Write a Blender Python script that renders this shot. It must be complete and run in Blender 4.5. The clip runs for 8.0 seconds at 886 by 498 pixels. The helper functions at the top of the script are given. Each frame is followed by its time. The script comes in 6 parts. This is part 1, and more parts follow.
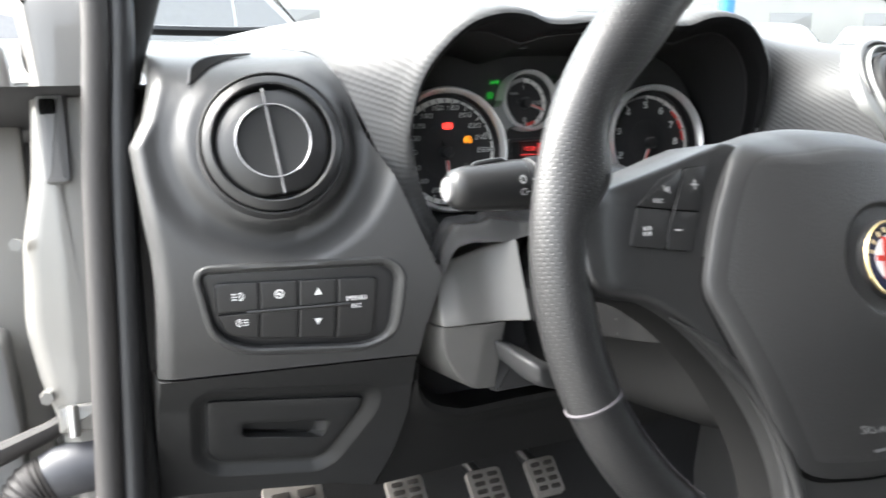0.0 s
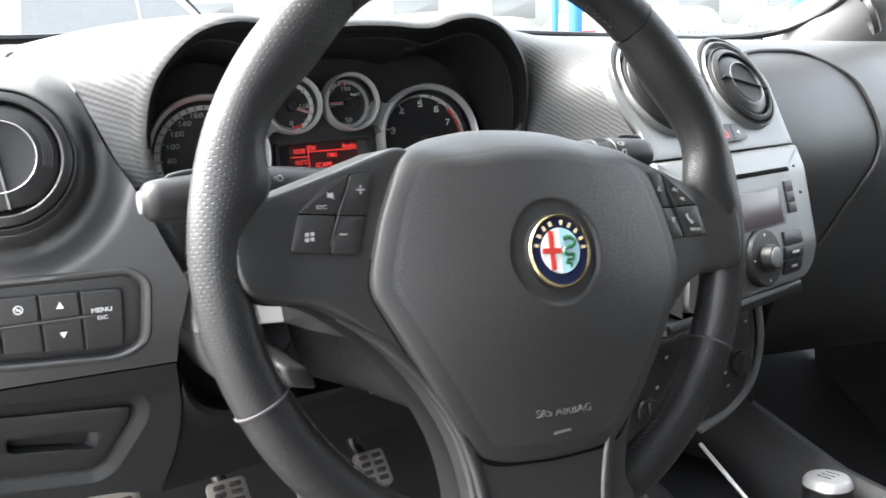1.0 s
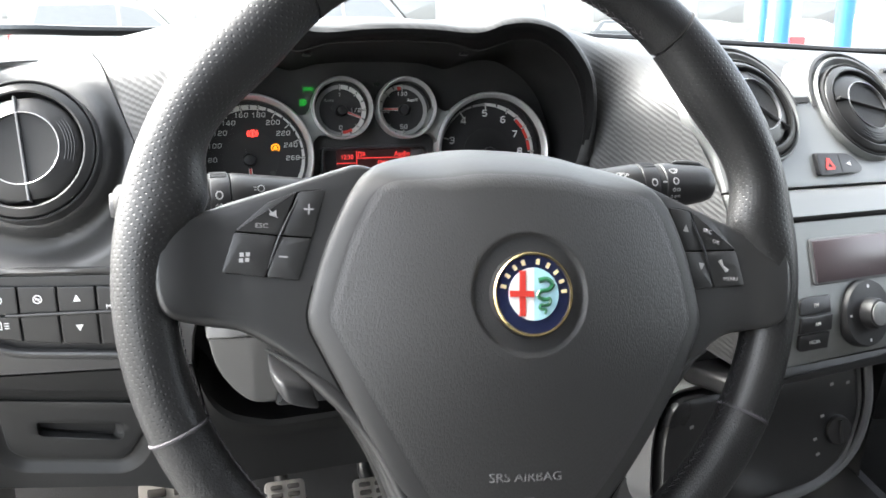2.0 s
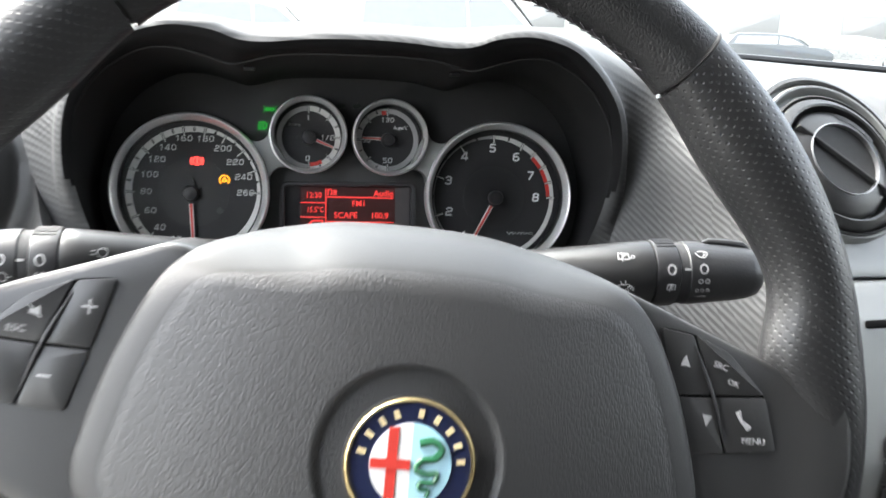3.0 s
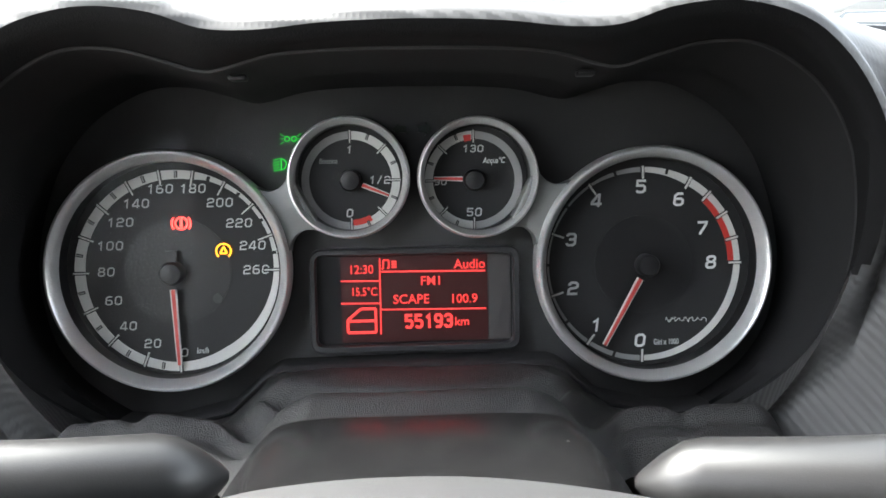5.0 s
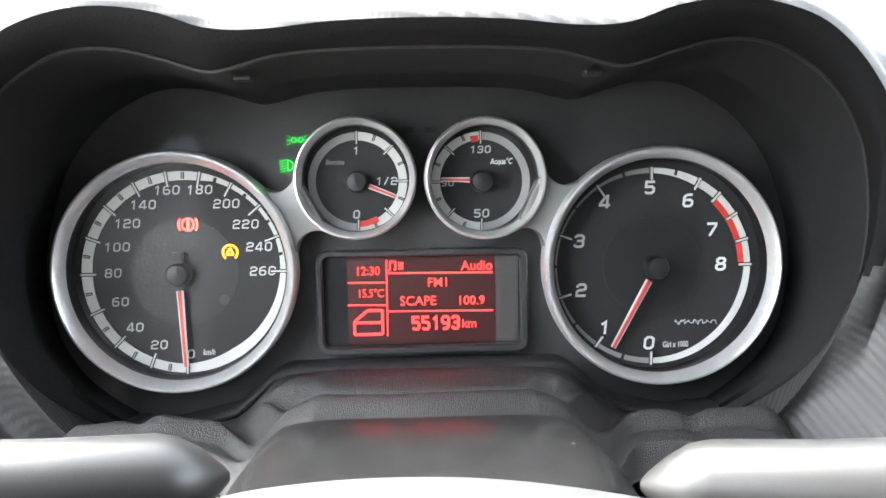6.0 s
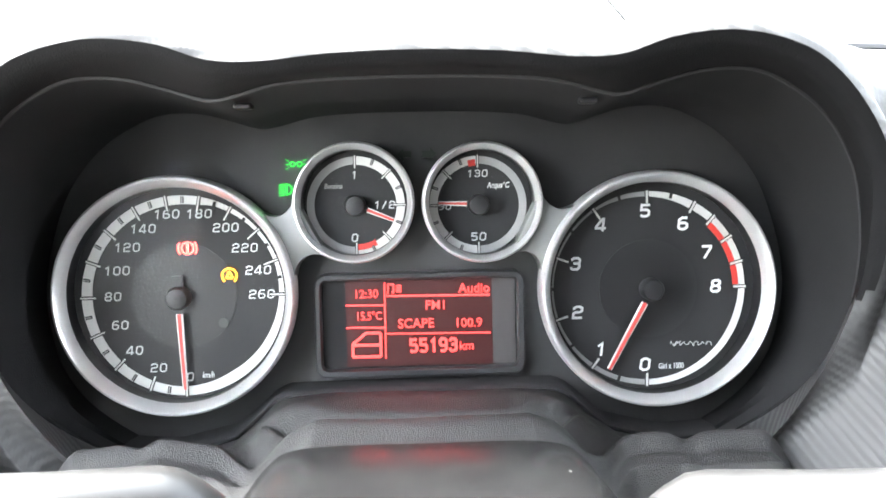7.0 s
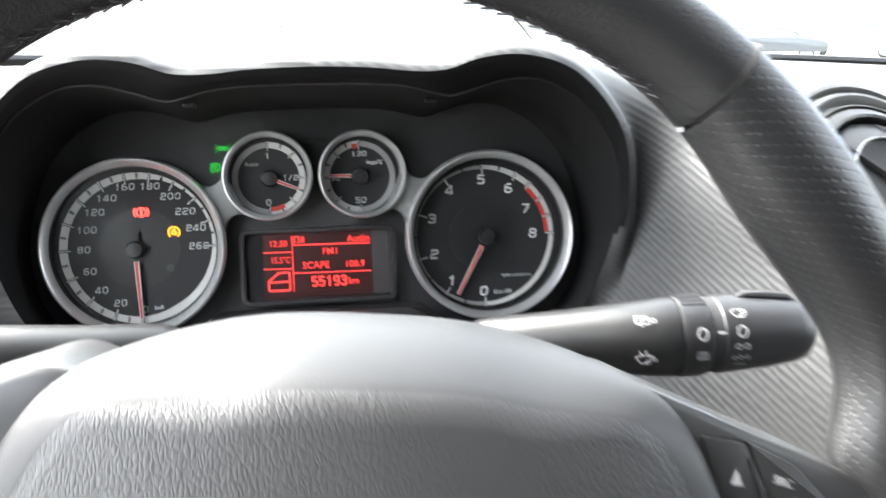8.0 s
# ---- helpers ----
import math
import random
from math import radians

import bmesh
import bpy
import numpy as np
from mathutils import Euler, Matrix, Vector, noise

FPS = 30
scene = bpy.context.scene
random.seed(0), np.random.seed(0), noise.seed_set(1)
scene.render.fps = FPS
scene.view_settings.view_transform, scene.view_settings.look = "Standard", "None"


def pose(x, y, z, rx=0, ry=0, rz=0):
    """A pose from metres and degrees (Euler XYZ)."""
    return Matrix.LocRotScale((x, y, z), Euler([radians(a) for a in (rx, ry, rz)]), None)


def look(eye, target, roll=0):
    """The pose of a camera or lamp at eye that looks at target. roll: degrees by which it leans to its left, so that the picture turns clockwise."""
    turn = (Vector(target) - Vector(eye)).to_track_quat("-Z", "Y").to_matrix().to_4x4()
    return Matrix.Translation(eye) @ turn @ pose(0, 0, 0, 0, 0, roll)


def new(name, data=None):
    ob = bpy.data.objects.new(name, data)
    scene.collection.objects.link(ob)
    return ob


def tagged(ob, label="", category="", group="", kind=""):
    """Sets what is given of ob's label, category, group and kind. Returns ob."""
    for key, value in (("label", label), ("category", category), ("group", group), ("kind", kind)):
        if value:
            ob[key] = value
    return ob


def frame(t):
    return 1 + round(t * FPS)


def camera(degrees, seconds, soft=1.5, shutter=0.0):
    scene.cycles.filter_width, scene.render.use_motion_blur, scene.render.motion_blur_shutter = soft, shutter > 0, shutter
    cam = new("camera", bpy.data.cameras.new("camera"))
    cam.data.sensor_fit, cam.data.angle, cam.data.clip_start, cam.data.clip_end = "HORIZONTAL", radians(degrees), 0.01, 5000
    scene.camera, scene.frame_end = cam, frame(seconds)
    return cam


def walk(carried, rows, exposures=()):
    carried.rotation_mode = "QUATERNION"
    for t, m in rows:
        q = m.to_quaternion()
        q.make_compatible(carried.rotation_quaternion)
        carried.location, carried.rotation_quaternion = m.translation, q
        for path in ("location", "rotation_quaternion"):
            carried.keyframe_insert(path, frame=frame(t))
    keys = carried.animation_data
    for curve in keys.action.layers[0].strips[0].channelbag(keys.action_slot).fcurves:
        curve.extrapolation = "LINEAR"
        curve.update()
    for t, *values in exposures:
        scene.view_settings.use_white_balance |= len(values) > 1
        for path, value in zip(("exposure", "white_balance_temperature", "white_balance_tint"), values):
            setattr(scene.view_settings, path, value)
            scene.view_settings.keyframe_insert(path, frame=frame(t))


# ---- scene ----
TILT = 10.0          # the dashboard's own frame leans back by this much
BASE = pose(0, 0, 0.95, -TILT)
cam = camera(54.3, 8.0, soft=1.6, shutter=0.3)
# seconds, eye, target, roll
PATH = [
    (0.0, (-0.3724, -0.6061, 1.0380), (0.4270, 1.1644, 0.5625), 0.29),
    (0.5, (-0.3251, -0.6387, 1.0380), (0.6070, 1.0644, 0.5580), -0.09),
    (1.0, (-0.2644, -0.6731, 1.0481), (0.6785, 1.0186, 0.5492), -1.22),
    (1.5, (-0.2015, -0.6732, 1.0516), (0.5290, 1.1263, 0.5740), -0.60),
    (1.7, (-0.1781, -0.6728, 1.0483), (0.4772, 1.1531, 0.5617), -0.58),
    (2.8, (-0.0502, -0.5903, 1.0608), (0.2967, 1.3116, 0.5488), 3.00),
    (3.0, (-0.0241, -0.5468, 1.0566), (0.2787, 1.3679, 0.5641), 2.20),
    (3.5, (0.0028, -0.4516, 1.0525), (0.2008, 1.4833, 0.5864), 0.58),
    (4.0, (0.0100, -0.4014, 1.0574), (0.1842, 1.5317, 0.5748), -1.37),
    (4.5, (0.0017, -0.3658, 1.0507), (0.1534, 1.5622, 0.5410), -1.62),
    (5.0, (-0.0038, -0.3410, 1.0482), (0.0829, 1.5925, 0.5444), -0.65),
    (6.5, (-0.0008, -0.3394, 1.0462), (0.0558, 1.6003, 0.5618), -0.85),
    (7.0, (-0.0022, -0.3413, 1.0524), (0.0659, 1.6013, 0.5815), -0.86),
    (7.5, (-0.0080, -0.3796, 1.0663), (0.1300, 1.5603, 0.5998), -0.43),
    (8.0, (-0.0025, -0.4747, 1.0613), (0.2923, 1.4458, 0.5870), -0.64),
]
EXPOSURES = [(t, s, 6550, 8) for t, s in ((0.0, 3.38), (1.7, 3.6), (2.8, 3.76), (3.5, 3.68), (4.0, 3.42), (4.5, 3.7), (5.2, 4.1), (6.4, 5.38), (7.0, 5.5), (7.5, 5.3), (8.0, 4.25))]
walk(cam, [(t, look(eye, target, roll)) for t, eye, target, roll in PATH], EXPOSURES)

# ---- daylight ----
world = bpy.data.worlds.new("daylight")
scene.world = world
world.use_nodes = True
wn = world.node_tree
sky = wn.nodes.new("ShaderNodeTexSky")
sky.sky_type, sky.sun_disc = "NISHITA", False
sky.sun_elevation, sky.sun_rotation = radians(47), radians(-56)
sky.air_density, sky.dust_density, sky.ozone_density = 1.0, 4.0, 1.0
veil = wn.nodes.new("ShaderNodeHueSaturation")      # thin cloud takes most of the blue away
veil.inputs["Saturation"].default_value = 0.35
wn.links.new(sky.outputs[0], veil.inputs["Color"])
wn.links.new(veil.outputs[0], wn.nodes["Background"].inputs[0])
wn.nodes["Background"].inputs[1].default_value = 0.15
sun = new("sun", bpy.data.lights.new("sun", "SUN"))
sun.data.energy, sun.data.angle, sun.data.color = 2.2, radians(50), (1.0, 0.985, 0.96)
sun.matrix_world = look((-6.6, 4.4, 8.5), (0, 0, 0))

# ---- building helpers ----
def material(name, colour, rough=0.5, metal=0.0, spec=0.5, grain=0.0, grain_scale=900.0, vary=0.12, stain_scale=14.0, coat=0.0):
    """A plain material with grain in its relief and stains in its colour and gloss, at two scales."""
    m = bpy.data.materials.new(name)
    m.use_nodes = True
    nt = m.node_tree
    b = nt.nodes["Principled BSDF"]
    b.inputs["Roughness"].default_value, b.inputs["Metallic"].default_value = rough, metal
    b.inputs["Specular IOR Level"].default_value, b.inputs["Coat Weight"].default_value = spec, coat
    geo = nt.nodes.new("ShaderNodeTexCoord")
    big = nt.nodes.new("ShaderNodeTexNoise")
    big.inputs["Scale"].default_value, big.inputs["Detail"].default_value = stain_scale, 5
    nt.links.new(geo.outputs["Object"], big.inputs["Vector"])
    mix = nt.nodes.new("ShaderNodeMix")
    mix.data_type = "RGBA"
    mix.inputs[6].default_value = (*[c * (1 - vary) for c in colour], 1)
    mix.inputs[7].default_value = (*[min(1, c * (1 + vary)) for c in colour], 1)
    nt.links.new(big.outputs["Fac"], mix.inputs[0])
    nt.links.new(mix.outputs[2], b.inputs["Base Color"])
    rr = nt.nodes.new("ShaderNodeMapRange")
    rr.inputs[3].default_value, rr.inputs[4].default_value = max(0.02, rough - 0.07), min(1, rough + 0.07)
    nt.links.new(big.outputs["Fac"], rr.inputs[0])
    nt.links.new(rr.outputs[0], b.inputs["Roughness"])
    if grain:
        fine = nt.nodes.new("ShaderNodeTexNoise")
        fine.inputs["Scale"].default_value, fine.inputs["Detail"].default_value = grain_scale, 3
        nt.links.new(geo.outputs["Object"], fine.inputs["Vector"])
        bump = nt.nodes.new("ShaderNodeBump")
        bump.inputs["Strength"].default_value, bump.inputs["Distance"].default_value = grain, 0.0006
        nt.links.new(fine.outputs["Fac"], bump.inputs["Height"])
        nt.links.new(bump.outputs[0], b.inputs["Normal"])
    return m


def relief(m, kind, scale, strength, distance=0.0008, stretch=(1, 1, 1)):
    """Puts a leather, dimple or twill relief on a material, in place of its grain."""
    nt = m.node_tree
    b = nt.nodes["Principled BSDF"]
    coord = nt.nodes.new("ShaderNodeTexCoord")
    place = nt.nodes.new("ShaderNodeMapping")
    place.inputs["Scale"].default_value = stretch
    nt.links.new(coord.outputs["Object"], place.inputs[0])
    bump = nt.nodes.new("ShaderNodeBump")
    bump.inputs["Strength"].default_value, bump.inputs["Distance"].default_value = strength, distance
    if kind == "leather":
        t = nt.nodes.new("ShaderNodeTexVoronoi")
        t.feature = "DISTANCE_TO_EDGE"
        t.inputs["Scale"].default_value = scale
        warp = nt.nodes.new("ShaderNodeTexNoise")
        warp.inputs["Scale"].default_value = scale * 0.5
        add = nt.nodes.new("ShaderNodeVectorMath")
        add.operation = "MULTIPLY_ADD"
        add.inputs[1].default_value = (0.8 / scale,) * 3
        nt.links.new(warp.outputs["Color"], add.inputs[0])
        nt.links.new(place.outputs[0], warp.inputs["Vector"])
        nt.links.new(place.outputs[0], add.inputs[2])
        nt.links.new(add.outputs[0], t.inputs["Vector"])
        ramp = nt.nodes.new("ShaderNodeMapRange")
        ramp.inputs[2].default_value = 0.25
        nt.links.new(t.outputs["Distance"], ramp.inputs[0])
        nt.links.new(ramp.outputs[0], bump.inputs["Height"])
    elif kind == "dimples":
        t = nt.nodes.new("ShaderNodeTexVoronoi")
        t.voronoi_dimensions = "2D"
        t.inputs["Scale"].default_value, t.inputs["Randomness"].default_value = scale, 0.12
        place.inputs["Rotation"].default_value = (0, 0, radians(45))
        nt.links.new(coord.outputs["UV"], place.inputs[0])
        nt.links.new(place.outputs[0], t.inputs["Vector"])
        ramp = nt.nodes.new("ShaderNodeMapRange")
        ramp.inputs[1].default_value, ramp.inputs[2].default_value = 0.10, 0.24
        nt.links.new(t.outputs["Distance"], ramp.inputs[0])
        nt.links.new(ramp.outputs[0], bump.inputs["Height"])
    nt.links.new(bump.outputs[0], b.inputs["Normal"])
    return m


def twill(name, colour, pitch=0.0041):
    """Dark soft-touch skin with a woven look: slanting ribs, shifted from column to column."""
    m = material(name, colour, 0.5, spec=0.3, vary=0.1)
    nt = m.node_tree
    b = nt.nodes["Principled BSDF"]
    coord = nt.nodes.new("ShaderNodeTexCoord")
    sep = nt.nodes.new("ShaderNodeSeparateXYZ")
    nt.links.new(coord.outputs["UV"], sep.inputs[0])

    def node(op, a, c, d=None):
        n = nt.nodes.new("ShaderNodeMath")
        n.operation = op
        for i, v in enumerate((a, c, d)):
            if v is None:
                continue
            if isinstance(v, (int, float)):
                n.inputs[i].default_value = v
            else:
                nt.links.new(v, n.inputs[i])
        return n.outputs[0]

    u, v = sep.outputs[0], sep.outputs[1]
    slant = node("DIVIDE", v, pitch)
    phase = node("ADD", slant, node("MULTIPLY", node("FRACT", node("DIVIDE", u, 0.0019), 0), -0.24))
    rib = node("SINE", node("MULTIPLY", phase, 6.2832), 0)
    cross = node("SINE", node("MULTIPLY", u, 6.2832 / (pitch * 0.6)), 0)
    high = node("ADD", node("ADD", rib, 1.0), node("MULTIPLY", cross, 0.08))
    bump = nt.nodes.new("ShaderNodeBump")
    bump.inputs["Strength"].default_value, bump.inputs["Distance"].default_value = 0.21, 0.0006
    nt.links.new(high, bump.inputs["Height"])
    nt.links.new(bump.outputs[0], b.inputs["Normal"])
    return m


def glow(name, colour, strength):
    m = bpy.data.materials.new(name)
    m.use_nodes = True
    b = m.node_tree.nodes["Principled BSDF"]
    b.inputs["Base Color"].default_value = (*[c * 0.3 for c in colour], 1)
    b.inputs["Emission Color"].default_value, b.inputs["Emission Strength"].default_value = (*colour, 1), strength
    return m


def film(name, gloss, tint=(1, 1, 1)):
    """A clear thin cover: light goes straight through, and a little is mirrored."""
    m = bpy.data.materials.new(name)
    m.use_nodes = True
    nt = m.node_tree
    nt.nodes.remove(nt.nodes["Principled BSDF"])
    a, b, mix = nt.nodes.new("ShaderNodeBsdfTransparent"), nt.nodes.new("ShaderNodeBsdfGlossy"), nt.nodes.new("ShaderNodeMixShader")
    b.inputs["Roughness"].default_value, mix.inputs[0].default_value = 0.03, gloss
    a.inputs["Color"].default_value = (*tint, 1)
    nt.links.new(a.outputs[0], mix.inputs[1])
    nt.links.new(b.outputs[0], mix.inputs[2])
    nt.links.new(mix.outputs[0], nt.nodes["Material Output"].inputs["Surface"])
    return m


def thing(name, label, category, group="", kind="", m=None):
    ob = new(name)
    ob.empty_display_size = 0.05
    ob.matrix_world = BASE @ m if m else BASE
    return tagged(ob, label, category, group, kind)


def mesh_of(bm, smooth=True, sharp=40):
    bmesh.ops.recalc_face_normals(bm, faces=bm.faces)
    me = bpy.data.meshes.new("shape")
    for f in bm.faces:
        f.smooth = smooth
    if smooth:
        for e in bm.edges:
            if len(e.link_faces) == 2 and e.calc_face_angle(0) > radians(sharp):
                e.smooth = False
    bm.to_mesh(me)
    bm.free()
    return me


def part(name, bm, mat, parent, label="", smooth=True, m=None, sharp=40):
    me = bm if isinstance(bm, bpy.types.Mesh) else mesh_of(bm, smooth, sharp)
    if mat and not me.materials:
        me.materials.append(mat)
    me.name = name
    ob = new(name, me)
    if parent:
        ob.parent = parent
    if m:
        ob.matrix_basis = m
    if label:
        tagged(ob, label)
    return ob


def single(name, bm, mat, label, category, kind="", group="", m=None, smooth=True, sharp=40):
    """A thing that is one mesh."""
    ob = part(name, bm, mat, None, "", smooth, None, sharp)
    ob.matrix_world = BASE @ m if m else BASE
    return tagged(ob, label, category, group, kind)


def spline(pts, n, closed=False):
    """n points along a smooth curve through pts, of any dimension."""
    p = np.array(pts, float)
    k = len(p)
    if closed:
        q = np.vstack([p[-1], p, p[0], p[1]])
        s = np.linspace(0, k, n, endpoint=False)
    else:
        q = np.vstack([2 * p[0] - p[1], p, 2 * p[-1] - p[-2]])
        s = np.linspace(0, k - 1, n)
    out = []
    for v in s:
        i = min(int(v), k - 1 if closed else k - 2)
        f = v - i
        a, b, c, d = q[i], q[i + 1], q[i + 2], q[i + 3]
        out.append(0.5 * (2 * b + (c - a) * f + (2 * a - 5 * b + 4 * c - d) * f * f + (3 * b - a - 3 * c + d) * f ** 3))
    return np.array(out)


def rounded(pts, r, n=5):
    """A closed outline with its corners rounded; r is one radius or one a corner."""
    out, k = [], len(pts)
    for i, p in enumerate(pts):
        rad = r[i] if isinstance(r, (list, tuple)) else r
        p, a, b = Vector(p), Vector(pts[i - 1]), Vector(pts[(i + 1) % k])
        da, db = (a - p), (b - p)
        cut = min(rad, da.length * 0.49, db.length * 0.49)
        s, e = p + da.normalized() * cut, p + db.normalized() * cut
        for j in range(n + 1):
            f = j / n
            out.append(tuple((1 - f) ** 2 * s + 2 * f * (1 - f) * p + f * f * e))
    return out


def box2(x0, z0, x1, z1, r=0.0):
    pts = [(x0, z0), (x1, z0), (x1, z1), (x0, z1)]
    return rounded(pts, r, 4) if r else pts


def inset(pts, d):
    """An outline moved inwards by d; the outline runs either way round."""
    p = np.array(pts, float)
    nxt, prv = np.roll(p, -1, 0), np.roll(p, 1, 0)
    t = nxt - prv
    ln = np.linalg.norm(t, axis=1, keepdims=True)
    t = t / np.maximum(ln, 1e-9)
    area = 0.5 * np.sum(p[:, 0] * nxt[:, 1] - nxt[:, 0] * p[:, 1])
    s = 1 if area > 0 else -1
    return p + s * d * np.stack([-t[:, 1], t[:, 0]], 1)


def loft(rings, closed=True, cap_first=False, cap_last=False, bm=None, uv=None):
    bm = bm or bmesh.new()
    rows = [[bm.verts.new(tuple(map(float, p))) for p in ring] for ring in rings]
    n = len(rows[0])
    layer = bm.loops.layers.uv.verify() if uv is not None else None
    for a in range(len(rows) - 1):
        for i in range(n if closed else n - 1):
            j = (i + 1) % n
            f = bm.faces.new((rows[a][i], rows[a][j], rows[a + 1][j], rows[a + 1][i]))
            if layer:
                for lp, (r, c) in zip(f.loops, ((a, i), (a, j), (a + 1, j), (a + 1, i))):
                    lp[layer].uv = uv[r][c]
    if cap_first:
        bm.faces.new(rows[0])
    if cap_last:
        bm.faces.new(rows[-1][::-1])
    return bm


def slab(outline, front, back, bevel=0.0, bm=None, warp=None, steps=2):
    """A plate: an outline in x and z, from y = front (towards the driver) to y = back, its front edge rounded. warp bends (x, y, z)."""
    rings = []
    if bevel:
        for k in range(steps + 1):
            ang = math.pi / 2 * k / steps
            rings.append([(x, front + bevel * (1 - math.sin(ang)), z) for x, z in inset(outline, bevel * (1 - math.cos(ang)))])
        rings = [[(x, y, z) for x, y, z in r] for r in rings]
        rings = [[(p[0], back, p[2]) for p in rings[0]]] + rings
        rings[1] = [(p[0], front + bevel, p[2]) for p in rings[1]]
    else:
        rings = [[(x, back, z) for x, z in outline], [(x, front, z) for x, z in outline]]
    if warp:
        rings = [[warp(*p) for p in r] for r in rings]
    return loft(rings, True, True, True, bm)


def revolve(profile, n=48, centre=(0, 0), bm=None, a0=0.0, a1=360.0, cap=False):
    """A turned shape: (radius, y) pairs about an axis along y through centre = (x, z)."""
    whole = a1 - a0 >= 360
    angs = [radians(a0 + (a1 - a0) * k / n) for k in range(n if whole else n + 1)]
    rings = [[(centre[0] + r * math.cos(a), y, centre[1] + r * math.sin(a)) for a in angs] for r, y in profile]
    return loft(rings, whole, cap, cap, bm)


def band(r_in, r_out, y, a0, a1, n=24, centre=(0, 0), bm=None, thick=0.0003):
    """A printed arc on a dial; r_in and r_out are numbers or functions of the angle."""
    fi = r_in if callable(r_in) else (lambda a: r_in)
    fo = r_out if callable(r_out) else (lambda a: r_out)
    angs = [a0 + (a1 - a0) * k / n for k in range(n + 1)]
    rows = []
    for f, h in ((fi, y + thick), (fi, y), (fo, y), (fo, y + thick)):
        rows.append([(centre[0] + f(a) * math.cos(radians(a)), h, centre[1] + f(a) * math.sin(radians(a))) for a in angs])
    return loft(rows, False, bm=bm)


def bar(p, q, width, y, thick=0.0004, bm=None):
    """A thin printed bar in the x-z plane from p to q."""
    p, q = Vector(p), Vector(q)
    d = (q - p).normalized()
    s = Vector((-d.y, d.x)) * width / 2
    return slab([tuple(p + s), tuple(p - s), tuple(q - s), tuple(q + s)], y, y + thick, bm=bm)


def tube(path, radius, n=12, bm=None, squash=1.0, caps=True):
    """A round bar along 3D points; radius is one number or one a point."""
    pts = [Vector(p) for p in path]
    rings, up = [], None
    for i, p in enumerate(pts):
        d = (pts[min(i + 1, len(pts) - 1)] - pts[max(i - 1, 0)]).normalized()
        if up is None:
            up = d.orthogonal().normalized()
        up = (up - d * up.dot(d)).normalized()
        side = d.cross(up)
        r = radius[i] if isinstance(radius, (list, tuple, np.ndarray)) else radius
        rings.append([tuple(p + (up * math.cos(2 * math.pi * k / n) + side * math.sin(2 * math.pi * k / n) * squash) * r) for k in range(n)])
    return loft(rings, True, caps, caps, bm)


def block(x0, y0, z0, x1, y1, z1, bevel=0.004, bm=None, warp=None):
    """A box with all its long edges eased."""
    out = rounded(box2(x0, z0, x1, z1), bevel, 3)
    rings = []
    for y, d in ((y0, bevel), (y0 + bevel * 0.3, bevel * 0.3), (y0 + bevel, 0), (y1 - bevel, 0), (y1 - bevel * 0.3, bevel * 0.3), (y1, bevel)):
        rings.append([(x, y, z) for x, z in inset(out, d)])
    if warp:
        rings = [[warp(*p) for p in r] for r in rings]
    return loft(rings, True, True, True, bm)


FACE = pose(0, 0, 0, 90)     # text lies in x-z and reads from -y


def words(text, size, at, mat, parent, name="lettering", turn=0.0, wide=1.0, slant=0.0, depth=0.0002, m=None, bold=0.0):
    """Lettering, centred at (x, y, z), that reads from the driver's side."""
    c = bpy.data.curves.new("lettering", "FONT")
    c.body, c.size, c.align_x, c.align_y, c.extrude, c.shear, c.resolution_u, c.offset = text, size, "CENTER", "CENTER", depth, slant, 3, size * bold
    ob = new("lettering", c)
    me = bpy.data.meshes.new_from_object(ob)
    bpy.data.objects.remove(ob)
    base = m or Matrix.Identity(4)
    me.transform(base @ Matrix.Translation(at) @ pose(0, 0, 0, 0, -turn, 0) @ FACE @ Matrix.Diagonal((wide, 1, 1, 1)))
    return part(name, me, mat, parent, smooth=False)


STROKES = {
    "0": [[(.22, .08), (.44, .08), (.58, .22), (.58, .78), (.44, .92), (.22, .92), (.08, .78), (.08, .22), (.22, .08)]],
    "1": [[(.14, .72), (.38, .92), (.38, .0)]],
    "2": [[(.08, .70), (.08, .80), (.20, .92), (.46, .92), (.58, .80), (.58, .62), (.48, .52), (.18, .49), (.08, .39), (.08, .08), (.62, .08)]],
    "3": [[(.08, .74), (.10, .83), (.20, .92), (.46, .92), (.58, .80), (.58, .62), (.49, .52), (.58, .42), (.58, .20), (.46, .08), (.20, .08), (.10, .17), (.08, .26)], [(.20, .52), (.42, .52)]],
    "4": [[(.47, .0), (.47, .92), (.38, .92), (.06, .34), (.06, .24), (.40, .24)], [(.54, .24), (.66, .24)]],
    "5": [[(.60, .92), (.10, .92), (.10, .56), (.46, .56), (.58, .45), (.58, .20), (.46, .08), (.20, .08), (.08, .19)]],
    "6": [[(.56, .92), (.24, .92), (.08, .76), (.08, .20), (.20, .08), (.46, .08), (.58, .20), (.58, .42), (.46, .54), (.15, .54)]],
    "7": [[(.04, .92), (.58, .92), (.58, .78), (.26, .0)]],
    "8": [[(.20, .08), (.46, .08), (.58, .20), (.58, .40), (.46, .51), (.20, .51), (.08, .40), (.08, .20), (.20, .08)], [(.20, .58), (.10, .67), (.10, .81), (.20, .92), (.46, .92), (.56, .81), (.56, .67), (.46, .58)]],
    "9": [[(.10, .08), (.42, .08), (.58, .24), (.58, .80), (.46, .92), (.20, .92), (.08, .80), (.08, .58), (.20, .46), (.51, .46)]],
    "/": [[(.12, .0), (.50, 1.0)]]}


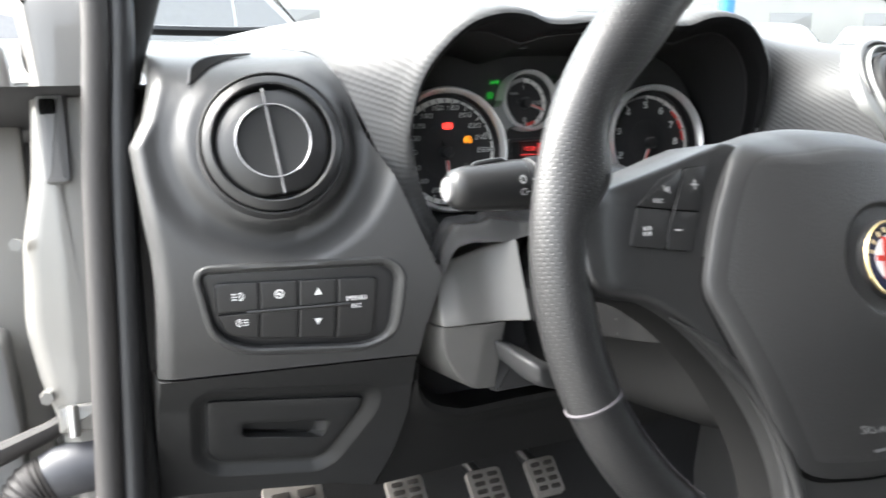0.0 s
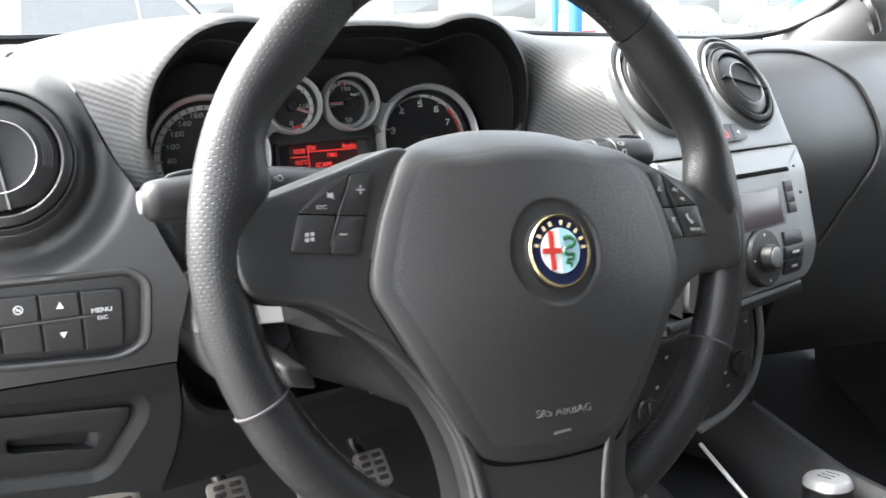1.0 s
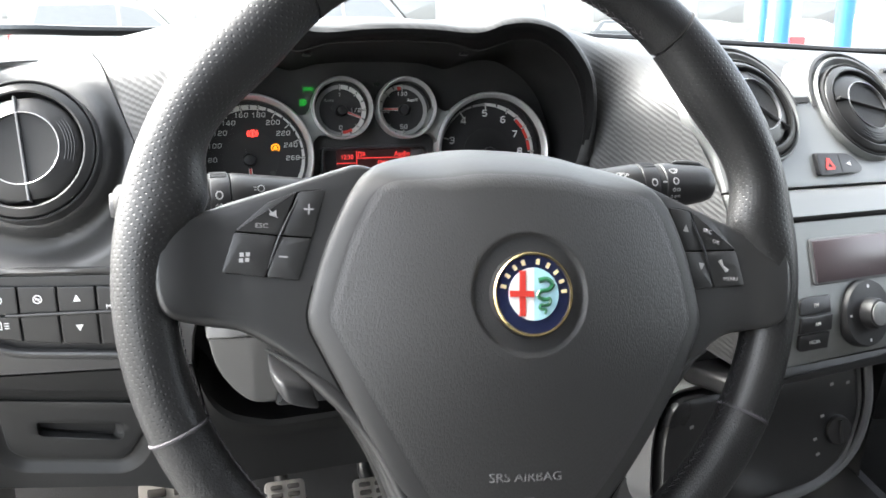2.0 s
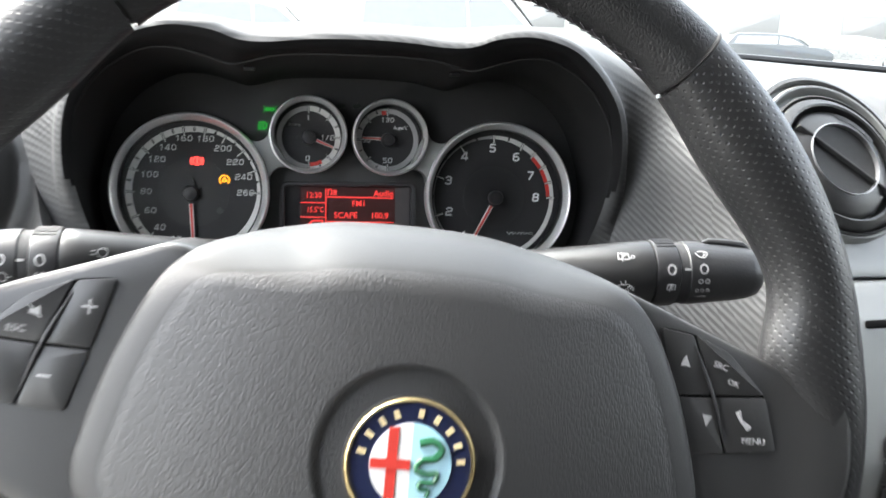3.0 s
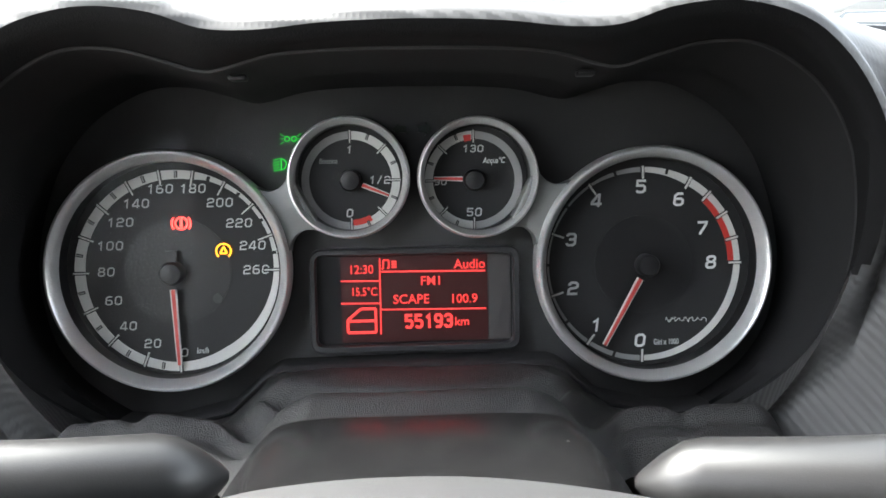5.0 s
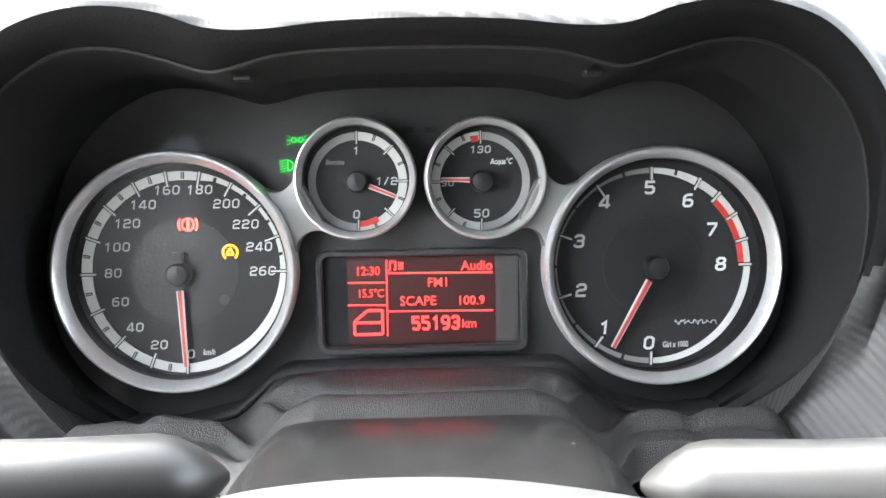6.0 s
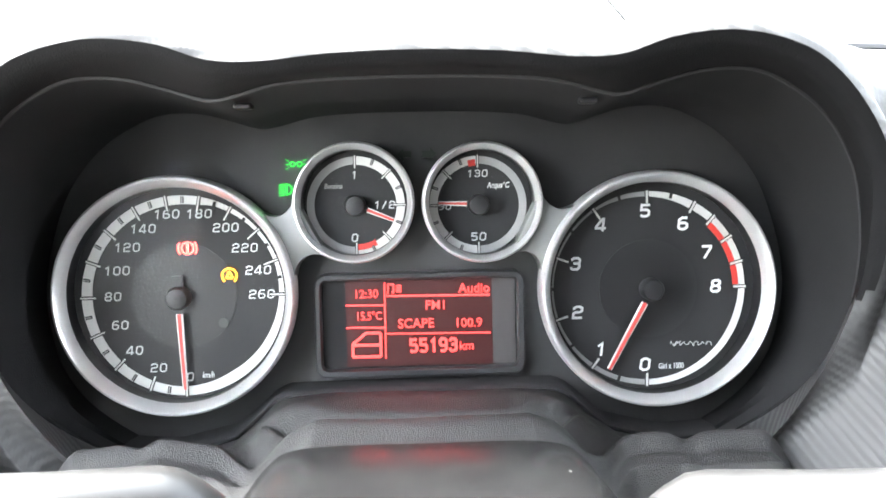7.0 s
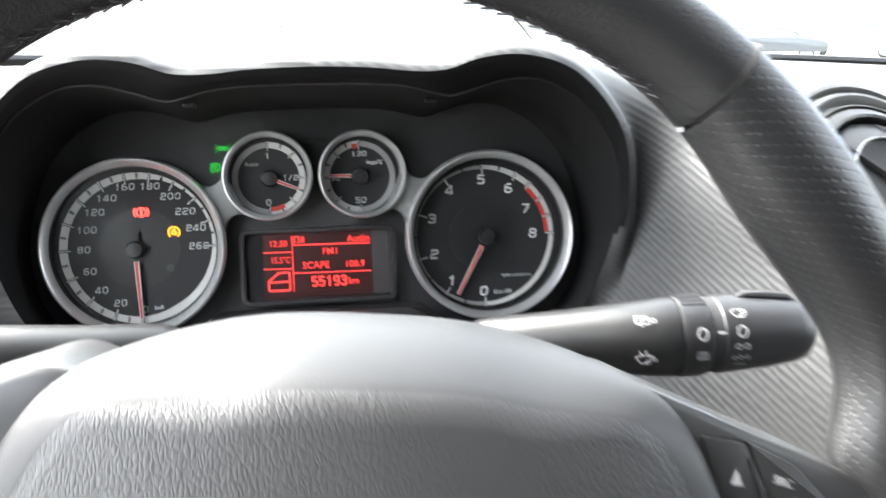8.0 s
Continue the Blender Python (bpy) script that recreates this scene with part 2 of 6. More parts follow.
def digits(text, size, at, mat, parent, name="numeral", wide=1.0, slant=0.1, weight=.15):
    """Square-shouldered dial figures drawn as flat strokes, centred at (x, y, z)."""
    b = bmesh.new()
    h = size * .72
    step = .80 * h * wide
    total = step * len(text) - .14 * h * wide
    for i, ch in enumerate(text):
        for line in STROKES[ch]:
            p = np.array([((i * step - total / 2) + x * h * wide + slant * (z - .5) * h, (z - .5) * h) for x, z in line])
            closed = np.allclose(p[0], p[-1])
            q = p[:-1] if closed else p
            n = len(q)
            rows = []
            for k in range(n):
                a = q[k - 1] if (k or closed) else q[k]
                c = q[(k + 1) % n] if (k < n - 1 or closed) else q[k]
                d0, d1 = q[k] - a, c - q[k]
                d0 = d0 / max(np.linalg.norm(d0), 1e-9) if np.any(d0) else d1 / np.linalg.norm(d1)
                d1 = d1 / max(np.linalg.norm(d1), 1e-9) if np.any(d1) else d0
                t = d0 + d1
                t = t / np.linalg.norm(t)
                nrm = np.array((-t[1], t[0]))
                half = weight * h * .5 / max(.5, float(nrm @ np.array((-d0[1], d0[0]))))
                rows.append([(at[0] + v[0], at[1] - .0001, at[2] + v[1]) for v in (q[k] + nrm * half, q[k] - nrm * half)])
            if closed:
                rows.append(rows[0])
            loft(rows, False, bm=b)
    return part(name, b, mat, parent, smooth=False)


def disc(bm, r, y, centre, n=20, thick=0.0004):
    return slab([(centre[0] + r * math.cos(2 * math.pi * k / n), centre[1] + r * math.sin(2 * math.pi * k / n)) for k in range(n)], y, y + thick, bm=bm)


def plate(outline2, front, back, bevel, warp, grid=0.006):
    """A plate with its face cut up finely enough to be bent."""
    rings = []
    for d, y in ((0.0, back), (0.0, front + bevel), (bevel * .3, front + bevel * .3), (bevel, front)):
        rings.append([(x, y, z) for x, z in inset(outline2, d)])
    cx = np.mean([p[0] for p in rings[-1]])
    cz = np.mean([p[2] for p in rings[-1]])
    last = rings[-1]
    for f in np.linspace(1, 0, 14)[1:-1]:
        rings.append([(cx + (x - cx) * f, y, cz + (z - cz) * f) for x, y, z in last])
    rings.append([(cx + (x - cx) * .01, y, cz + (z - cz) * .01) for x, y, z in last])
    rings = [[warp(*p) for p in r] for r in rings]
    return loft(rings, True, False, True)


def dense(pts, step=.006):
    out = []
    for i, p in enumerate(pts):
        q = pts[(i + 1) % len(pts)]
        n = max(1, int(math.dist(p, q) / step))
        out += [(p[0] + (q[0] - p[0]) * k / n, p[1] + (q[1] - p[1]) * k / n) for k in range(n)]
    return out

# ---- materials ----
PLASTIC = material("grained_plastic", (0.035, 0.0352, 0.0355), 0.40, grain=0.35, grain_scale=1500, vary=0.1)
# Darker copy of the grained plastic, with shade put into its colour.
PLASTIC_LOW = material("shaded_plastic", (0.0175, 0.0177, 0.018), 0.5, spec=0.35, grain=0.3, grain_scale=1400)
BLACK = material("black_plastic", (0.014, 0.014, 0.015), 0.42, grain=0.15)
GLOSS = material("satin_black", (0.011, 0.011, 0.012), 0.3, vary=0.06)
VENT = material("vent_plastic", (0.016, 0.016, 0.0163), 0.36, grain=0.12, grain_scale=1800)
KEY = material("switch_key", (0.012, 0.012, 0.0125), 0.45, grain=0.15, grain_scale=1600)
# Lit copy of the column plastic, for the cheeks of the shroud.
CHEEK = material("lit_shroud_face", (0.085, 0.083, 0.080), 0.5, grain=0.25, grain_scale=1400)
STALK = material("stalk_plastic", (0.016, 0.016, 0.0162), 0.36, spec=0.4, grain=0.05, grain_scale=2600)
PLUG = material("plug_plastic", (0.035, 0.036, 0.042), 0.5, grain=0.2)
LEVER = material("lever_plastic", (0.034, 0.034, 0.035), 0.45, grain=0.2)
TREAD = material("tread_rubber", (0.055, 0.048, 0.043), 0.7, grain=0.3)
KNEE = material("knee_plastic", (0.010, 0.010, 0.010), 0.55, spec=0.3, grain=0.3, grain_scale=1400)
# Spoke plastic taken down to near-black to stand for blocked side light.
SPOKE_BACK = material("shaded_spoke_plastic", (0.005, 0.005, 0.005), 0.7, spec=0.2, grain=0.3, grain_scale=1400)
# Shaded copy of the column plastic; the near-black stands for shade.
COLUMN_SHADED = material("shaded_column_plastic", (0.0045, 0.0045, 0.0045), 0.7, spec=0.2, grain=0.25, grain_scale=1400)
RING_METAL = material("ring_metal", (0.42, 0.42, 0.43), 0.32, 1.0, vary=0.05)
HOOD = material("hood_plastic", (0.0155, 0.0155, 0.016), 0.8, spec=0.15, grain=0.3, grain_scale=1600)
# Smooth, much darker skin that paints the shade under the hood lip.
LIP_SHADE = material("shaded_lip_skin", (0.007, 0.007, 0.0074), 0.8, spec=0.12, grain=0.3, grain_scale=1600)
# Near-black that paints the shade of slots and gaps instead of real depth.
GAP_SHADE = material("gap_shade_black", (0.003, 0.003, 0.003), 0.9, spec=0.1)
MATT = material("matt_black", (0.016, 0.016, 0.017), 0.75, grain=0.3, grain_scale=2000)
GREY = material("grey_plastic", (0.13, 0.13, 0.132), 0.5, grain=0.25, grain_scale=1300)
# Column plastic darkened for the hood's shade, with pale dust specks.
SHROUD = material("column_plastic", (0.009, 0.009, 0.0092), 0.24, spec=0.12, grain=0.03, grain_scale=700, vary=0.3, stain_scale=40)
dust = SHROUD.node_tree
specks = dust.nodes.new("ShaderNodeTexVoronoi")
specks.inputs["Scale"].default_value = 130
fleck = dust.nodes.new("ShaderNodeMapRange")
fleck.inputs[1].default_value, fleck.inputs[2].default_value, fleck.inputs[3].default_value, fleck.inputs[4].default_value = 0.03, 0.06, 0.30, 0.0
pale = dust.nodes.new("ShaderNodeMix")
pale.data_type = "RGBA"
pale.inputs[7].default_value = (0.4, 0.4, 0.38, 1)
dust.links.new(dust.nodes["Texture Coordinate"].outputs["Object"], specks.inputs["Vector"])
dust.links.new(specks.outputs["Distance"], fleck.inputs[0])
dust.links.new(fleck.outputs[0], pale.inputs[0])
dust.links.new(dust.nodes["Mix"].outputs[2], pale.inputs[6])
dust.links.new(pale.outputs[2], dust.nodes["Principled BSDF"].inputs["Base Color"])
TWILL = twill("woven_dash_skin", (0.057, 0.0575, 0.058))
LEATHER = relief(material("grained_leather", (0.0115, 0.0115, 0.012), 0.42, spec=0.4, vary=0.12), "leather", 560, 0.28, 0.0005, (1.3, 1, .8))
PERFORATED = relief(material("perforated_leather", (0.015, 0.015, 0.0155), 0.40, spec=0.42, vary=0.12), "dimples", 370, 0.33, 0.0008)
AIRBAG = relief(material("airbag_skin", (0.024, 0.024, 0.0243), 0.45, spec=0.65, vary=0.1), "leather", 560, 0.18, 0.0006, (1.5, 1, .65))
BROW = material("airbag_brow", (0.023, 0.023, 0.0233), 0.48, spec=0.48, grain=0.12, grain_scale=1800)
SPOKE = material("spoke_plastic", (0.019, 0.019, 0.0192), 0.38, spec=0.8, grain=0.12, grain_scale=1800)
GAITER = relief(material("wrinkled_leatherette", (0.026, 0.026, 0.026), 0.44, spec=0.55), "leather", 1250, 0.6, 0.0005)
SILVER = material("silver_paint", (0.66, 0.66, 0.66), 0.32, 0.6, vary=0.05)
FASCIA = material("satin_fascia", (0.21, 0.215, 0.212), 0.42, 0.3, vary=0.05)
CHROME = material("chrome", (0.78, 0.78, 0.79), 0.14, 1.0, vary=0.03)
BRUSHED = material("brushed_metal", (0.62, 0.62, 0.61), 0.3, 1.0, vary=0.08)
BODY = material("car_body_paint", (0.165, 0.160, 0.150), 0.35, 0.2, vary=0.04, coat=0.6)
RUBBER = material("rubber_seal", (0.026, 0.0238, 0.0232), 0.62, grain=0.15)
PEDAL = material("pedal_metal", (0.48, 0.45, 0.42), 0.36, 0.6, vary=0.15, stain_scale=60)
CONSOLE_DARK = material("console_plastic", (0.021, 0.021, 0.0215), 0.5, grain=0.3, grain_scale=1400)
CARPET = material("carpet", (0.02, 0.02, 0.021), 0.95, grain=0.9, grain_scale=500)
LINING = material("roof_lining", (0.38, 0.38, 0.385), 0.9, grain=0.4)
WHITE = material("white_print", (0.75, 0.75, 0.75), 0.5, vary=0.03)
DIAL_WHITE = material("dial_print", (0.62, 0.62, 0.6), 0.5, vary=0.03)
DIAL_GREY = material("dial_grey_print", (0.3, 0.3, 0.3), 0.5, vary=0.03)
SIGN = material("switch_print", (0.32, 0.32, 0.32), 0.5, vary=0.05)
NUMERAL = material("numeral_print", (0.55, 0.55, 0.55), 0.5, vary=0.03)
# The dial black is raised to paint in haze from the clear cover.
DIAL = material("dial_face", (0.026, 0.0262, 0.027), 0.6, spec=0.3, grain=0.1, vary=0.1)
RED = material("red_print", (0.62, 0.05, 0.04), 0.45, vary=0.05)
NEEDLE = material("needle_red", (0.55, 0.07, 0.06), 0.4, vary=0.05)
THREAD = material("dark_grey_thread", (0.05, 0.046, 0.052), 0.85)
GOLD_PRINT = material("gold_print", (0.62, 0.5, 0.28), 0.4, vary=0.05)
GOLD = material("gold_rim", (0.75, 0.58, 0.3), 0.25, 1.0, vary=0.04)
NAVY = material("navy_enamel", (0.012, 0.016, 0.045), 0.15, coat=0.8, vary=0.05)
ENAMEL_WHITE = material("white_enamel", (0.75, 0.74, 0.72), 0.2, coat=0.7, vary=0.03)
ENAMEL_BLUE = material("pale_blue_enamel", (0.36, 0.58, 0.66), 0.2, coat=0.7, vary=0.03)
ENAMEL_RED = material("red_enamel", (0.5, 0.045, 0.035), 0.2, coat=0.7, vary=0.03)
ENAMEL_GREEN = material("green_enamel", (0.02, 0.11, 0.05), 0.2, coat=0.7, vary=0.05)
LCD_RED = glow("red_display_segments", (1.0, 0.06, 0.055), 0.088)
# Panel grey includes the haze that the cover's reflections would give.
PANEL = material("hazed_dial_panel", (0.040, 0.040, 0.0405), 0.55, grain=0.2, grain_scale=1800)
LCD_BACK = glow("red_display_ground", (0.1, 0.015, 0.014), 0.006)
LAMP_RED = glow("red_tell_tale", (1.0, 0.05, 0.04), 0.35)
LAMP_AMBER = glow("amber_tell_tale", (1.0, 0.33, 0.015), 0.22)
LAMP_FLASH = material("unlit_green_lens", (0.012, 0.022, 0.014), 0.4)
LAMP_GREEN = glow("green_tell_tale", (0.02, 0.8, 0.06), 0.075)
DISPLAY = material("dim_display", (0.10, 0.075, 0.08), 0.25, vary=0.05)
COVER = film("clear_cover", 0.004)
GLASS = film("window_glass", 0.03, (0.82, 0.85, 0.84))
CONCRETE = material("pale_concrete", (0.18, 0.178, 0.172), 0.85, grain=0.4, grain_scale=60, vary=0.16, stain_scale=0.6)
BLUE_PAINT = material("blue_painted_steel", (0.03, 0.16, 0.62), 0.4, vary=0.08)
WALL = material("pale_render", (0.36, 0.355, 0.34), 0.85, grain=0.4, grain_scale=30, stain_scale=0.8)
WHITE_PAINT = material("white_car_paint", (0.42, 0.42, 0.415), 0.25, coat=0.7, vary=0.03)
SILVER_PAINT = material("silver_car_paint", (0.2, 0.205, 0.205), 0.28, 0.4, coat=0.7, vary=0.03)
DARK_PAINT = material("dark_car_paint", (0.05, 0.055, 0.06), 0.25, coat=0.7, vary=0.05)
TYRE = material("tyre_rubber", (0.02, 0.02, 0.02), 0.8, grain=0.3)
RIM = material("alloy", (0.5, 0.5, 0.51), 0.3, 0.9)
CAR_GLASS = material("car_glass", (0.22, 0.22, 0.22), 0.1, 0.1)
TAIL_RED = material("tail_lamp", (0.5, 0.03, 0.03), 0.2, coat=0.5)

# ---- dashboard ----
LIP_HALF = [(0, .0845), (.025, .0838), (.045, .0820), (.060, .0825), (.074, .0868), (.090, .0885), (.104, .0868), (.117, .0825), (.128, .0752), (.138, .0655), (.1465, .0540), (.1515, .0420), (.1545, .0260), (.1550, .0100), (.1520, -.0080), (.1465, -.0260), (.1385, -.0420), (.1290, -.0560), (.1180, -.0700)]
LIP = [(-x, z) for x, z in LIP_HALF[:0:-1]] + LIP_HALF
OUT = [(-.134, -.028, -.115), (-.138, -.040, -.085), (-.150, -.050, -.055), (-.163, -.054, -.020), (-.176, -.052, .015), (-.186, -.040, .045), (-.196, -.015, .072), (-.21, .06, .095), (-.215, .2, .122), (-.20, .38, .152),
       (-.15, .43, .166), (-.10, .45, .171), (-.06, .465, .176), (-.03, .475, .179), (0, .485, .181), (.05, .493, .183), (.10, .495, .183), (.16, .49, .180), (.24, .475, .174),
       (.285, .26, .13), (.274, .07, .097), (.258, -.045, .0765), (.232, -.096, .0630), (.2050, -.113, .0435), (.1980, -.128, .0220), (.2085, -.148, -.022), (.2115, -.168, -.07), (.2160, -.175, -.12), (.2230, -.166, -.165)]
N_LIP = 160


def lip_y(z):
    return -0.066 - 0.44 * z


dashboard = thing("dashboard", "dark grey car dashboard with woven-look top and plain lower panels", "dashboard")
lip2 = spline(LIP, N_LIP)
out3 = spline(OUT, N_LIP)
tang = np.gradient(lip2, axis=0)
tang /= np.linalg.norm(tang, axis=1, keepdims=True)
norm2 = np.stack([-tang[:, 1], tang[:, 0]], 1)      # outwards


def smooth_normals(v, k=9):
    pad = np.vstack([np.repeat(v[:1], k, 0), v, np.repeat(v[-1:], k, 0)])
    w = np.stack([np.convolve(pad[:, i], np.ones(2 * k + 1) / (2 * k + 1), "valid") for i in (0, 1)], 1)
    return w / np.linalg.norm(w, axis=1, keepdims=True)


norm_s = smooth_normals(norm2)


def bank(z):
    """Along the sides' lower ends the skin runs on towards the driver, with no crest."""
    return max(-.7, min(1.0, (z + .02) / .045))


def crest_ring(out, dy):
    return np.array([(x + nx * out, lip_y(z) + dy * bank(z), z + nz * out) for (x, z), (nx, nz) in zip(lip2, norm_s)])


def seam_y(z):
    return -.036 - .47 * z


SEAM_HALF = [(0, .0800), (.025, .0797), (.045, .0782), (.060, .0745), (.068, .0737), (.080, .0772), (.092, .0803), (.104, .0810), (.1135, .0794), (.123, .0752), (.133, .0690), (.142, .0605), (.150, .0495), (.155, .0385), (.1595, .0240), (.1618, .0120), (.1627, .0), (.1610, -.0140), (.1570, -.0285), (.1480, -.0425), (.1360, -.0530), (.1220, -.0620)]
in2 = spline([(-x, z) for x, z in SEAM_HALF[:0:-1]] + SEAM_HALF, N_LIP)
seam_ring = np.array([(x, seam_y(z), z) for x, z in in2])


def cowl_rings():
    crest = [crest_ring(-0.0050, 0.0055), crest_ring(-0.0036, 0.0022), crest_ring(-0.0012, 0.0), crest_ring(0.0012, 0.0008), crest_ring(0.0038, 0.0045), crest_ring(0.0066, 0.0130)]
    first = [seam_ring, seam_ring * .75 + crest[0] * .25, seam_ring * .35 + crest[0] * .65] + crest
    a, b, c = first[-2], first[-1], out3
    rows = []
    for i in range(N_LIP):
        gap = c[i] - b[i]
        start = (b[i] - a[i]) * min(3.0, np.linalg.norm(gap) / 0.03)
        side = abs(norm_s[i][0])
        end = np.array((gap[0] * 0.4, gap[1] * (1 - 0.8 * side), gap[2] * 0.3))
        for k, s in enumerate(np.linspace(0, 1, 15)[1:]):
            h00, h10, h01, h11 = 2 * s ** 3 - 3 * s * s + 1, s ** 3 - 2 * s * s + s, -2 * s ** 3 + 3 * s * s, s ** 3 - s * s
            if i == 0:
                rows.append([])
            rows[k].append(h00 * b[i] + h10 * start + h01 * c[i] + h11 * end)
    return first + [np.array(r) for r in rows]


rings = cowl_rings()
uv = [[(p[0] + 0.35 * p[1], p[2] - .5 * p[1] + .58 * max(0, p[0]) + .05 * min(0, p[0])) for p in r] for r in rings]
skin = loft(rings, False, uv=uv)
for k, f in enumerate(skin.faces):          # the upper lip's underside is smooth, its shade put into the colour
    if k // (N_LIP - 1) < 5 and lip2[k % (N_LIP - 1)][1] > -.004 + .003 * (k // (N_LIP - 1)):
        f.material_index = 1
woven = part("woven_panel", skin, TWILL, dashboard, "woven-look dark dash skin round the dials")
woven.data.materials.append(LIP_SHADE)
# the hood's dark inside, from the lip back to the dials
def inner_ring(scale, y_of):
    return [(x * scale, y_of(z), 0.008 + (z - 0.008) * scale) for x, z in in2]


deep = [(x, z) for x, z in in2]
hood = [[(x * 1.004, seam_y(z) - .0008, .008 + (z - .008) * 1.006) for x, z in deep], [(x * 1.0, seam_y(z) + .0012, z) for x, z in deep], [(x * .9945, seam_y(z) * .90, .008 + (z - .008) * .9945) for x, z in deep], inner_ring(0.975, lambda z: seam_y(z) * .5), inner_ring(0.955, lambda z: -.006 - .04 * max(0, z)), inner_ring(0.94, lambda z: 0.004)]
bead = [tuple(p) for p in seam_ring if p[2] > .0]
part("hood_bead", tube([(x * .999, y - .0006, z - .0004) for x, y, z in bead], .0008, 6), MATT, dashboard, "fine rounded edge of the hood lining")
part("hood_lining", loft(hood, False), HOOD, dashboard, "matt black inside of the dial hood")

# left panel with its round vent pod and a sunken bed for the switches
VENT_L = (-.244, .012)
PROFILE = [(-.029, -.141), (-.044, -.115), (-.053, -.085), (-.056, -.045), (-.053, -.005), (-.048, .022), (-.040, .043), (-.027, .060), (-.005, .0735), (.03, .084), (.08, .094), (.16, .108), (.28, .13), (.43, .160)]
SKIN = spline(PROFILE, 190)
BED = rounded([(-.2950, -.0690), (-.1760, -.0725), (-.1680, -.0800), (-.1715, -.1215), (-.1880, -.1290), (-.2660, -.1230), (-.2860, -.1120)], [.008, .008, .006, .010, .010, .018, .018], 6)
BED = [tuple(p) for p in spline(dense(BED, .006), 120, True)]


def left_edge(z):
    """The seam between the left panel and the woven skin."""
    tab = [(-.145, -.150), (-.12, -.148), (-.085, -.139), (-.055, -.151), (-.02, -.164), (.015, -.177), (.045, -.187), (.072, -.197), (.095, -.211), (.122, -.216), (.165, -.19)]
    zs, xs = zip(*tab)
    return float(np.interp(z, zs, xs))


def pod(x, z):
    """How far the moulding falls back round the vent's round pod."""
    dx, dz = x - VENT_L[0], z - VENT_L[1]
    d = math.hypot(dx, dz)
    inner = max(0.0, min(1.0, (d - .0490) / .0115))
    outer = max(0.0, min(1.0, (d - .0650) / .0190))
    lean = max(0.0, min(1.0, (.85 - dz / max(d, 1e-6)) / .75))
    lean *= .40 + .60 * max(0.0, min(1.0, (dx + .045) / .06))
    return .0165 * lean * (inner * inner * (3 - 2 * inner)) * (1 - outer * outer * (3 - 2 * outer))


def skin_y(x, z):
    """Depth of the left panel's face, below its rounded top."""
    return float(np.interp(z, SKIN[:, 1], SKIN[:, 0])) - .22 * (x + .235)


def within(pts, x, z):
    hit = False
    for i, (ax, az) in enumerate(pts):
        bx, bz = pts[i - 1]
        if (az > z) != (bz > z) and x < (bx - ax) * (z - az) / (bz - az) + ax:
            hit = not hit
    return hit


def left_panel():
    prof = SKIN
    cols = 84
    rows = []
    for y, z in prof:
        row = []
        xr = left_edge(z)
        xl = float(np.interp(z, (-.14, -.079, -.057, -.035, .0, .015, .032, .05, .068, .085, .16), (-.3195, -.318, -.319, -.3215, -.3245, -.3255, -.3160, -.311, -.307, -.303, -.300)))
        for k in range(cols + 1):
            x = xl + (xr - xl) * k / cols
            yy = y - 0.22 * (x + .235) * max(0.0, min(1.0, 1 - y / .25))
            if y < .03:
                yy += pod(x, z)
            e = max(0.0, 1 - (x - xl) / 0.006) * max(0.0, min(1.0, .5 - y / .04))
            row.append((x, yy + 0.005 * e * e, z))
        rows.append(row)
    side = [[(p[0][0] - .003 + .004 * k, p[0][1] + .006 + k * .05, p[0][2]) for p in rows] for k in (2, 1, 0)]
    cols_t = side + [[r[k] for r in rows] for k in range(cols + 1)]
    edge = [(r[-1][0] + .002, r[-1][1] + .012, r[-1][2]) for r in rows]
    b = loft(cols_t + [edge], False)
    bed = [tuple(p) for p in inset(BED, -.0022)]
    gone = [v for v in b.verts if v.co.y < .03 and (math.hypot(v.co.x - VENT_L[0], v.co.z - VENT_L[1]) < .0420 or (-.135 < v.co.z < -.06 and v.co.x > -.31 and within(bed, v.co.x, v.co.z)))]
    bmesh.ops.delete(b, geom=gone, context="VERTS")
    return b


part("side_panel", left_panel(), PLASTIC, dashboard, "dark grey grained panel with a round vent pod")


def low_y(x, z):
    return float(np.interp(-z, (.14, .17, .225, .26, .33), (-.030, .0, .036, .055, .09))) - 0.20 * (x + .235)


D_OUT = rounded([(-.2915, -.1640), (-.1770, -.1755), (-.1785, -.1870), (-.2000, -.2240), (-.2080, -.2290), (-.2800, -.2215), (-.2900, -.2130)], .006, 4)


def cast(poly, c, a):
    """Where a ray from c at the angle a leaves an outline."""
    d = (math.cos(a), math.sin(a))
    best = 0.0
    for i, p in enumerate(poly):
        q = poly[(i + 1) % len(poly)]
        e = (q[0] - p[0], q[1] - p[1])
        den = d[0] * e[1] - d[1] * e[0]
        if abs(den) < 1e-12:
            continue
        w = (p[0] - c[0], p[1] - c[1])
        t, s = (w[0] * e[1] - w[1] * e[0]) / den, (w[0] * d[1] - w[1] * d[0]) / den
        if t > 0 and -1e-9 <= s <= 1 + 1e-9:
            best = max(best, t)
    return (c[0] + d[0] * best, c[1] + d[1] * best)


LOW_R = [(-.149, -.1425), (-.1435, -.184), (-.149, -.2305), (-.162, -.262)]


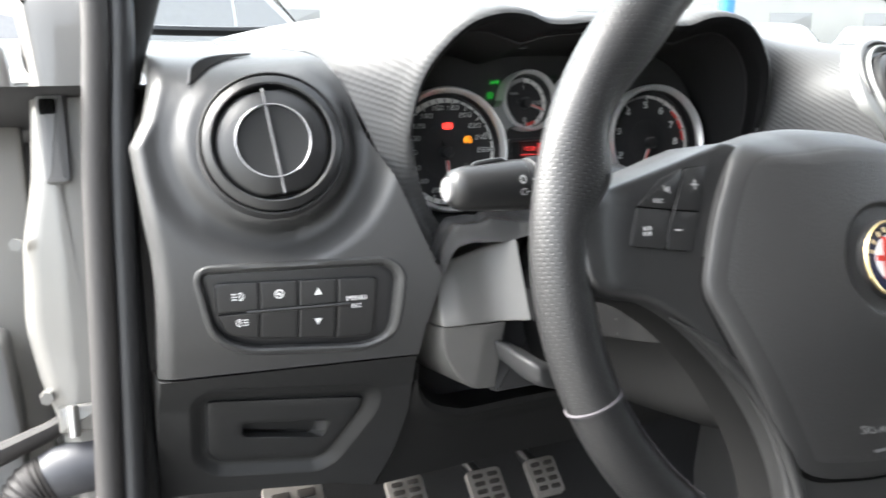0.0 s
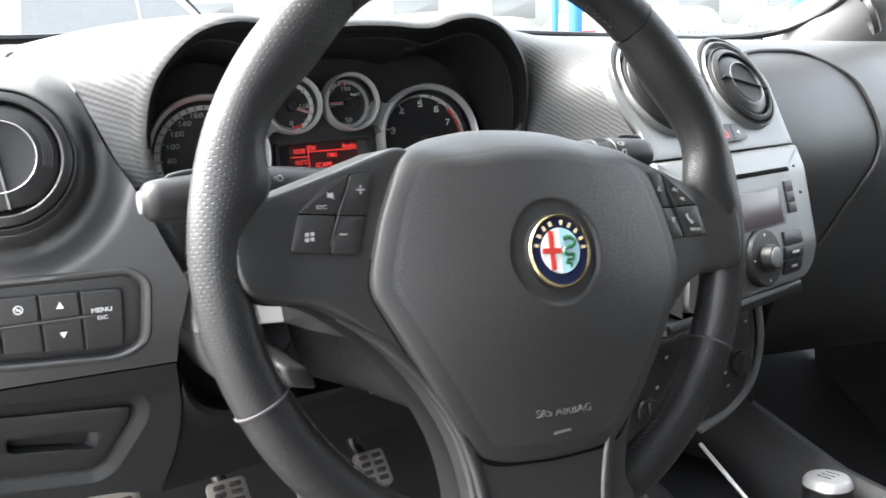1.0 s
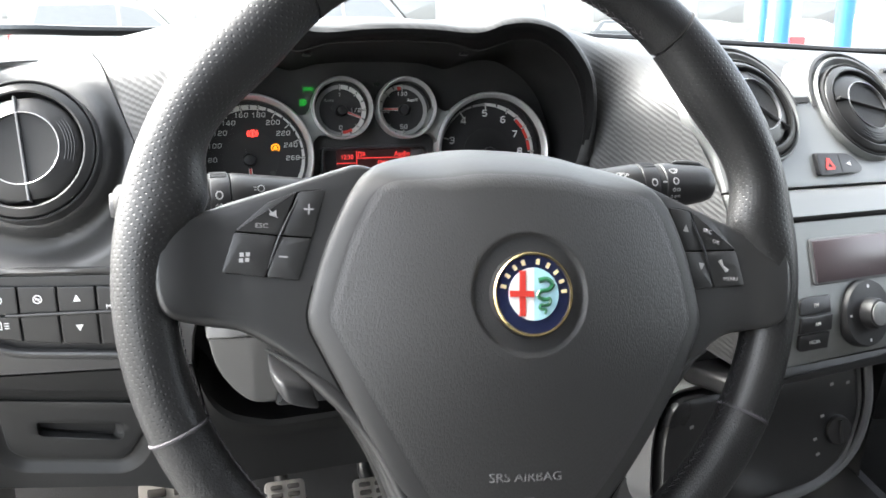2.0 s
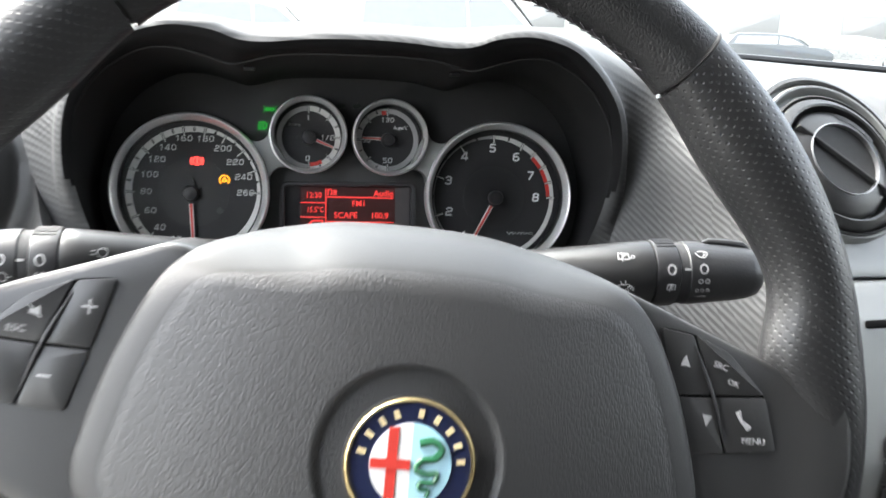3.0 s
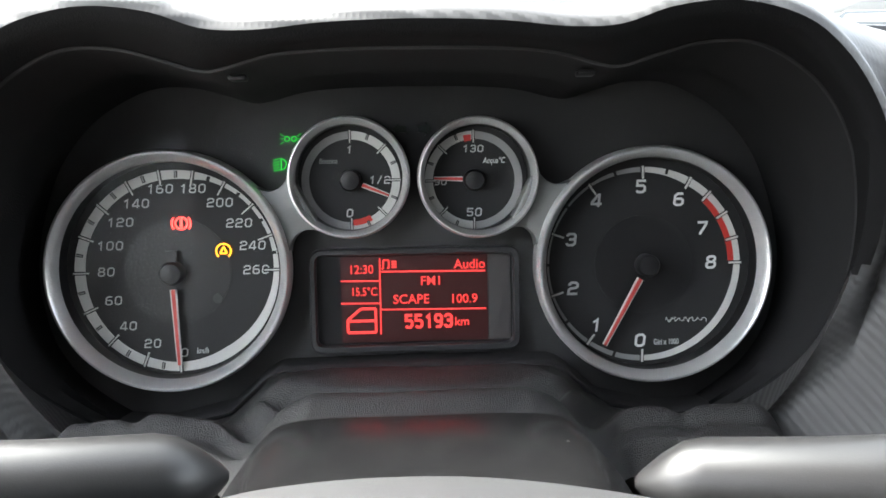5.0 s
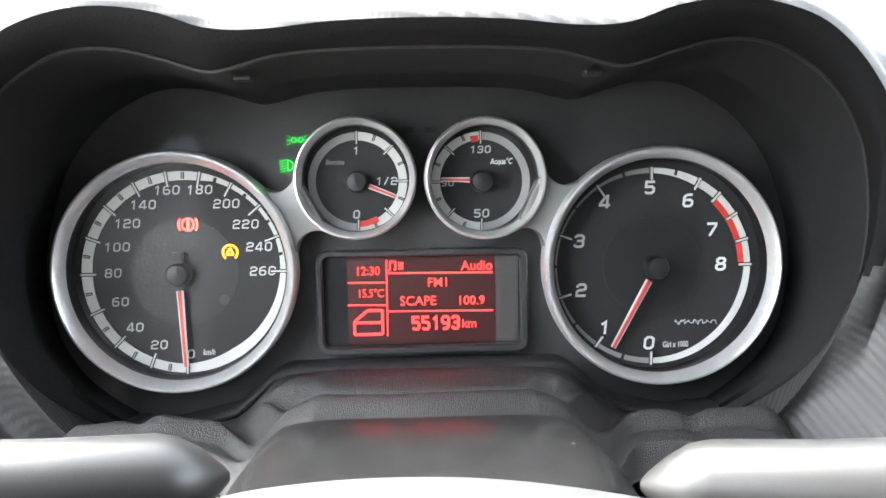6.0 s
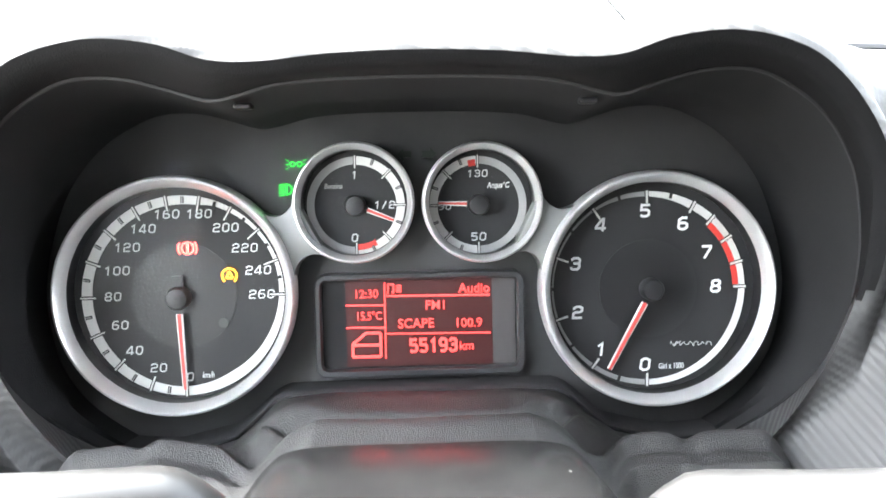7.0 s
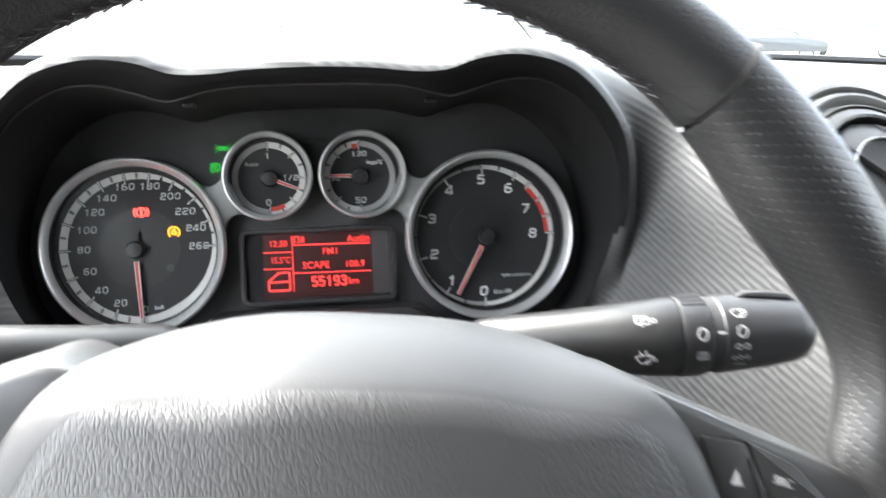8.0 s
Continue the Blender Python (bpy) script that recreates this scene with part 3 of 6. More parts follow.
def lower_panel():
    c, n = (-.236, -.196), 200
    outer = [(-.3225, -.1425), (-.149, -.1425)] + [tuple(p) for p in spline(LOW_R, 12)[1:]] + [(-.19, -.2545), (-.30, -.2465), (-.3255, -.2465)]
    hole = [tuple(p) for p in inset(D_OUT, -.011)]
    angs = sorted([2 * math.pi * k / n for k in range(n)] + [math.atan2(z - c[1], x - c[0]) % (2 * math.pi) for x, z in outer])
    o, h = [cast(outer, c, a) for a in angs], [cast(hole, c, a) for a in angs]
    rings = [[(x, low_y(x, z) + .05, z) for x, z in o], [(x, low_y(x, z) + .002, z) for x, z in o]]
    for f in (.012, .02, .25, .5, .75, 1.0):
        rings.append([(a[0] + (b[0] - a[0]) * f, low_y(a[0] + (b[0] - a[0]) * f, a[1] + (b[1] - a[1]) * f) + (.0005 if f == .012 else 0), a[1] + (b[1] - a[1]) * f) for a, b in zip(o, h)])
    return loft(rings, True)


part("lower_panel", lower_panel(), PLASTIC_LOW, dashboard, "grey knee panel under the switches, darkened for its shade")


# knee panel, hollowed under the steering column
def knee_panel():
    cols = []
    for x in np.linspace(-.1425, .2265, 75):
        a = abs(x + .001)
        top = -.2035 + .0535 * max(0.0, min(1.0, (a - .085) / .055)) ** 2.2
        col = [(x, .10, top + .006), (x, .035, top + .003)]
        for k in range(13):
            z = top + (-.262 - top) * k / 12
            y = low_y(-.16, z) + .006 * math.exp(-((k - 1.2) / 1.4) ** 2) * -1 + .010 * max(0.0, min(1.0, (x + .14) / .1))
            w = max(0.0, 1 - (x + .1425) / .04)
            xx = x + w * (float(np.interp(-z, [-p[1] for p in LOW_R], [p[0] for p in LOW_R])) + .0018 - x)
            col.append((xx, y, z))
        col += [(x, .09, -.272), (x, .28, -.262)]
        cols.append(col)
    return loft(cols, False)


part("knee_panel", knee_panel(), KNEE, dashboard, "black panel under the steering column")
# Added matt black sheet; its colour stands for the shade behind the column.
part("column_recess_shade", loft([[(x, y, z) for x in (-.152, -.148, -.05, .05, .148, .2265)] for y, z in ((.02, -.045), (.035, -.10), (.045, -.17), (.06, -.24))], False), MATT, dashboard, "black sheet added behind the column for its shaded hollow")

# pad to the windscreen and the passenger side
TOP = [(.465, .171), (.30, .136), (.15, .109), (.05, .09), (-.02, .073), (-.065, .045), (-.09, .0), (-.095, -.06), (-.075, -.12), (-.04, -.19), (.02, -.26), (.10, -.30)]


def pass_y(x, z):
    prof = spline(TOP, 60)[20:]
    f = max(0.0, (x - .43) / .61)
    return float(np.interp(-z, -prof[:, 1], prof[:, 0])) + .075 * f ** 1.3


def passenger():
    prof = spline(TOP, 60)
    rows = []
    for x in np.linspace(.43, 1.04, 30):
        f = (x - .43) / .61
        row = []
        for y, z in prof:
            w = max(0.0, min(1.0, (.1 - y) / .15))
            row.append((x, y + w * (.075 * f ** 1.3) + (1 - w) * (-.10 * f * f), z - .046 * (1 - w) * f ** 1.2))
        rows.append(row)
    return loft(rows, False)


part("passenger_panel", passenger(), PLASTIC, dashboard, "dark grey passenger side of the dash")
pad_line = [tuple(p) for p in spline(TOP[:6], 22)] + [(-.078, .0385), (-.080, .035), (-.070, .031)]
pad = [[(x, y, z + .003 * math.sin(math.pi * min(1, max(0, (x - a) / (.434 - a)))) ** .4 - .0005) for x in np.linspace(a, .434, 14)] for y, z in pad_line for a in [float(np.interp(y, (-.08, -.02, .08, .26, .475), (.228, .248, .266, .279, .236)))]]
pad_uv = [[(p[0] + 0.35 * p[1], p[2] - .5 * p[1] + .25 * p[0]) for p in r] for r in pad]
part("centre_pad", loft(pad, False, uv=pad_uv), TWILL, dashboard, "woven-look pad over the middle vents")

# ---- instrument cluster ----
cluster = thing("instrument_cluster", "instrument cluster with four silver-rimmed dials and a red display", "instrument cluster")
part("backplate", slab([(x * .972, .008 + (z - .008) * .972) for x, z in in2], .004, .012, .001), PANEL, cluster, "satin black plate behind the dials, greyed by painted haze")
BIG, SMALL = .0475, .0238
SPEEDO, TACHO, FUEL, WATER = (-.0971, .0034), (.0960, .0017), (-.0255, .0390), (.0256, .0382)


def bezel(r, k):
    """A dished silver rim: a narrow rounded crest and a slope that leads down to the dial."""
    return revolve([(r * .992, .003), (r + .0004, -.004), (r + .0004, -.0105), (r, -.0128), (r - .0006 * k, -.0140), (r - .0013 * k, -.0141), (r - .0020 * k, -.0136), (r - .0040 * k, -.0088), (r - .0042 * k, -.0078)], 96)


def gauge(centre, r, k, name):
    c = Matrix.Translation((centre[0], 0, centre[1]))
    g = part(name, bezel(r, k), SILVER, cluster, "round dial with a satin silver rim", m=c)
    part("dial_wall", revolve([(r - .0041 * k, -.0080), (r - .0043 * k, -.003), (r - .0044 * k, .0015)], 72), GLOSS, g, "black wall inside the rim")
    part("dial", slab([((r - .0043 * k) * math.cos(2 * math.pi * i / 64), (r - .0043 * k) * math.sin(2 * math.pi * i / 64)) for i in range(64)], .0, .002), DIAL, g, "matt black dial face")
    return g


def hub(g, at, r, tail, y=-.0035):
    b = revolve([(r, .0), (r, y - .002), (r * .85, y - .0035), (r * .3, y - .004), (.0002, y - .004)], 28, at)
    part("hub", b, BLACK, g, "black needle hub")


def needle(g, at, ang, r0, r1, w, y=-.0035):
    a = radians(ang)
    d, s = Vector((math.cos(a), math.sin(a))), Vector((-math.sin(a), math.cos(a)))
    o = Vector(at)
    for nm, k, h, mat in (("needle", 1.0, 0, DIAL_WHITE), ("needle_stripe", .55, -.0004, NEEDLE)):
        out = [tuple(o + d * r0 + s * w * k * .5), tuple(o + d * r0 - s * w * k * .5), tuple(o + d * (r1 - .0003) - s * w * k * .36), tuple(o + d * (r1 - .0003) + s * w * k * .36)]
        part(nm, slab(out, y + h - .0006, y + h + .0003), mat, g, "slim red needle with white edges" if k == 1 else "")


def ticks(g, at, angs, r0, r1, w, mat, y, name="scale_mark"):
    for a in angs:
        c, s = math.cos(radians(a)), math.sin(radians(a))
        part(name, bar((at[0] + r0 * c, at[1] + r0 * s), (at[0] + r1 * c, at[1] + r1 * s), w, y), mat, g, smooth=False)


def width_by(table):
    xs, ys = zip(*table)
    return lambda a: float(np.interp(a, xs, ys)) / 1000


# speedometer
sp = gauge(SPEEDO, BIG, 1.0, "speedometer")
OS = (.0009, -.0009)
A_SP = [270, 249, 226, 203.5, 180, 158.7, 138, 117.5, 98.2, 78.9, 60.2, 40.3, 20.1, -.3]
w_sp = width_by([(-90, 3.6), (-60, 4.4), (-30, 3.4), (0, 2.2), (20, 1.5), (45, 1.5), (70, 2.2), (80, 3.4), (95, 3.7), (135, 4.0), (180, 4.3), (225, 3.9), (270, 3.6)])
part("scale_ring", band(lambda a: .0409 - w_sp(a), .0409, -.0006, -90, 270, 120, OS), DIAL_WHITE, sp, "white scale ring")
part("inner_disc", band(.0001, .0215, -.0003, 0, 360, 48, OS), BLACK, sp)
ticks(sp, OS, A_SP, .0352, .0411, .0015, DIAL, -.0010)
ticks(sp, OS, A_SP, .0350, .0413, .0006, DIAL_WHITE, -.0014, "scale_mark")
ticks(sp, OS, [(a + b) / 2 for a, b in zip(A_SP, A_SP[1:])], .0378, .0405, .0013, DIAL, -.0010, "minor_mark")
ticks(sp, OS, [(a + b) / 2 for a, b in zip(A_SP, A_SP[1:])][:9], .0380, .0403, .0005, DIAL_GREY, -.0013, "minor_mark")
for v, x, z in ((0, -.0947, -.0308), (20, -.1073, -.0267), (40, -.1167, -.0193), (60, -.1221, -.0088), (80, -.1245, .0029), (100, -.1225, .0134), (120, -.1180, .0228), (140, -.1114, .0302), (160, -.1017, .0359), (180, -.0887, .0358), (200, -.0781, .0300), (220, -.0707, .0216), (240, -.0656, .0124), (260, -.0645, .0025)):
    digits(str(v), .0052, (x - SPEEDO[0], -.0006, z - SPEEDO[1]), NUMERAL, sp, wide=1.24, slant=.12)
words("km/h", .0034, (-.0874 - SPEEDO[0], -.0006, -.0303 - SPEEDO[1]), NUMERAL, sp, "unit_lettering", wide=.72, slant=.2, bold=.01)
HS = (-.0005, -.0015)
hub(sp, HS, .0047, 0)
part("needle_tail", bar((HS[0] - .0002, HS[1] + .004), (HS[0] - .0002, HS[1] + .0090), .0042, -.0034, .0012), BLACK, sp)
needle(sp, HS, -87.6, .0065, .0375, .0027)
part("sensor_eye", disc(bmesh.new(), .0020, -.0009, (-.0804 - SPEEDO[0], -.0089 - SPEEDO[1]), 20), PANEL, sp, "small round grey eye in the dial")

# rev counter
ta = gauge(TACHO, BIG, 1.0, "rev_counter")
OT = (-.0013, -.0009)
A_TA = [268.6, 233.7, 197.6, 160.5, 124.4, 90.9, 61.3, 31.6, 0.1]
w_ta = width_by([(-90, 2.3), (-60, 2.8), (-20, 3.0), (0, 2.6), (30, 2.9), (60, 3.3), (90, 2.2), (126, 1.0), (163, .7), (198, .9), (234, 1.7), (270, 2.3)])
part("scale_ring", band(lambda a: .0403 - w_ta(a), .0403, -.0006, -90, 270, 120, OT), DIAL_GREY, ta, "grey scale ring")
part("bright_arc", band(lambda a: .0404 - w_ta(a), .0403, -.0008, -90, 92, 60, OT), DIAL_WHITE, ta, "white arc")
part("red_zone", band(.0352, .0376, -.0010, 1.5, 47, 24, OT), RED, ta, "red zone of the scale")
part("inner_disc", band(.0001, .0205, -.0003, 0, 360, 48, OT), BLACK, ta)
ticks(ta, OT, A_TA + [47.1, 15.5], .0352, .0407, .0016, DIAL, -.0012)
ticks(ta, OT, A_TA + [47.1, 15.5], .0354, .0407, .0008, DIAL_WHITE, -.0016, "scale_mark")
ticks(ta, OT, [(a + b) / 2 for a, b in zip(A_TA, A_TA[1:])][:6], .0382, .0404, .0011, DIAL, -.0012, "minor_mark")
for v, x, z in ((0, .0931, -.0309), (1, .0746, -.0241), (2, .0651, -.0084), (3, .0644, .0118), (4, .0751, .0277), (5, .0935, .0331), (6, .1093, .0275), (7, .1189, .0155), (8, .1229, .0012)):
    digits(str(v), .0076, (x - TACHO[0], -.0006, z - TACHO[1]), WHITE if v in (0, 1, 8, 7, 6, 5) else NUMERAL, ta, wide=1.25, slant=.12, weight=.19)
words("Giri x 1000", .0034, (.1041 - TACHO[0], -.0006, -.0319 - TACHO[1]), NUMERAL, ta, "unit_lettering", wide=.68, bold=.012)
script = bmesh.new()
scroll = [(.1036 + .0176 * k / 140 + .0003 * math.sin(k * .42 + 1.2) - TACHO[0], -.0226 + (.0005 + .0003 * math.sin(k * .05) ** 2) * math.sin(k * .30) * (1.0 if k % 70 > 14 else 2.0) - TACHO[1]) for k in range(141)]
for p, q in zip(scroll, scroll[1:]):
    bar(p, q, .00030, -.0006, .0003, bm=script)
bar((scroll[0][0] + .001, scroll[0][1] - .0006), (scroll[40][0], scroll[0][1] + .0010), .0003, -.0006, .0003, bm=script)
part("script_mark", script, NUMERAL, ta, "small pale cursive flourish")
hub(ta, (-.0006, -.0010), .0047, 0)
needle(ta, (-.0006, -.0010), 241.2, .0062, .0375, .0028)


def small_gauge(centre, name, sign, o):
    g = gauge(centre, SMALL, .62, name)
    part("scale_ring", band(.0166, .0200, -.0006, -90 if sign > 0 else 90, 90 if sign > 0 else 270, 60, o), DIAL_WHITE, g, "pale scale ring")
    part("blank_ring", band(.0168, .0199, -.0005, 90 if sign > 0 else -90, 270 if sign > 0 else 90, 60, o), DIAL_GREY, g, "dim grey ring")
    sgn = (lambda a: a) if sign > 0 else (lambda a: 180 - a)
    ticks(g, o, [sgn(a) for a in (-90, -45, 0, 45, 90)], .0150, .0204, .0012, DIAL, -.0011)
    ticks(g, o, [sgn(a) for a in (-90, -45, 0, 45, 90)], .0152, .0204, .0005, DIAL_WHITE, -.0015, "scale_mark")
    ticks(g, o, [sgn(a) for a in (-68, -22, 22, 68)], .0176, .0200, .0011, DIAL, -.0011, "minor_mark")
    ticks(g, o, [sgn(a) for a in (-68, -22, 22, 68)], .0178, .0198, .0004, DIAL_GREY, -.0014, "minor_mark")
    part("needle_tail", bar((o[0] + .004, o[1]) if sign < 0 else (o[0] - .0033, o[1] + .0012), (o[0] + .0082, o[1]) if sign < 0 else (o[0] - .0072, o[1] + .0024), .0036, -.0034, .0012), BLACK, g)
    hub(g, o, .0043, 0)
    return g


OF, OW = (.0002, -.0013), (-.0010, -.0012)
fu = small_gauge(FUEL, "fuel_gauge", 1, OF)
part("red_zone", band(.0158, .0182, -.0010, -88, -62, 12, OF), RED, fu, "red reserve mark")
needle(fu, (.0004, -.0012), -22.5, .0050, .0166, .0021)
for s, x, z, sz in (("1", -.0256, .0502, .0042), ("1/2", -.0136, .0378, .0044), ("0", -.0260, .0246, .0048)):
    digits(s, sz, (x - FUEL[0], -.0006, z - FUEL[1]), NUMERAL, fu, wide=1.2, weight=.17)
words("Benzina", .0031, (-.0343 - FUEL[0], -.0006, .0457 - FUEL[1]), DIAL_GREY, fu, "unit_lettering", wide=.78, slant=.2, bold=.01)
wa = small_gauge(WATER, "water_gauge", -1, OW)
part("red_zone", band(.0160, .0186, -.0010, 93, 103, 6, OW), RED, wa, "red hot mark")
needle(wa, (-.0008, -.0008), 178, .0050, .0168, .0021)
for s, x, z, sz in (("130", .0245, .0498, .0042), ("90", .0110, .0366, .0040), ("50", .0246, .0240, .0048)):
    digits(s, sz, (x - WATER[0], -.0006, z - WATER[1]), NUMERAL, wa, wide=1.25, weight=.17)
words("Acqua\u00b0C", .0033, (.0329 - WATER[0], -.0006, .0448 - WATER[1]), WHITE, wa, "unit_lettering", wide=.75, slant=.2, bold=.012)
# silver webs between the large and the small rims, filleted into both
def web(c1, r1, c2, r2, f1, f2):
    """The strip that joins two rims, hollowed on both sides by rounds of radius f1 and f2."""
    d = math.dist(c1, c2)
    base = math.atan2(c2[1] - c1[1], c2[0] - c1[0])
    sides = []
    for sd, f in ((1, f1), (-1, f2)):
        a, b = r1 + f, r2 + f
        ang = base + sd * math.acos((a * a + d * d - b * b) / (2 * a * d))
        m_ = (c1[0] + a * math.cos(ang), c1[1] + a * math.sin(ang))
        p0, p1 = math.atan2(c1[1] - m_[1], c1[0] - m_[0]), math.atan2(c2[1] - m_[1], c2[0] - m_[0])
        turn = (p1 - p0 + math.pi) % (2 * math.pi) - math.pi
        sides.append([(m_[0] + f * math.cos(p0 + turn * k / 12), m_[1] + f * math.sin(p0 + turn * k / 12)) for k in range(13)])
    sink = lambda p, c, e: (p[0] + (c[0] - p[0]) * e, p[1] + (c[1] - p[1]) * e)
    up, down = sides
    up = [sink(up[0], c1, .012)] + up[1:-1] + [sink(up[-1], c2, .03)]
    down = [sink(down[0], c1, .012)] + down[1:-1] + [sink(down[-1], c2, .03)]
    return up + down[::-1]


for big, small in ((SPEEDO, FUEL), (TACHO, WATER)):
    part("rim_web", slab(web(big, BIG + .0004, small, SMALL + .0004, .0075, .0085), -.0102, .002, .0005), FASCIA, cluster, "silver web between two dial rims")

# display
frame_out, frame_in = box2(-.0432, -.0328, .0430, .0100, .0055), box2(-.0404, -.0296, .0398, .0072, .003)
lcd = part("display", loft([[(x, .004, z) for x, z in frame_out], [(x, -.0025, z) for x, z in frame_out], [(x, -.0032, z) for x, z in inset(frame_out, .0007)], [(x, -.0032, z) for x, z in inset(frame_in, -.0006)], [(x, -.0024, z) for x, z in frame_in], [(x, .001, z) for x, z in frame_in]]),
           material("display_frame", (0.030, 0.0305, 0.032), 0.42), cluster, "grey framed display with red segments")
part("screen", slab(frame_in, .0010, .003), GLOSS, lcd, "dark display glass")
part("lit_ground", slab(box2(-.0306, -.0288, .0296, .0066), .0004, .0009), LCD_BACK, lcd, "faint red lit ground")
part("side_shade", slab(box2(.0298, -.0288, .0392, .0066), .0006, .0009), material("display_blank", (0.06, 0.055, 0.055), 0.5), lcd, "blank grey strip beside the lit ground")
for s, x, z, size, wd in (("12:30", -.0222, .0012, .0050, .92), ("15.5\u00b0C", -.0212, -.0080, .0048, .8), ("Audio", .0224, .0026, .0056, .95), ("FM1", .0065, -.0040, .0052, 1.0), ("SCAPE", -.0019, -.0115, .0054, .98), ("100.9", .0198, -.0117, .0052, 1.0), ("km", .0189, -.0212, .0050, 1.0)):
    words(s, size, (x, -.0001, z), LCD_RED, lcd, "display_lettering", wide=wd, bold=.008)
digits("55193", .0082, (.0051, -.0001, -.0205), LCD_RED, lcd, "display_lettering", wide=.86, slant=.0, weight=.20)
for p, q, w in (((-.0145, .0058), (-.0146, -.0256), .0006), ((-.0139, .0003), (.0288, -.0002), .0007), ((-.0306, -.0033), (-.0150, -.0035), .0006), ((-.0307, -.0125), (-.0146, -.0128), .0006), ((-.0142, -.0154), (.0288, -.0159), .0006)):
    part("display_line", bar(p, q, w, -.0001), LCD_RED, lcd)
door_icon = bmesh.new()
dx0, dx1, dz0, dz1 = -.0281, -.0166, -.0247, -.0149
for p, q in (((dx0, dz0), (dx1, dz0)), ((dx1, dz0), (dx1, dz1)), ((dx1, dz1), (dx0 + .0055, dz1)), ((dx0 + .0055, dz1), (dx0, dz1 - .0045)), ((dx0, dz1 - .0045), (dx0, dz0)), ((dx0, dz0 + .0048), (dx1, dz0 + .0048))):
    bar(p, q, .0011, -.0001, bm=door_icon)
part("door_symbol", door_icon, LCD_RED, lcd)
note = bmesh.new()
for p, q in (((-.0131, .0015), (-.0131, .0050)), ((-.0131, .0050), (-.0108, .0050)), ((-.0108, .0050), (-.0108, .0018)), ((-.0138, .0015), (-.0130, .0015)), ((-.0116, .0018), (-.0107, .0018)), ((-.0098, .0043), (-.0076, .0043)), ((-.0098, .0032), (-.0076, .0032)), ((-.0098, .0021), (-.0076, .0021))):
    bar(p, q, .0007, -.0001, bm=note)
part("note_symbol", note, LCD_RED, lcd)

# tell-tales
tt = part("brake_light", revolve([(.0027, .0), (.0027, -.0008), (.0021, -.0008), (.0021, .0)], 28, (-.0939, .0219)), LAMP_RED, cluster, "red lit brake warning")
part("brake_symbol", bar((-.0939, .0201), (-.0939, .0237), .0010, -.0008, .0008), LAMP_RED, tt)
for s in (-1, 1):
    part("brake_symbol", band(.0034, .0041, -.0008, 90 - s * 90 - 38, 90 - s * 90 + 38, 8, (-.0939, .0219)), LAMP_RED, tt)
am = part("tyre_light", band(.0026, .0033, -.0008, -50, 230, 24, (-.0774, .0103)), LAMP_AMBER, cluster, "amber lit tyre warning")
tri_b = bmesh.new()
for p, q in (((-.0788, .0094), (-.0760, .0094)), ((-.0760, .0094), (-.0774, .0120)), ((-.0774, .0120), (-.0788, .0094))):
    bar(p, q, .0007, -.0008, bm=tri_b)
part("tyre_symbol", tri_b, LAMP_AMBER, am)
side = bmesh.new()
for s in (-1, 1):
    band(.0008, .00115, .0022, 0, 360, 16, (-.0494 + s * .0014, .0551), bm=side)
    for dz in (-.0012, 0, .0012):
        bar((-.0494 + s * .0028, .0551 + dz), (-.0494 + s * .0042, .0551 + dz * 1.7), .00025, .0022, bm=side)
part("side_light", side, LAMP_GREEN, cluster, "green lit side lamp symbol")
dip = bmesh.new()
band(.0019, .0023, .0022, -90, 90, 14, (-.0535, .0449), bm=dip)
bar((-.0535, .0424), (-.0535, .0474), .0004, .0022, bm=dip)
for dz in (-.0022, -.0011, 0, .0011, .0022):
    bar((-.0542, .0449 + dz), (-.0567, .0444 + dz), .0003, .0022, bm=dip)
part("dipped_beam_light", dip, LAMP_GREEN, cluster, "green lit dipped beam symbol")
for s in (-1, 1):
    c = (s * .0051, .0582)
    arrow = [(c[0] + s * .0030, c[1]), (c[0] + s * .0003, c[1] + .0027), (c[0] + s * .0003, c[1] + .0013), (c[0] - s * .0028, c[1] + .0013), (c[0] - s * .0028, c[1] - .0013), (c[0] + s * .0003, c[1] - .0013), (c[0] + s * .0003, c[1] - .0027)]
    part("indicator_light", slab(arrow, .0022, .0035), LAMP_FLASH, cluster, "unlit dark indicator arrow", smooth=False)
for s in (-1, 1):
    part("hood_clip", block(s * .0578 - .0030, -.064, .0712, s * .0578 + .0030, -.058, .0732, .0008), BLACK, cluster, "small clip under the hood")

cover = part("clear_cover", loft([[(x * .97 * f, -.026 - .012 * (1 - f * f), .010 + (z - .010) * .97 * f) for x, z in list(in2)[::3]] for f in (1.0, .8, .55, .3, .02)]), COVER, cluster, "clear cover over the dials")
cover.visible_shadow = False
def ledge_z(x):
    return float(np.interp(abs(x), (0, .054, .059, .075, .10, .135), (-.0362, -.0368, -.0385, -.0525, -.0585, -.0560)))


ledge_x = np.linspace(-.120, .120, 81)
part("lower_ledge", loft([[(x, y, ledge_z(x) + dz) for x in ledge_x] for y, dz in ((.006, .0016), (-.006, .0008), (-.0095, .0002), (-.0108, -.0008), (-.0104, -.0020), (-.006, -.0040), (.006, -.0060))], False), MATT, cluster, "black ledge under the dials")

# ---- steering wheel ----
WHEEL = pose(0.0, -.2724, -.069, -9.3) @ pose(0, 0, 0, 0, 5.7, 0)
wheel = thing("steering_wheel", "black leather steering wheel with perforated grips and a round badge", "steering wheel", m=WHEEL)
R_OUT, R_MID, RIM_Y = .1770, .1633, 0.0
RIM_M = WHEEL.inverted() @ pose(-.003, -.2735, -.0667, -4.2) @ pose(0, 0, 0, 0, 5.7, 0)


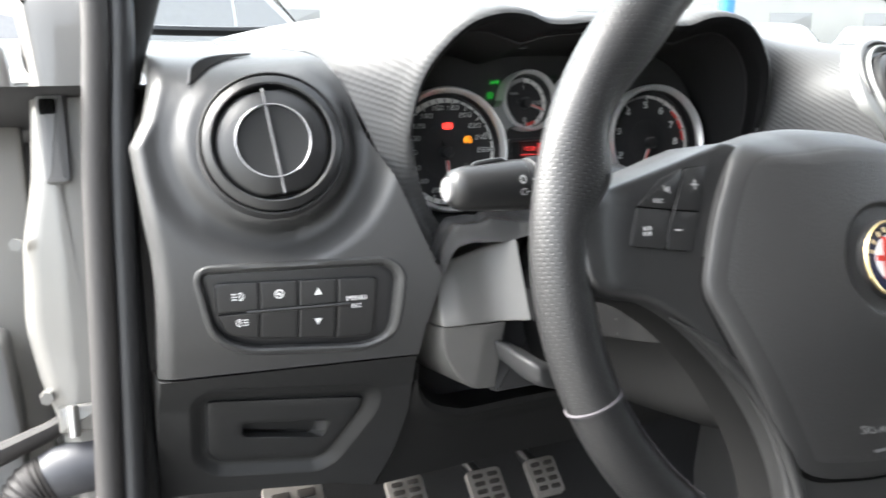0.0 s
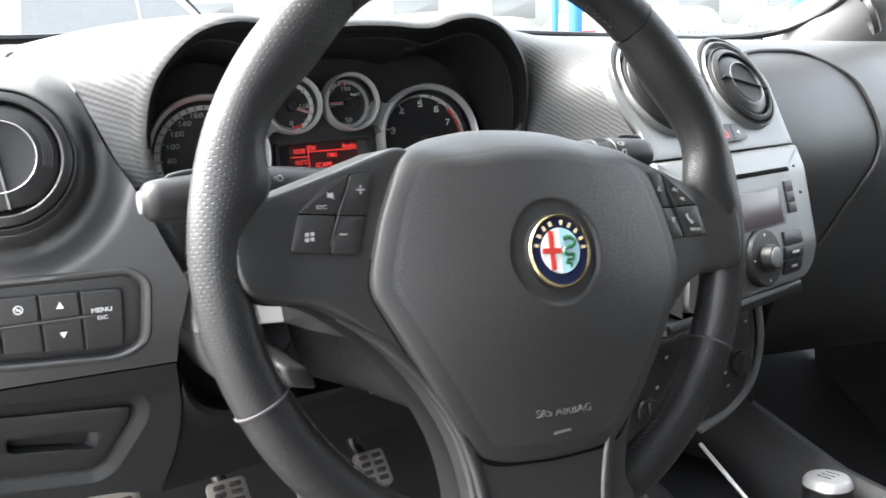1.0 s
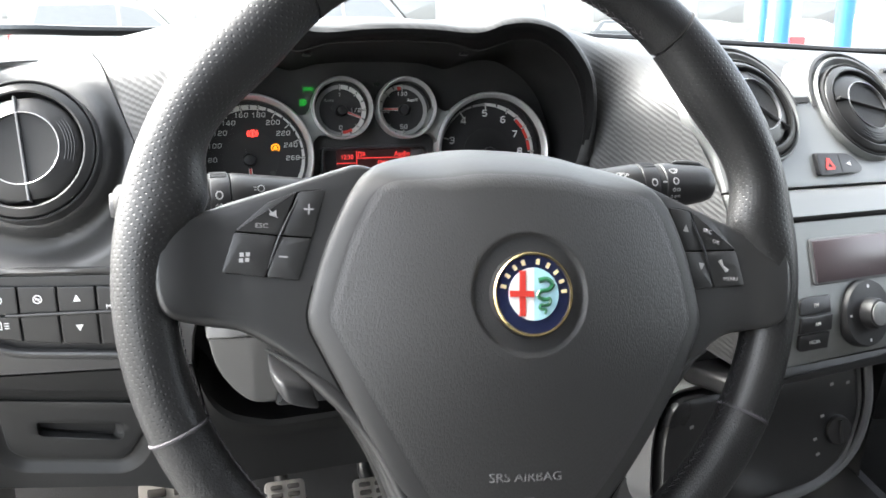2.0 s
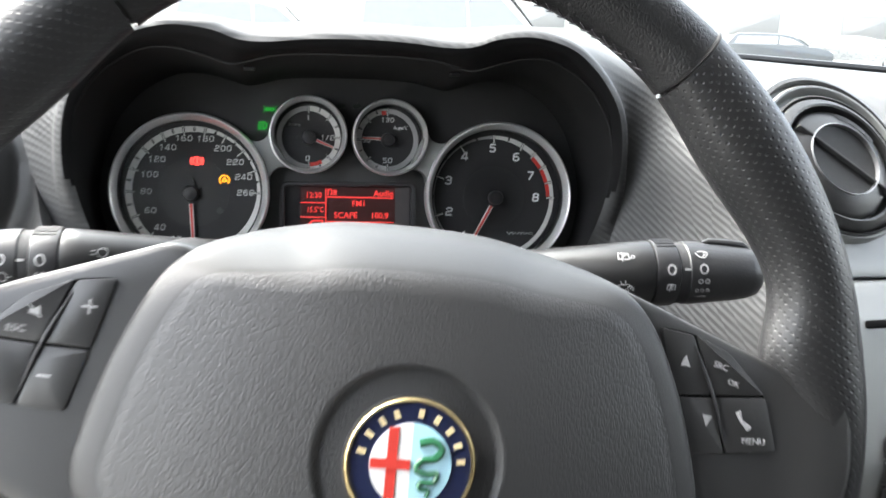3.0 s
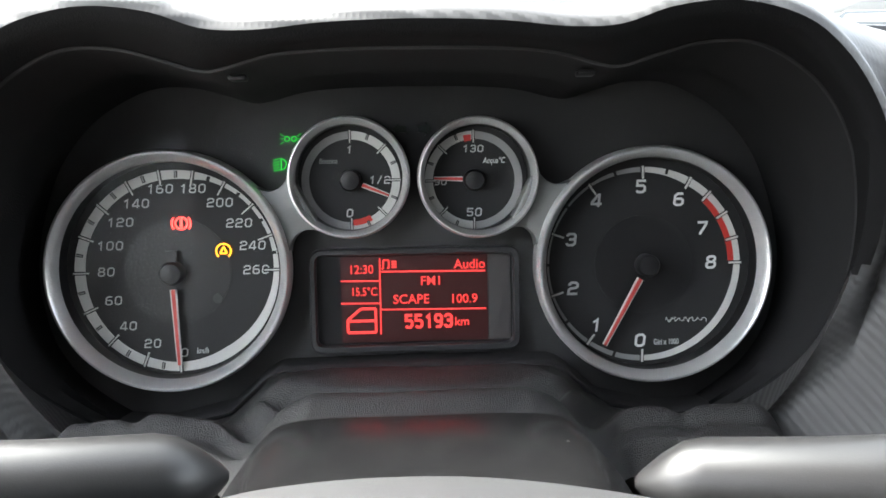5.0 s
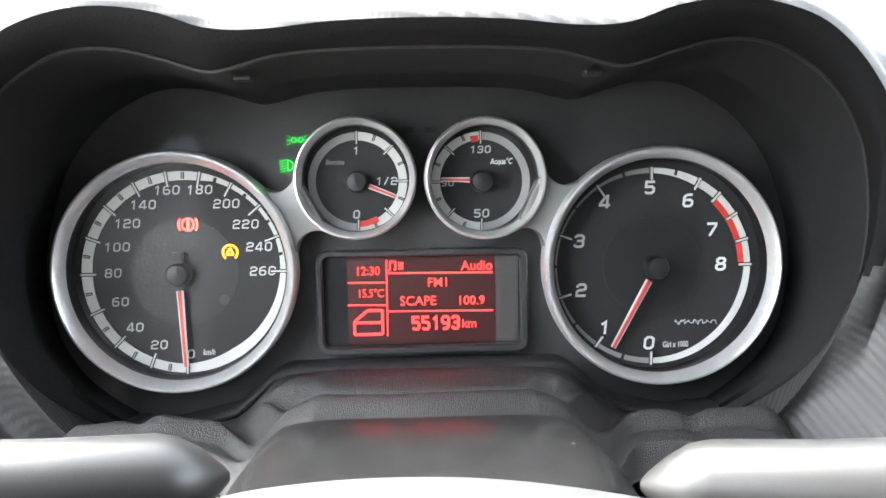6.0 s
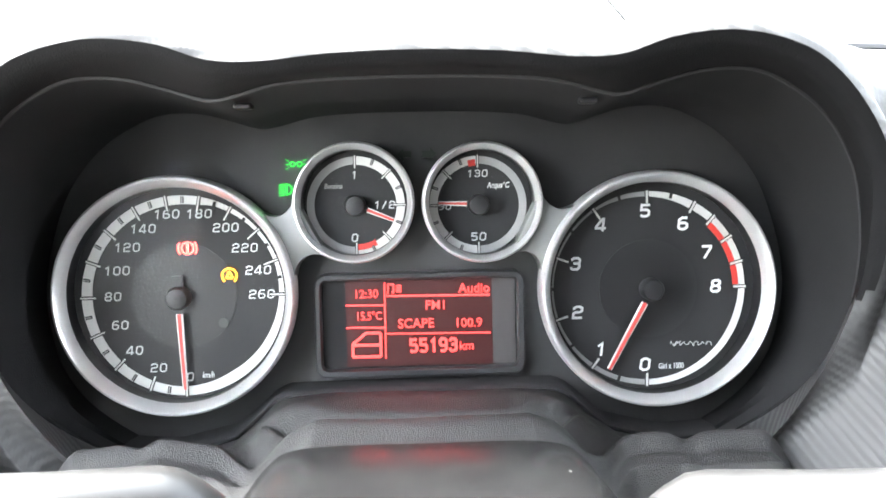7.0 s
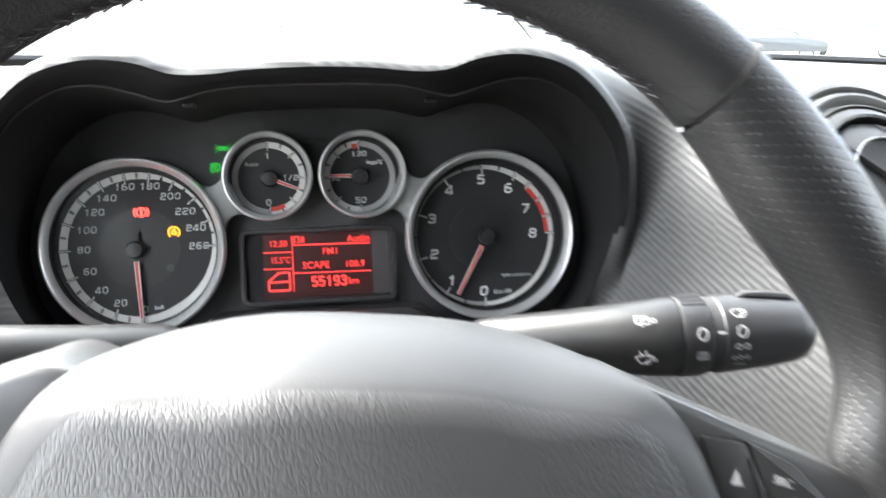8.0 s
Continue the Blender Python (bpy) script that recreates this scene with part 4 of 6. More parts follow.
def rim_piece(a0, a1, n=60):
    rings, uv = [], []
    for k in range(n + 1):
        a = a0 + (a1 - a0) * k / n
        c, s = math.cos(radians(a)), math.sin(radians(a))
        b = (a + 360) % 360
        b = b if b <= 180 else 540 - b
        b = 180 - b if 90 < b <= 180 else b
        thumb = math.exp(-((b - 40) / 13) ** 2) if (a + 360) % 360 < 180 else 0.0
        top = math.exp(-((b - 90) / 30) ** 2) if (a + 360) % 360 < 180 else 0.0
        flare = math.exp(-((b - 12) / 6.5) ** 2) if (a + 360) % 360 < 180 else 0.0
        wr, wy = .0137 + .0034 * thumb - .0004 * top + .0050 * flare, .0142 + .002 * thumb
        ring = []
        for j in range(20):
            q = 2 * math.pi * (j + 5) / 20
            ex, ey = math.cos(q), math.sin(q)
            rr = R_OUT - wr + wr * ex
            ring.append((rr * c, RIM_Y + wy * ey, rr * s))
        rings.append(ring)
        uv.append([(radians(a) * R_MID, j * .0044) for j in range(20)])
    return loft(rings, True, True, True, uv=uv)


SEAMS = (-26, 53, 127, 207)
rim = part("rim", rim_piece(SEAMS[1] + .3, SEAMS[2] - .3), LEATHER, wheel, "smooth black leather rim", m=RIM_M)
part("rim", rim_piece(SEAMS[3] + .3, 360 + SEAMS[0] - .3), LEATHER, wheel, "smooth black leather rim", m=RIM_M)
part("grip", rim_piece(SEAMS[0] + .3, SEAMS[1] - .3), PERFORATED, wheel, "perforated black leather grip", m=RIM_M)
part("grip", rim_piece(SEAMS[2] + .3, SEAMS[3] - .3), PERFORATED, wheel, "perforated black leather grip", m=RIM_M)
for a in SEAMS:
    c, s = math.cos(radians(a)), math.sin(radians(a))
    ringp = [((R_MID + .0136 * math.cos(q)) * c, RIM_Y + .0141 * math.sin(q), (R_MID + .0136 * math.cos(q)) * s) for q in np.linspace(0, 2 * math.pi, 25)]
    part("seam", tube(ringp, .0009, 6), THREAD if a in (-26, 207) else RUBBER, wheel, "seam between two leathers", m=RIM_M)
stitch = bmesh.new()
for k in range(170):
    a = -60 + k * 1.75
    for s in (-1, 1):
        q = 2.75 + .07 * s
        a1, a2 = radians(a), radians(a + 1.1 * s)
        p = []
        for qq, aa in ((q - .06, a1), (q + .09, a2)):
            rr = R_MID + .0146 * math.cos(qq + .25)
            p.append((rr * math.cos(aa), RIM_Y - .0150 * math.sin(qq + .25), rr * math.sin(aa)))
        tube(p, .00030, 4, bm=stitch)
part("stitching", stitch, THREAD, wheel, "grey cross stitching along the inner rim", m=RIM_M)

# spokes: one plate that carries both side arms and the lower arms
half = [(.0, .030), (.035, .032), (.056, .0455), (.071, .0515), (.085, .0475), (.108, .0388), (.139, .0275), (.1580, .0215), (.1620, .004), (.1605, -.012), (.1540, -.0212), (.138, -.0250), (.122, -.0275), (.104, -.038), (.088, -.052), (.074, -.068),
        (.060, -.090), (.051, -.112), (.0465, -.135), (.045, -.158)]
outline = [(x + .009 * max(0.0, min(1.0, (-z - .02) / .03)), z) for x, z in half] + [(-x, z) for x, z in half[::-1]][:-1]


def spoke_bend(x, y, z):
    d = math.hypot(x, z)
    up = max(0.0, min(1.0, (abs(x) - .136) / .022)) if z > -.05 else 0.0
    return (x, y - .004 - .006 * max(0.0, 1 - (d / .15) ** 2) - .0075 * up * up * (3 - 2 * up), z)


fine = spline(outline, 220, True)


def spoke_body(x, y, z):
    """The upper side of the spokes runs back as a broad shelf that rises a little."""
    back = max(0.0, min(1.0, (y + .001) / .009))
    up = max(0.0, min(1.0, (z - .012) / .014)) * max(0.0, min(1.0, (.150 - abs(x)) / .02))
    bx, by_, bz = spoke_bend(x, y, z)
    near = max(0.0, min(1.0, (.150 - abs(x)) / .06))
    return (bx, by_ + (.018 + .012 * near) * back * up, bz + (.0045 + .0010 * near) * back * up)


part("spoke_frame", plate([tuple(p) for p in fine], -.004, .008, .003, spoke_body), SPOKE, wheel, "dark satin spoke cover", sharp=60)
part("spoke_back", plate(inset([tuple(p) for p in fine if p[1] < .03 or abs(p[0]) < .1], .0012), .0035, .034, .004, spoke_bend), SPOKE_BACK, wheel, "matt back of the spokes, blackened for its shade")
ridge_line = spline([(.118, -.0375), (.101, -.0475), (.085, -.0605), (.0705, -.0765), (.0575, -.0975), (.0490, -.1195), (.0445, -.1420), (.0432, -.157)], 40)
for sd in (-1, 1):
    part("arm_ridge", tube([spoke_bend(sd * (x - .0055), -.0030, z + .0025) for x, z in ridge_line], [.0006 + .0030 * min(1.0, k / 10) for k in range(40)], 10), SPOKE, wheel, "rounded ridge along the lower arm")
# airbag cover, domed
bag_half = [(0, .0670), (.030, .0655), (.056, .0585), (.0765, .0455), (.0905, .018), (.0985, -.010), (.0995, -.023), (.0935, -.036), (.074, -.070), (.053, -.103), (.040, -.116), (.012, -.119)]
BAG_X = .0055
bag = spline([(x + BAG_X, z) for x, z in bag_half] + [(-x + BAG_X, z) for x, z in bag_half[::-1]][:-1], 200, True)


def dome(x, y, z):
    dx, dz = (x - BAG_X) / .105, (z + .02) / .10
    return (x, y - .0245 * max(0.0, 1 - .80 * dx * dx - (.95 if z < -.02 else .45) * dz * dz), z)


BADGE = (.0058, -.0092)


def dish(x, y, z):
    """The dome with a shallow round dish for the badge."""
    x, y, z = dome(x, y, z)
    f = max(0.0, min(1.0, (.0288 - math.hypot(x - BADGE[0], z - BADGE[1])) / .0015))
    return (x, y + .0022 * f * f * (3 - 2 * f), z)


def airbag():
    """A gently domed face with a broad sloping brow along its upper edge."""
    k_of = lambda z: max(0.0, min(1.0, (z + .025) / .080))
    across = lambda x: max(0.0, min(1.0, (.088 - abs(x - BAG_X)) / .050))
    ks = [k_of(z) ** 1.2 * across(x) ** 2 * (3 - 2 * across(x)) for x, z in bag]
    full = np.array([.0095 + .0110 * k for k in ks])
    inward = inset(bag, 1.0) - np.array(bag)
    kernel = np.ones(9) / 9
    wrap_ = np.vstack([inward[-4:], inward, inward[:4]])
    inward = np.stack([np.convolve(wrap_[:, i], kernel, "valid") for i in (0, 1)], 1)
    lip = np.array(bag) + inward * full[:, None]
    face = [dome(x, -.010, z) for x, z in lip]
    edge_y = [f[1] + .0052 + .036 * k for f, k in zip(face, ks)]
    rings = [[(x, y + .026 + .008 * math.exp(-((x - .004) / .022) ** 2), z) for (x, z), y in zip(bag, edge_y)]]
    for f, g in ((0, 0), (.05, .16), (.18, .36), (.40, .58), (.62, .735), (.80, .860), (.92, .925), (1.06, .980)):
        ring = np.array(bag) + inward * (full * f)[:, None]
        rings.append([(x, y + (fc[1] - y) * g, z) for (x, z), y, fc in zip(ring, edge_y, face)])
    lip = np.array(bag) + inward * (full * 1.25)[:, None]
    cx, cz = float(np.mean(lip[:, 0])), float(np.mean(lip[:, 1]))
    for f in list(np.linspace(1, 0, 90)[:-1]) + [.004]:
        rings.append([dish(cx + (x - cx) * f, -.010, cz + (z - cz) * f) for x, z in lip])
    return loft(rings, True, False, True)


# A near-black plate under the cover paints the shade of its gap.
part("airbag_gap_shade", plate([(x * 1.010, min(z * 1.012, -.006)) for x, z in bag], -.0045, .006, .0002, spoke_bend), GAP_SHADE, wheel, "near-black plate painted as the shaded gap round the airbag cover")
face = airbag()
for k, f in enumerate(face.faces):          # the brow is smooth, the face grained
    if k < 7 * len(bag):
        f.material_index = 1
cover = part("airbag_cover", face, AIRBAG, wheel, "grained black airbag cover", sharp=75)
cover.data.materials.append(BROW)
by = dish(BADGE[0], -.010, BADGE[1])[1] - .0004
badge = part("badge", revolve([(.0197, by - .0034), (.0196, by - .0038), (.0190, by - .0044), (.0182, by - .0042), (.0180, by - .003)], 64, BADGE), GOLD, wheel, "round badge with a gold rim")
part("badge_side", revolve([(.0201, by + .001), (.0199, by - .0034), (.0190, by - .0034)], 64, BADGE), BLACK, badge, "black side of the badge")
f0 = by - .0034
disc_b = lambda r, y: slab([(BADGE[0] + r * math.cos(2 * math.pi * i / 48), BADGE[1] + r * math.sin(2 * math.pi * i / 48)) for i in range(48)], y, y + .001)
part("enamel_ring", disc_b(.0181, f0), NAVY, badge, "navy enamel ring")


def half_disc(a0, a1, r, y):
    return slab([(BADGE[0] + r * math.cos(radians(a0 + (a1 - a0) * k / 30)), BADGE[1] + r * math.sin(radians(a0 + (a1 - a0) * k / 30))) for k in range(31)], y, y + .001)


part("enamel_half", half_disc(90, 270, .0122, f0 - .0006), ENAMEL_WHITE, badge, "white enamel half")
part("enamel_half", half_disc(-90, 90, .0122, f0 - .0006), ENAMEL_BLUE, badge, "pale blue enamel half")
part("enamel_bar", slab(box2(BADGE[0] - .0072, BADGE[1] - .0103, BADGE[0] - .0042, BADGE[1] + .0106), f0 - .0010, f0), ENAMEL_RED, badge, "red enamel bar", smooth=False)
part("enamel_bar", slab(box2(BADGE[0] - .0120, BADGE[1] - .0015, BADGE[0] - .0002, BADGE[1] + .0014), f0 - .0012, f0), ENAMEL_RED, badge, "red enamel bar", smooth=False)
wave = spline([(.0022, .0062), (.0062, .0070), (.0090, .0050), (.0072, .0022), (.0030, .0012), (.0018, -.0012), (.0048, -.0024), (.0078, -.0022), (.0072, -.0048), (.0034, -.0050), (.0030, -.0068), (.0058, -.0072), (.0052, -.0092)], 60)
part("enamel_wave", tube([(BADGE[0] + x, f0 - .0008, BADGE[1] + z) for x, z in wave], [.0013 - .0007 * k / 60 for k in range(60)], 8), ENAMEL_GREEN, badge, "green enamel wavy band")
for k, a in enumerate((168, 148, 128, 110, 82, 62, 43, 24, 6)):
    c, s = math.cos(radians(a)), math.sin(radians(a))
    mid = (BADGE[0] + .0151 * c, BADGE[1] + .0151 * s)
    part("badge_bar", bar((mid[0] - .0013 * c, mid[1] - .0013 * s), (mid[0] + .0013 * c, mid[1] + .0013 * s), .0016, f0 - .0005, .0006), GOLD_PRINT, badge)
words("SRS AIRBAG", .0060, (.0072, dome(.007, -.010, -.094)[1] - .0003, -.094), GREY, cover, "embossed_lettering", wide=1.15, m=None)
part("horn_symbol", bar((.002, -.1055), (.013, -.1045), .0016, dome(.007, -.010, -.105)[1] - .0003), GREY, cover)


# switch groups on the spokes
def switches(s):
    """Four keys that lie flush in the spoke, a raised rib between them, with printed signs."""
    dx = .0042 if s > 0 else .0010
    u = lambda pts: [(s * (x + dx), z) for x, z in pts]
    y0 = spoke_bend(.111 + dx, -.004, .018)[1] - .0006
    lean = lambda x, y, z: (x, y + .055 * (abs(x) - .111 - dx), z)
    whole = u([(.0972, -.0042), (.1325, -.0016), (.1268, .0187), (.1128, .0318), (.0988, .0378), (.0862, .0392)])
    # The block's near-black colour paints the shade between the keys.
    grp = part("switch_block", slab(dense([tuple(p) for p in inset(rounded(whole, .003), .0005)], .004), y0 + .0003, y0 + .004, 0, warp=lean), GAP_SHADE, wheel, "four black wheel switches")
    cells = ([(.1072, .0168), (.1266, .0180), (.1128, .0312), (.0996, .0370)], [(.1063, .0167), (.0987, .0368), (.0867, .0384), (.0922, .0162)], [(.1081, .0160), (.1268, .0172), (.1318, -.0010), (.1128, -.0026)], [(.1072, .0159), (.0925, .0153), (.0978, -.0036), (.1120, -.0027)])
    for cell in cells:
        part("switch_key", slab(dense(rounded(u(cell), .0016), .003), y0 - .0004, y0 + .003, .0004, warp=lean), SPOKE, grp)
    ridge = [lean(s * (x + dx), y0 - h, z) for x, h, z in ((.0995, .0004, .0330), (.1065, .0011, .0170), (.1118, .0004, .0010))]
    part("switch_ridge", tube(spline(ridge, 12), [.0003 + .0004 * math.sin(math.pi * k / 11) for k in range(12)], 8), BLACK, grp)
    ym = lambda x, z: lean(x, y0 - .0006, z)[1]
    mark = lambda b: part("switch_symbol", b, SIGN, grp, smooth=False)
    if s < 0:
        b = bmesh.new()
        bar((-.0973, .0289), (-.0927, .0289), .0007, ym(-.095, .029), bm=b)
        bar((-.0950, .0266), (-.0950, .0312), .0007, ym(-.095, .029), bm=b)
        mark(b)
        mark(bar((-.1080, .0068), (-.1040, .0066), .0007, ym(-.106, .0066)))
        b = bmesh.new()
        for px, pz in ((-.0015, .0012), (.0012, .0014), (-.0017, -.0014), (.0010, -.0011)):
            slab(box2(-.1229 + px - .0009, .0060 + pz - .0009, -.1229 + px + .0009, .0060 + pz + .0009), ym(-.123, .006), ym(-.123, .006) + .0003, bm=b)
        mark(b)
        yq = ym(-.111, .0262)
        b = slab([(-.1126, .0255), (-.1126, .0267), (-.1112, .0269), (-.1097, .0280), (-.1094, .0247), (-.1112, .0252)], yq, yq + .0003)
        bar((-.1130, .0281), (-.1090, .0243), .0004, yq - .0001, bm=b)
        mark(b)
        words("ESC", .0030, (-.1160, ym(-.116, .0205), .0205), SIGN, grp, "switch_lettering", wide=1.2)
    else:
        yq = ym(.1, .028)
        mark(slab([(.0985, .0262), (.1020, .0258), (.1004, .0297)], yq, yq + .0003))
        yq = ym(.1094, .0083)
        mark(slab([(.1076, .0102), (.1112, .0097), (.1090, .0062)], yq, yq + .0003))
        words("SRC", .0031, (.1135, ym(.1135, .0268), .0268), SIGN, grp, "switch_lettering", wide=1.0, turn=-14)
        words("OK", .0027, (.1185, ym(.1185, .0213), .0213), SIGN, grp, "switch_lettering", wide=1.1, turn=-14)
        words("MENU", .0029, (.1270, ym(.127, .0020), .0020), SIGN, grp, "switch_lettering", wide=1.1)
        mark(tube([(.1208, ym(.121, .0118), .0118), (.1220, ym(.122, .0088) - .0002, .0088), (.1250, ym(.125, .0064), .0064)], [.0011, .0006, .0011], 8))


switches(-1)
switches(1)

# ---- vents ----
def air_vent(m, r=.046, twist=0.0, group="round air vents", bar_mat=None):
    """A round nozzle: collar, turning ring and a split round flap with a bright ring."""
    v = thing("air_vent", "round black air vent with a bright ring on its split flap", "air vent", group, m=m)
    part("collar", revolve([(r + .001, .014), (r + .0005, -.0005), (r - .0005, -.0012), (r - .0013, .0), (r - .0016, .012)], 72), MATT, v, "thin black collar")
    w = r * .185
    part("nozzle", revolve([(r - .002, .012), (r - .002, -.0005), (r - .0022, -.0012), (r - .0030, -.0020), (r - w + .0012, -.0040), (r - w, -.0034), (r - w - .0006, .004), (r - w - .0008, .012)], 72), VENT, v, "satin black turning nozzle")
    q = r - w - .0016
    flap_m = pose(0, 0, 0, 0, twist, 0)
    for s in (-1, 1):
        rings = []
        for k in range(33):
            a = radians(-88.5 + 177 * k / 32)
            far = min(q, q * .93 / max(.01, abs(math.sin(a))))
            near, rise = r * .50, lambda d: -.0062 + .0056 * ((d - r * .50) / (q - r * .50)) ** 1.25
            rings.append([(s * d * math.cos(a), y, d * math.sin(a)) for d, y in [(near, -.004), (near, rise(near))] + [(near + (far - near) * f, rise(near + (far - near) * f)) for f in (.2, .4, .6, .8, .96)] + [(far, rise(far) + .0008), (far, .006)]])
        half = part("flap", loft(rings, False), VENT, v, "half of a black flap", m=flap_m)
        # Thin black arcs on the right half paint the reflections seen there.
        if s > 0:
            for k in range(4):
                part("flap_reflection", band(r * .585 + k * .0016, r * .585 + .0006 + k * .0016, -.0057 + k * .0008, -24, 30, 12), BLACK, half)
    rr = r * .515
    part("flap_ring", revolve([(rr, -.0045), (rr, -.0066), (rr - .0003, -.0068), (rr - .0006, -.0066), (rr - .0009, -.0030)], 56), RING_METAL, v, "thin bright ring", m=flap_m)
    part("flap_disc", revolve([(rr - .0009, -.0046), (rr - .004, -.0040), (.0002, -.0038)], 48), KNEE, v, "middle of the flap", m=flap_m)
    part("flap_bar", slab(box2(-.0007, -q * .95, .0007, q * .95), -.0066, .0, .0004), bar_mat or GREY, v, "bar across the flap", m=flap_m)
    part("vent_throat", revolve([(r - w - .001, .008), (.0002, .010)], 40), MATT, v)
    return v


air_vent(pose(VENT_L[0], -.0590, VENT_L[1], -11, 0, -9), .0465, -7)
# demister slot behind the vent: a flat strip, its shade painted near-black
slot = bmesh.new()
outer = spline([(-.2880, .0535), (-.2835, .0660), (-.2720, .0740), (-.2540, .0768), (-.2400, .0772)], 24)
inner = spline([(-.2875, .0530), (-.2790, .0610), (-.2680, .0690), (-.2540, .0742), (-.2405, .0766)], 24)


def top_y(z):
    return float(np.interp(z, SKIN[:, 1], SKIN[:, 0]))


loft([[(x, top_y(z) - .22 * (x + .235) + pod(x, z) - .0012, z + .0006) for x, z in inner], [(x, top_y(z) - .22 * (x + .235) + pod(x, z) - .0010, z + .0012) for x, z in outer]], False, bm=slot)
part("demister_slot", slot, GAP_SHADE, dashboard, "demister slot painted as a near-black strip")
part("slot_lip", tube([(x, top_y(z) - .22 * (x + .235) + pod(x, z) - .0010, z + .0012) for x, z in outer], .0007, 6), GREY, dashboard, "thin lip of the demister slot")

# ---- switch panel ----
def panel_y(x, z):
    return skin_y(x, z) + .0035


switch_panel = thing("switch_panel", "black switch panel with seven keys and white symbols", "switch panel")
PW = lambda dy: (lambda x, y, z: (x, y + panel_y(x, z) + dy, z))
rings = []
for d, y in ((-.0062, .0030), (-.0055, .0002), (-.0040, -.0012), (-.0020, -.0010), (-.0004, .0006), (.0006, .0040), (.0012, .0062), (.0040, .0062)):
    rings.append([(x, skin_y(x, z) + y + pod(x, z) * (1 if d < -.003 else .6), z) for x, z in inset(BED, d)])
part("bezel", loft(rings), PLASTIC, switch_panel, "rounded rim of the sunken switch bed")
part("key_ground", plate([tuple(p) for p in inset(BED, .001)], .0025, .008, .0003, PW(0)), BLACK, switch_panel, "black switch ground")
KX = (-.2860, -.2580, -.2330, -.2080, -.1815)


def key(x0, x1, z0, z1, r, shape=None):
    pts = shape or rounded([(x0 + .0006, z0), (x1 - .0006, z0), (x1 - .0006, z1), (x0 + .0006, z1)], r, 4)
    return part("key", plate(dense([tuple(p) for p in pts], .004), -.0006, .004, .0008, PW(0)), KEY, switch_panel)


zt = lambda x: -.0765 - .045 * (x + .286)
zm = lambda x: -.0975 - .005 * (x + .286)
zb = lambda x: -.1135 - .11 * (x + .286)
for k in range(3):
    x0, x1 = KX[k] + .0006, KX[k + 1] - .0006
    top = [(x0, zm(x0) + .0007), (x1, zm(x1) + .0007), (x1, zt(x1)), (x0, zt(x0))]
    if k == 0:
        low = [(x0 + .006, zb(x0) + .001), (x1, zb(x1)), (x1, zm(x1) - .0007), (x0 + .001, zm(x0) - .0007)]
        low = rounded(low, [.006, .001, .001, .002], 4)
    else:
        low = rounded([(x0, zb(x0)), (x1, zb(x1)), (x1, zm(x1) - .0007), (x0, zm(x0) - .0007)], .001, 3)
    key(0, 0, 0, 0, 0, rounded(top, [.001, .001, .001, .004 if k == 0 else .001], 4))
    key(0, 0, 0, 0, 0, low)
x0, x1 = KX[3] + .0006, KX[4]
key(0, 0, 0, 0, 0, rounded([(x0, zb(x0)), (x1 - .002, zb(x1) + .002), (x1, zt(x1)), (x0, zt(x0))], [.001, .005, .004, .001], 4))
part("key_divider", tube([PW(0)(x, -.0012, zm(x)) for x in np.linspace(-.2665, -.199, 8)], .0013, 8), KEY, switch_panel, "raised bar between the keys")


def on_panel(pts, w=.0007, name="key_symbol"):
    b = bmesh.new()
    for p, q in pts:
        bar(p, q, w, 0, .0004, bm=b)
    for vtx in b.verts:
        vtx.co = PW(-.0012)(*vtx.co)
    return part(name, b, WHITE, switch_panel, smooth=False)


def tri_mark(cx, cz, s):
    b = slab([(cx - .0024, cz - s * .0022), (cx + .0024, cz - s * .0022), (cx, cz + s * .0024)], 0, .0004, warp=PW(-.0012))
    part("key_symbol", b, WHITE, switch_panel, smooth=False)


tri_mark(-.2205, -.0875, 1)
tri_mark(-.2205, -.1085, -1)
for cx, cz, sg in ((-.2715, -.0865, -1), (-.2695, -.1045, 1)):
    arc = [((cx - sg * .0010 + .0024 * math.cos(radians(a)) * -sg, cz + .0026 * math.sin(radians(a))), (cx - sg * .0010 + .0024 * math.cos(radians(a + 30)) * -sg, cz + .0026 * math.sin(radians(a + 30)))) for a in range(-90, 90, 30)]
    arc += [((cx - sg * .0010, cz - .0026), (cx - sg * .0010, cz + .0026))] + [((cx + sg * .0008, cz + d), (cx + sg * .0040, cz + d)) for d in (-.0018, 0, .0018)]
    on_panel(arc, .0006)
on_panel([((-.2455 + .0028 * math.cos(radians(a)), -.0870 + .0028 * math.sin(radians(a))), (-.2455 + .0028 * math.cos(radians(a + 40)), -.0870 + .0028 * math.sin(radians(a + 40)))) for a in range(0, 360, 40)] + [((-.2475, -.0850), (-.2435, -.0890)), ((-.2470, -.0872), (-.2440, -.0868))], .0006)
for text, size, z in (("MENU", .0046, -.0945), ("ESC", .0038, -.0999)):
    ob = words(text, size, (-.1955, -.0012, z), WHITE, switch_panel, "key_lettering", wide=1.05)
    for vtx in ob.data.vertices:
        vtx.co.y += panel_y(vtx.co.x, vtx.co.z)

# ---- storage drawer ----
drawer = thing("storage_drawer", "closed dark plastic storage drawer with a recessed pull", "drawer")
LW = lambda x, y, z: (x, y + low_y(x, z), z)
rings = []
for d, y in ((-.0115, -.0003), (-.0095, .0005), (-.004, .0065), (-.001, .0085), (.0008, .0085)):
    rings.append([LW(x, y, z) for x, z in inset(D_OUT, d)])
part("surround", loft(rings), PLASTIC_LOW, drawer, "sunken surround")
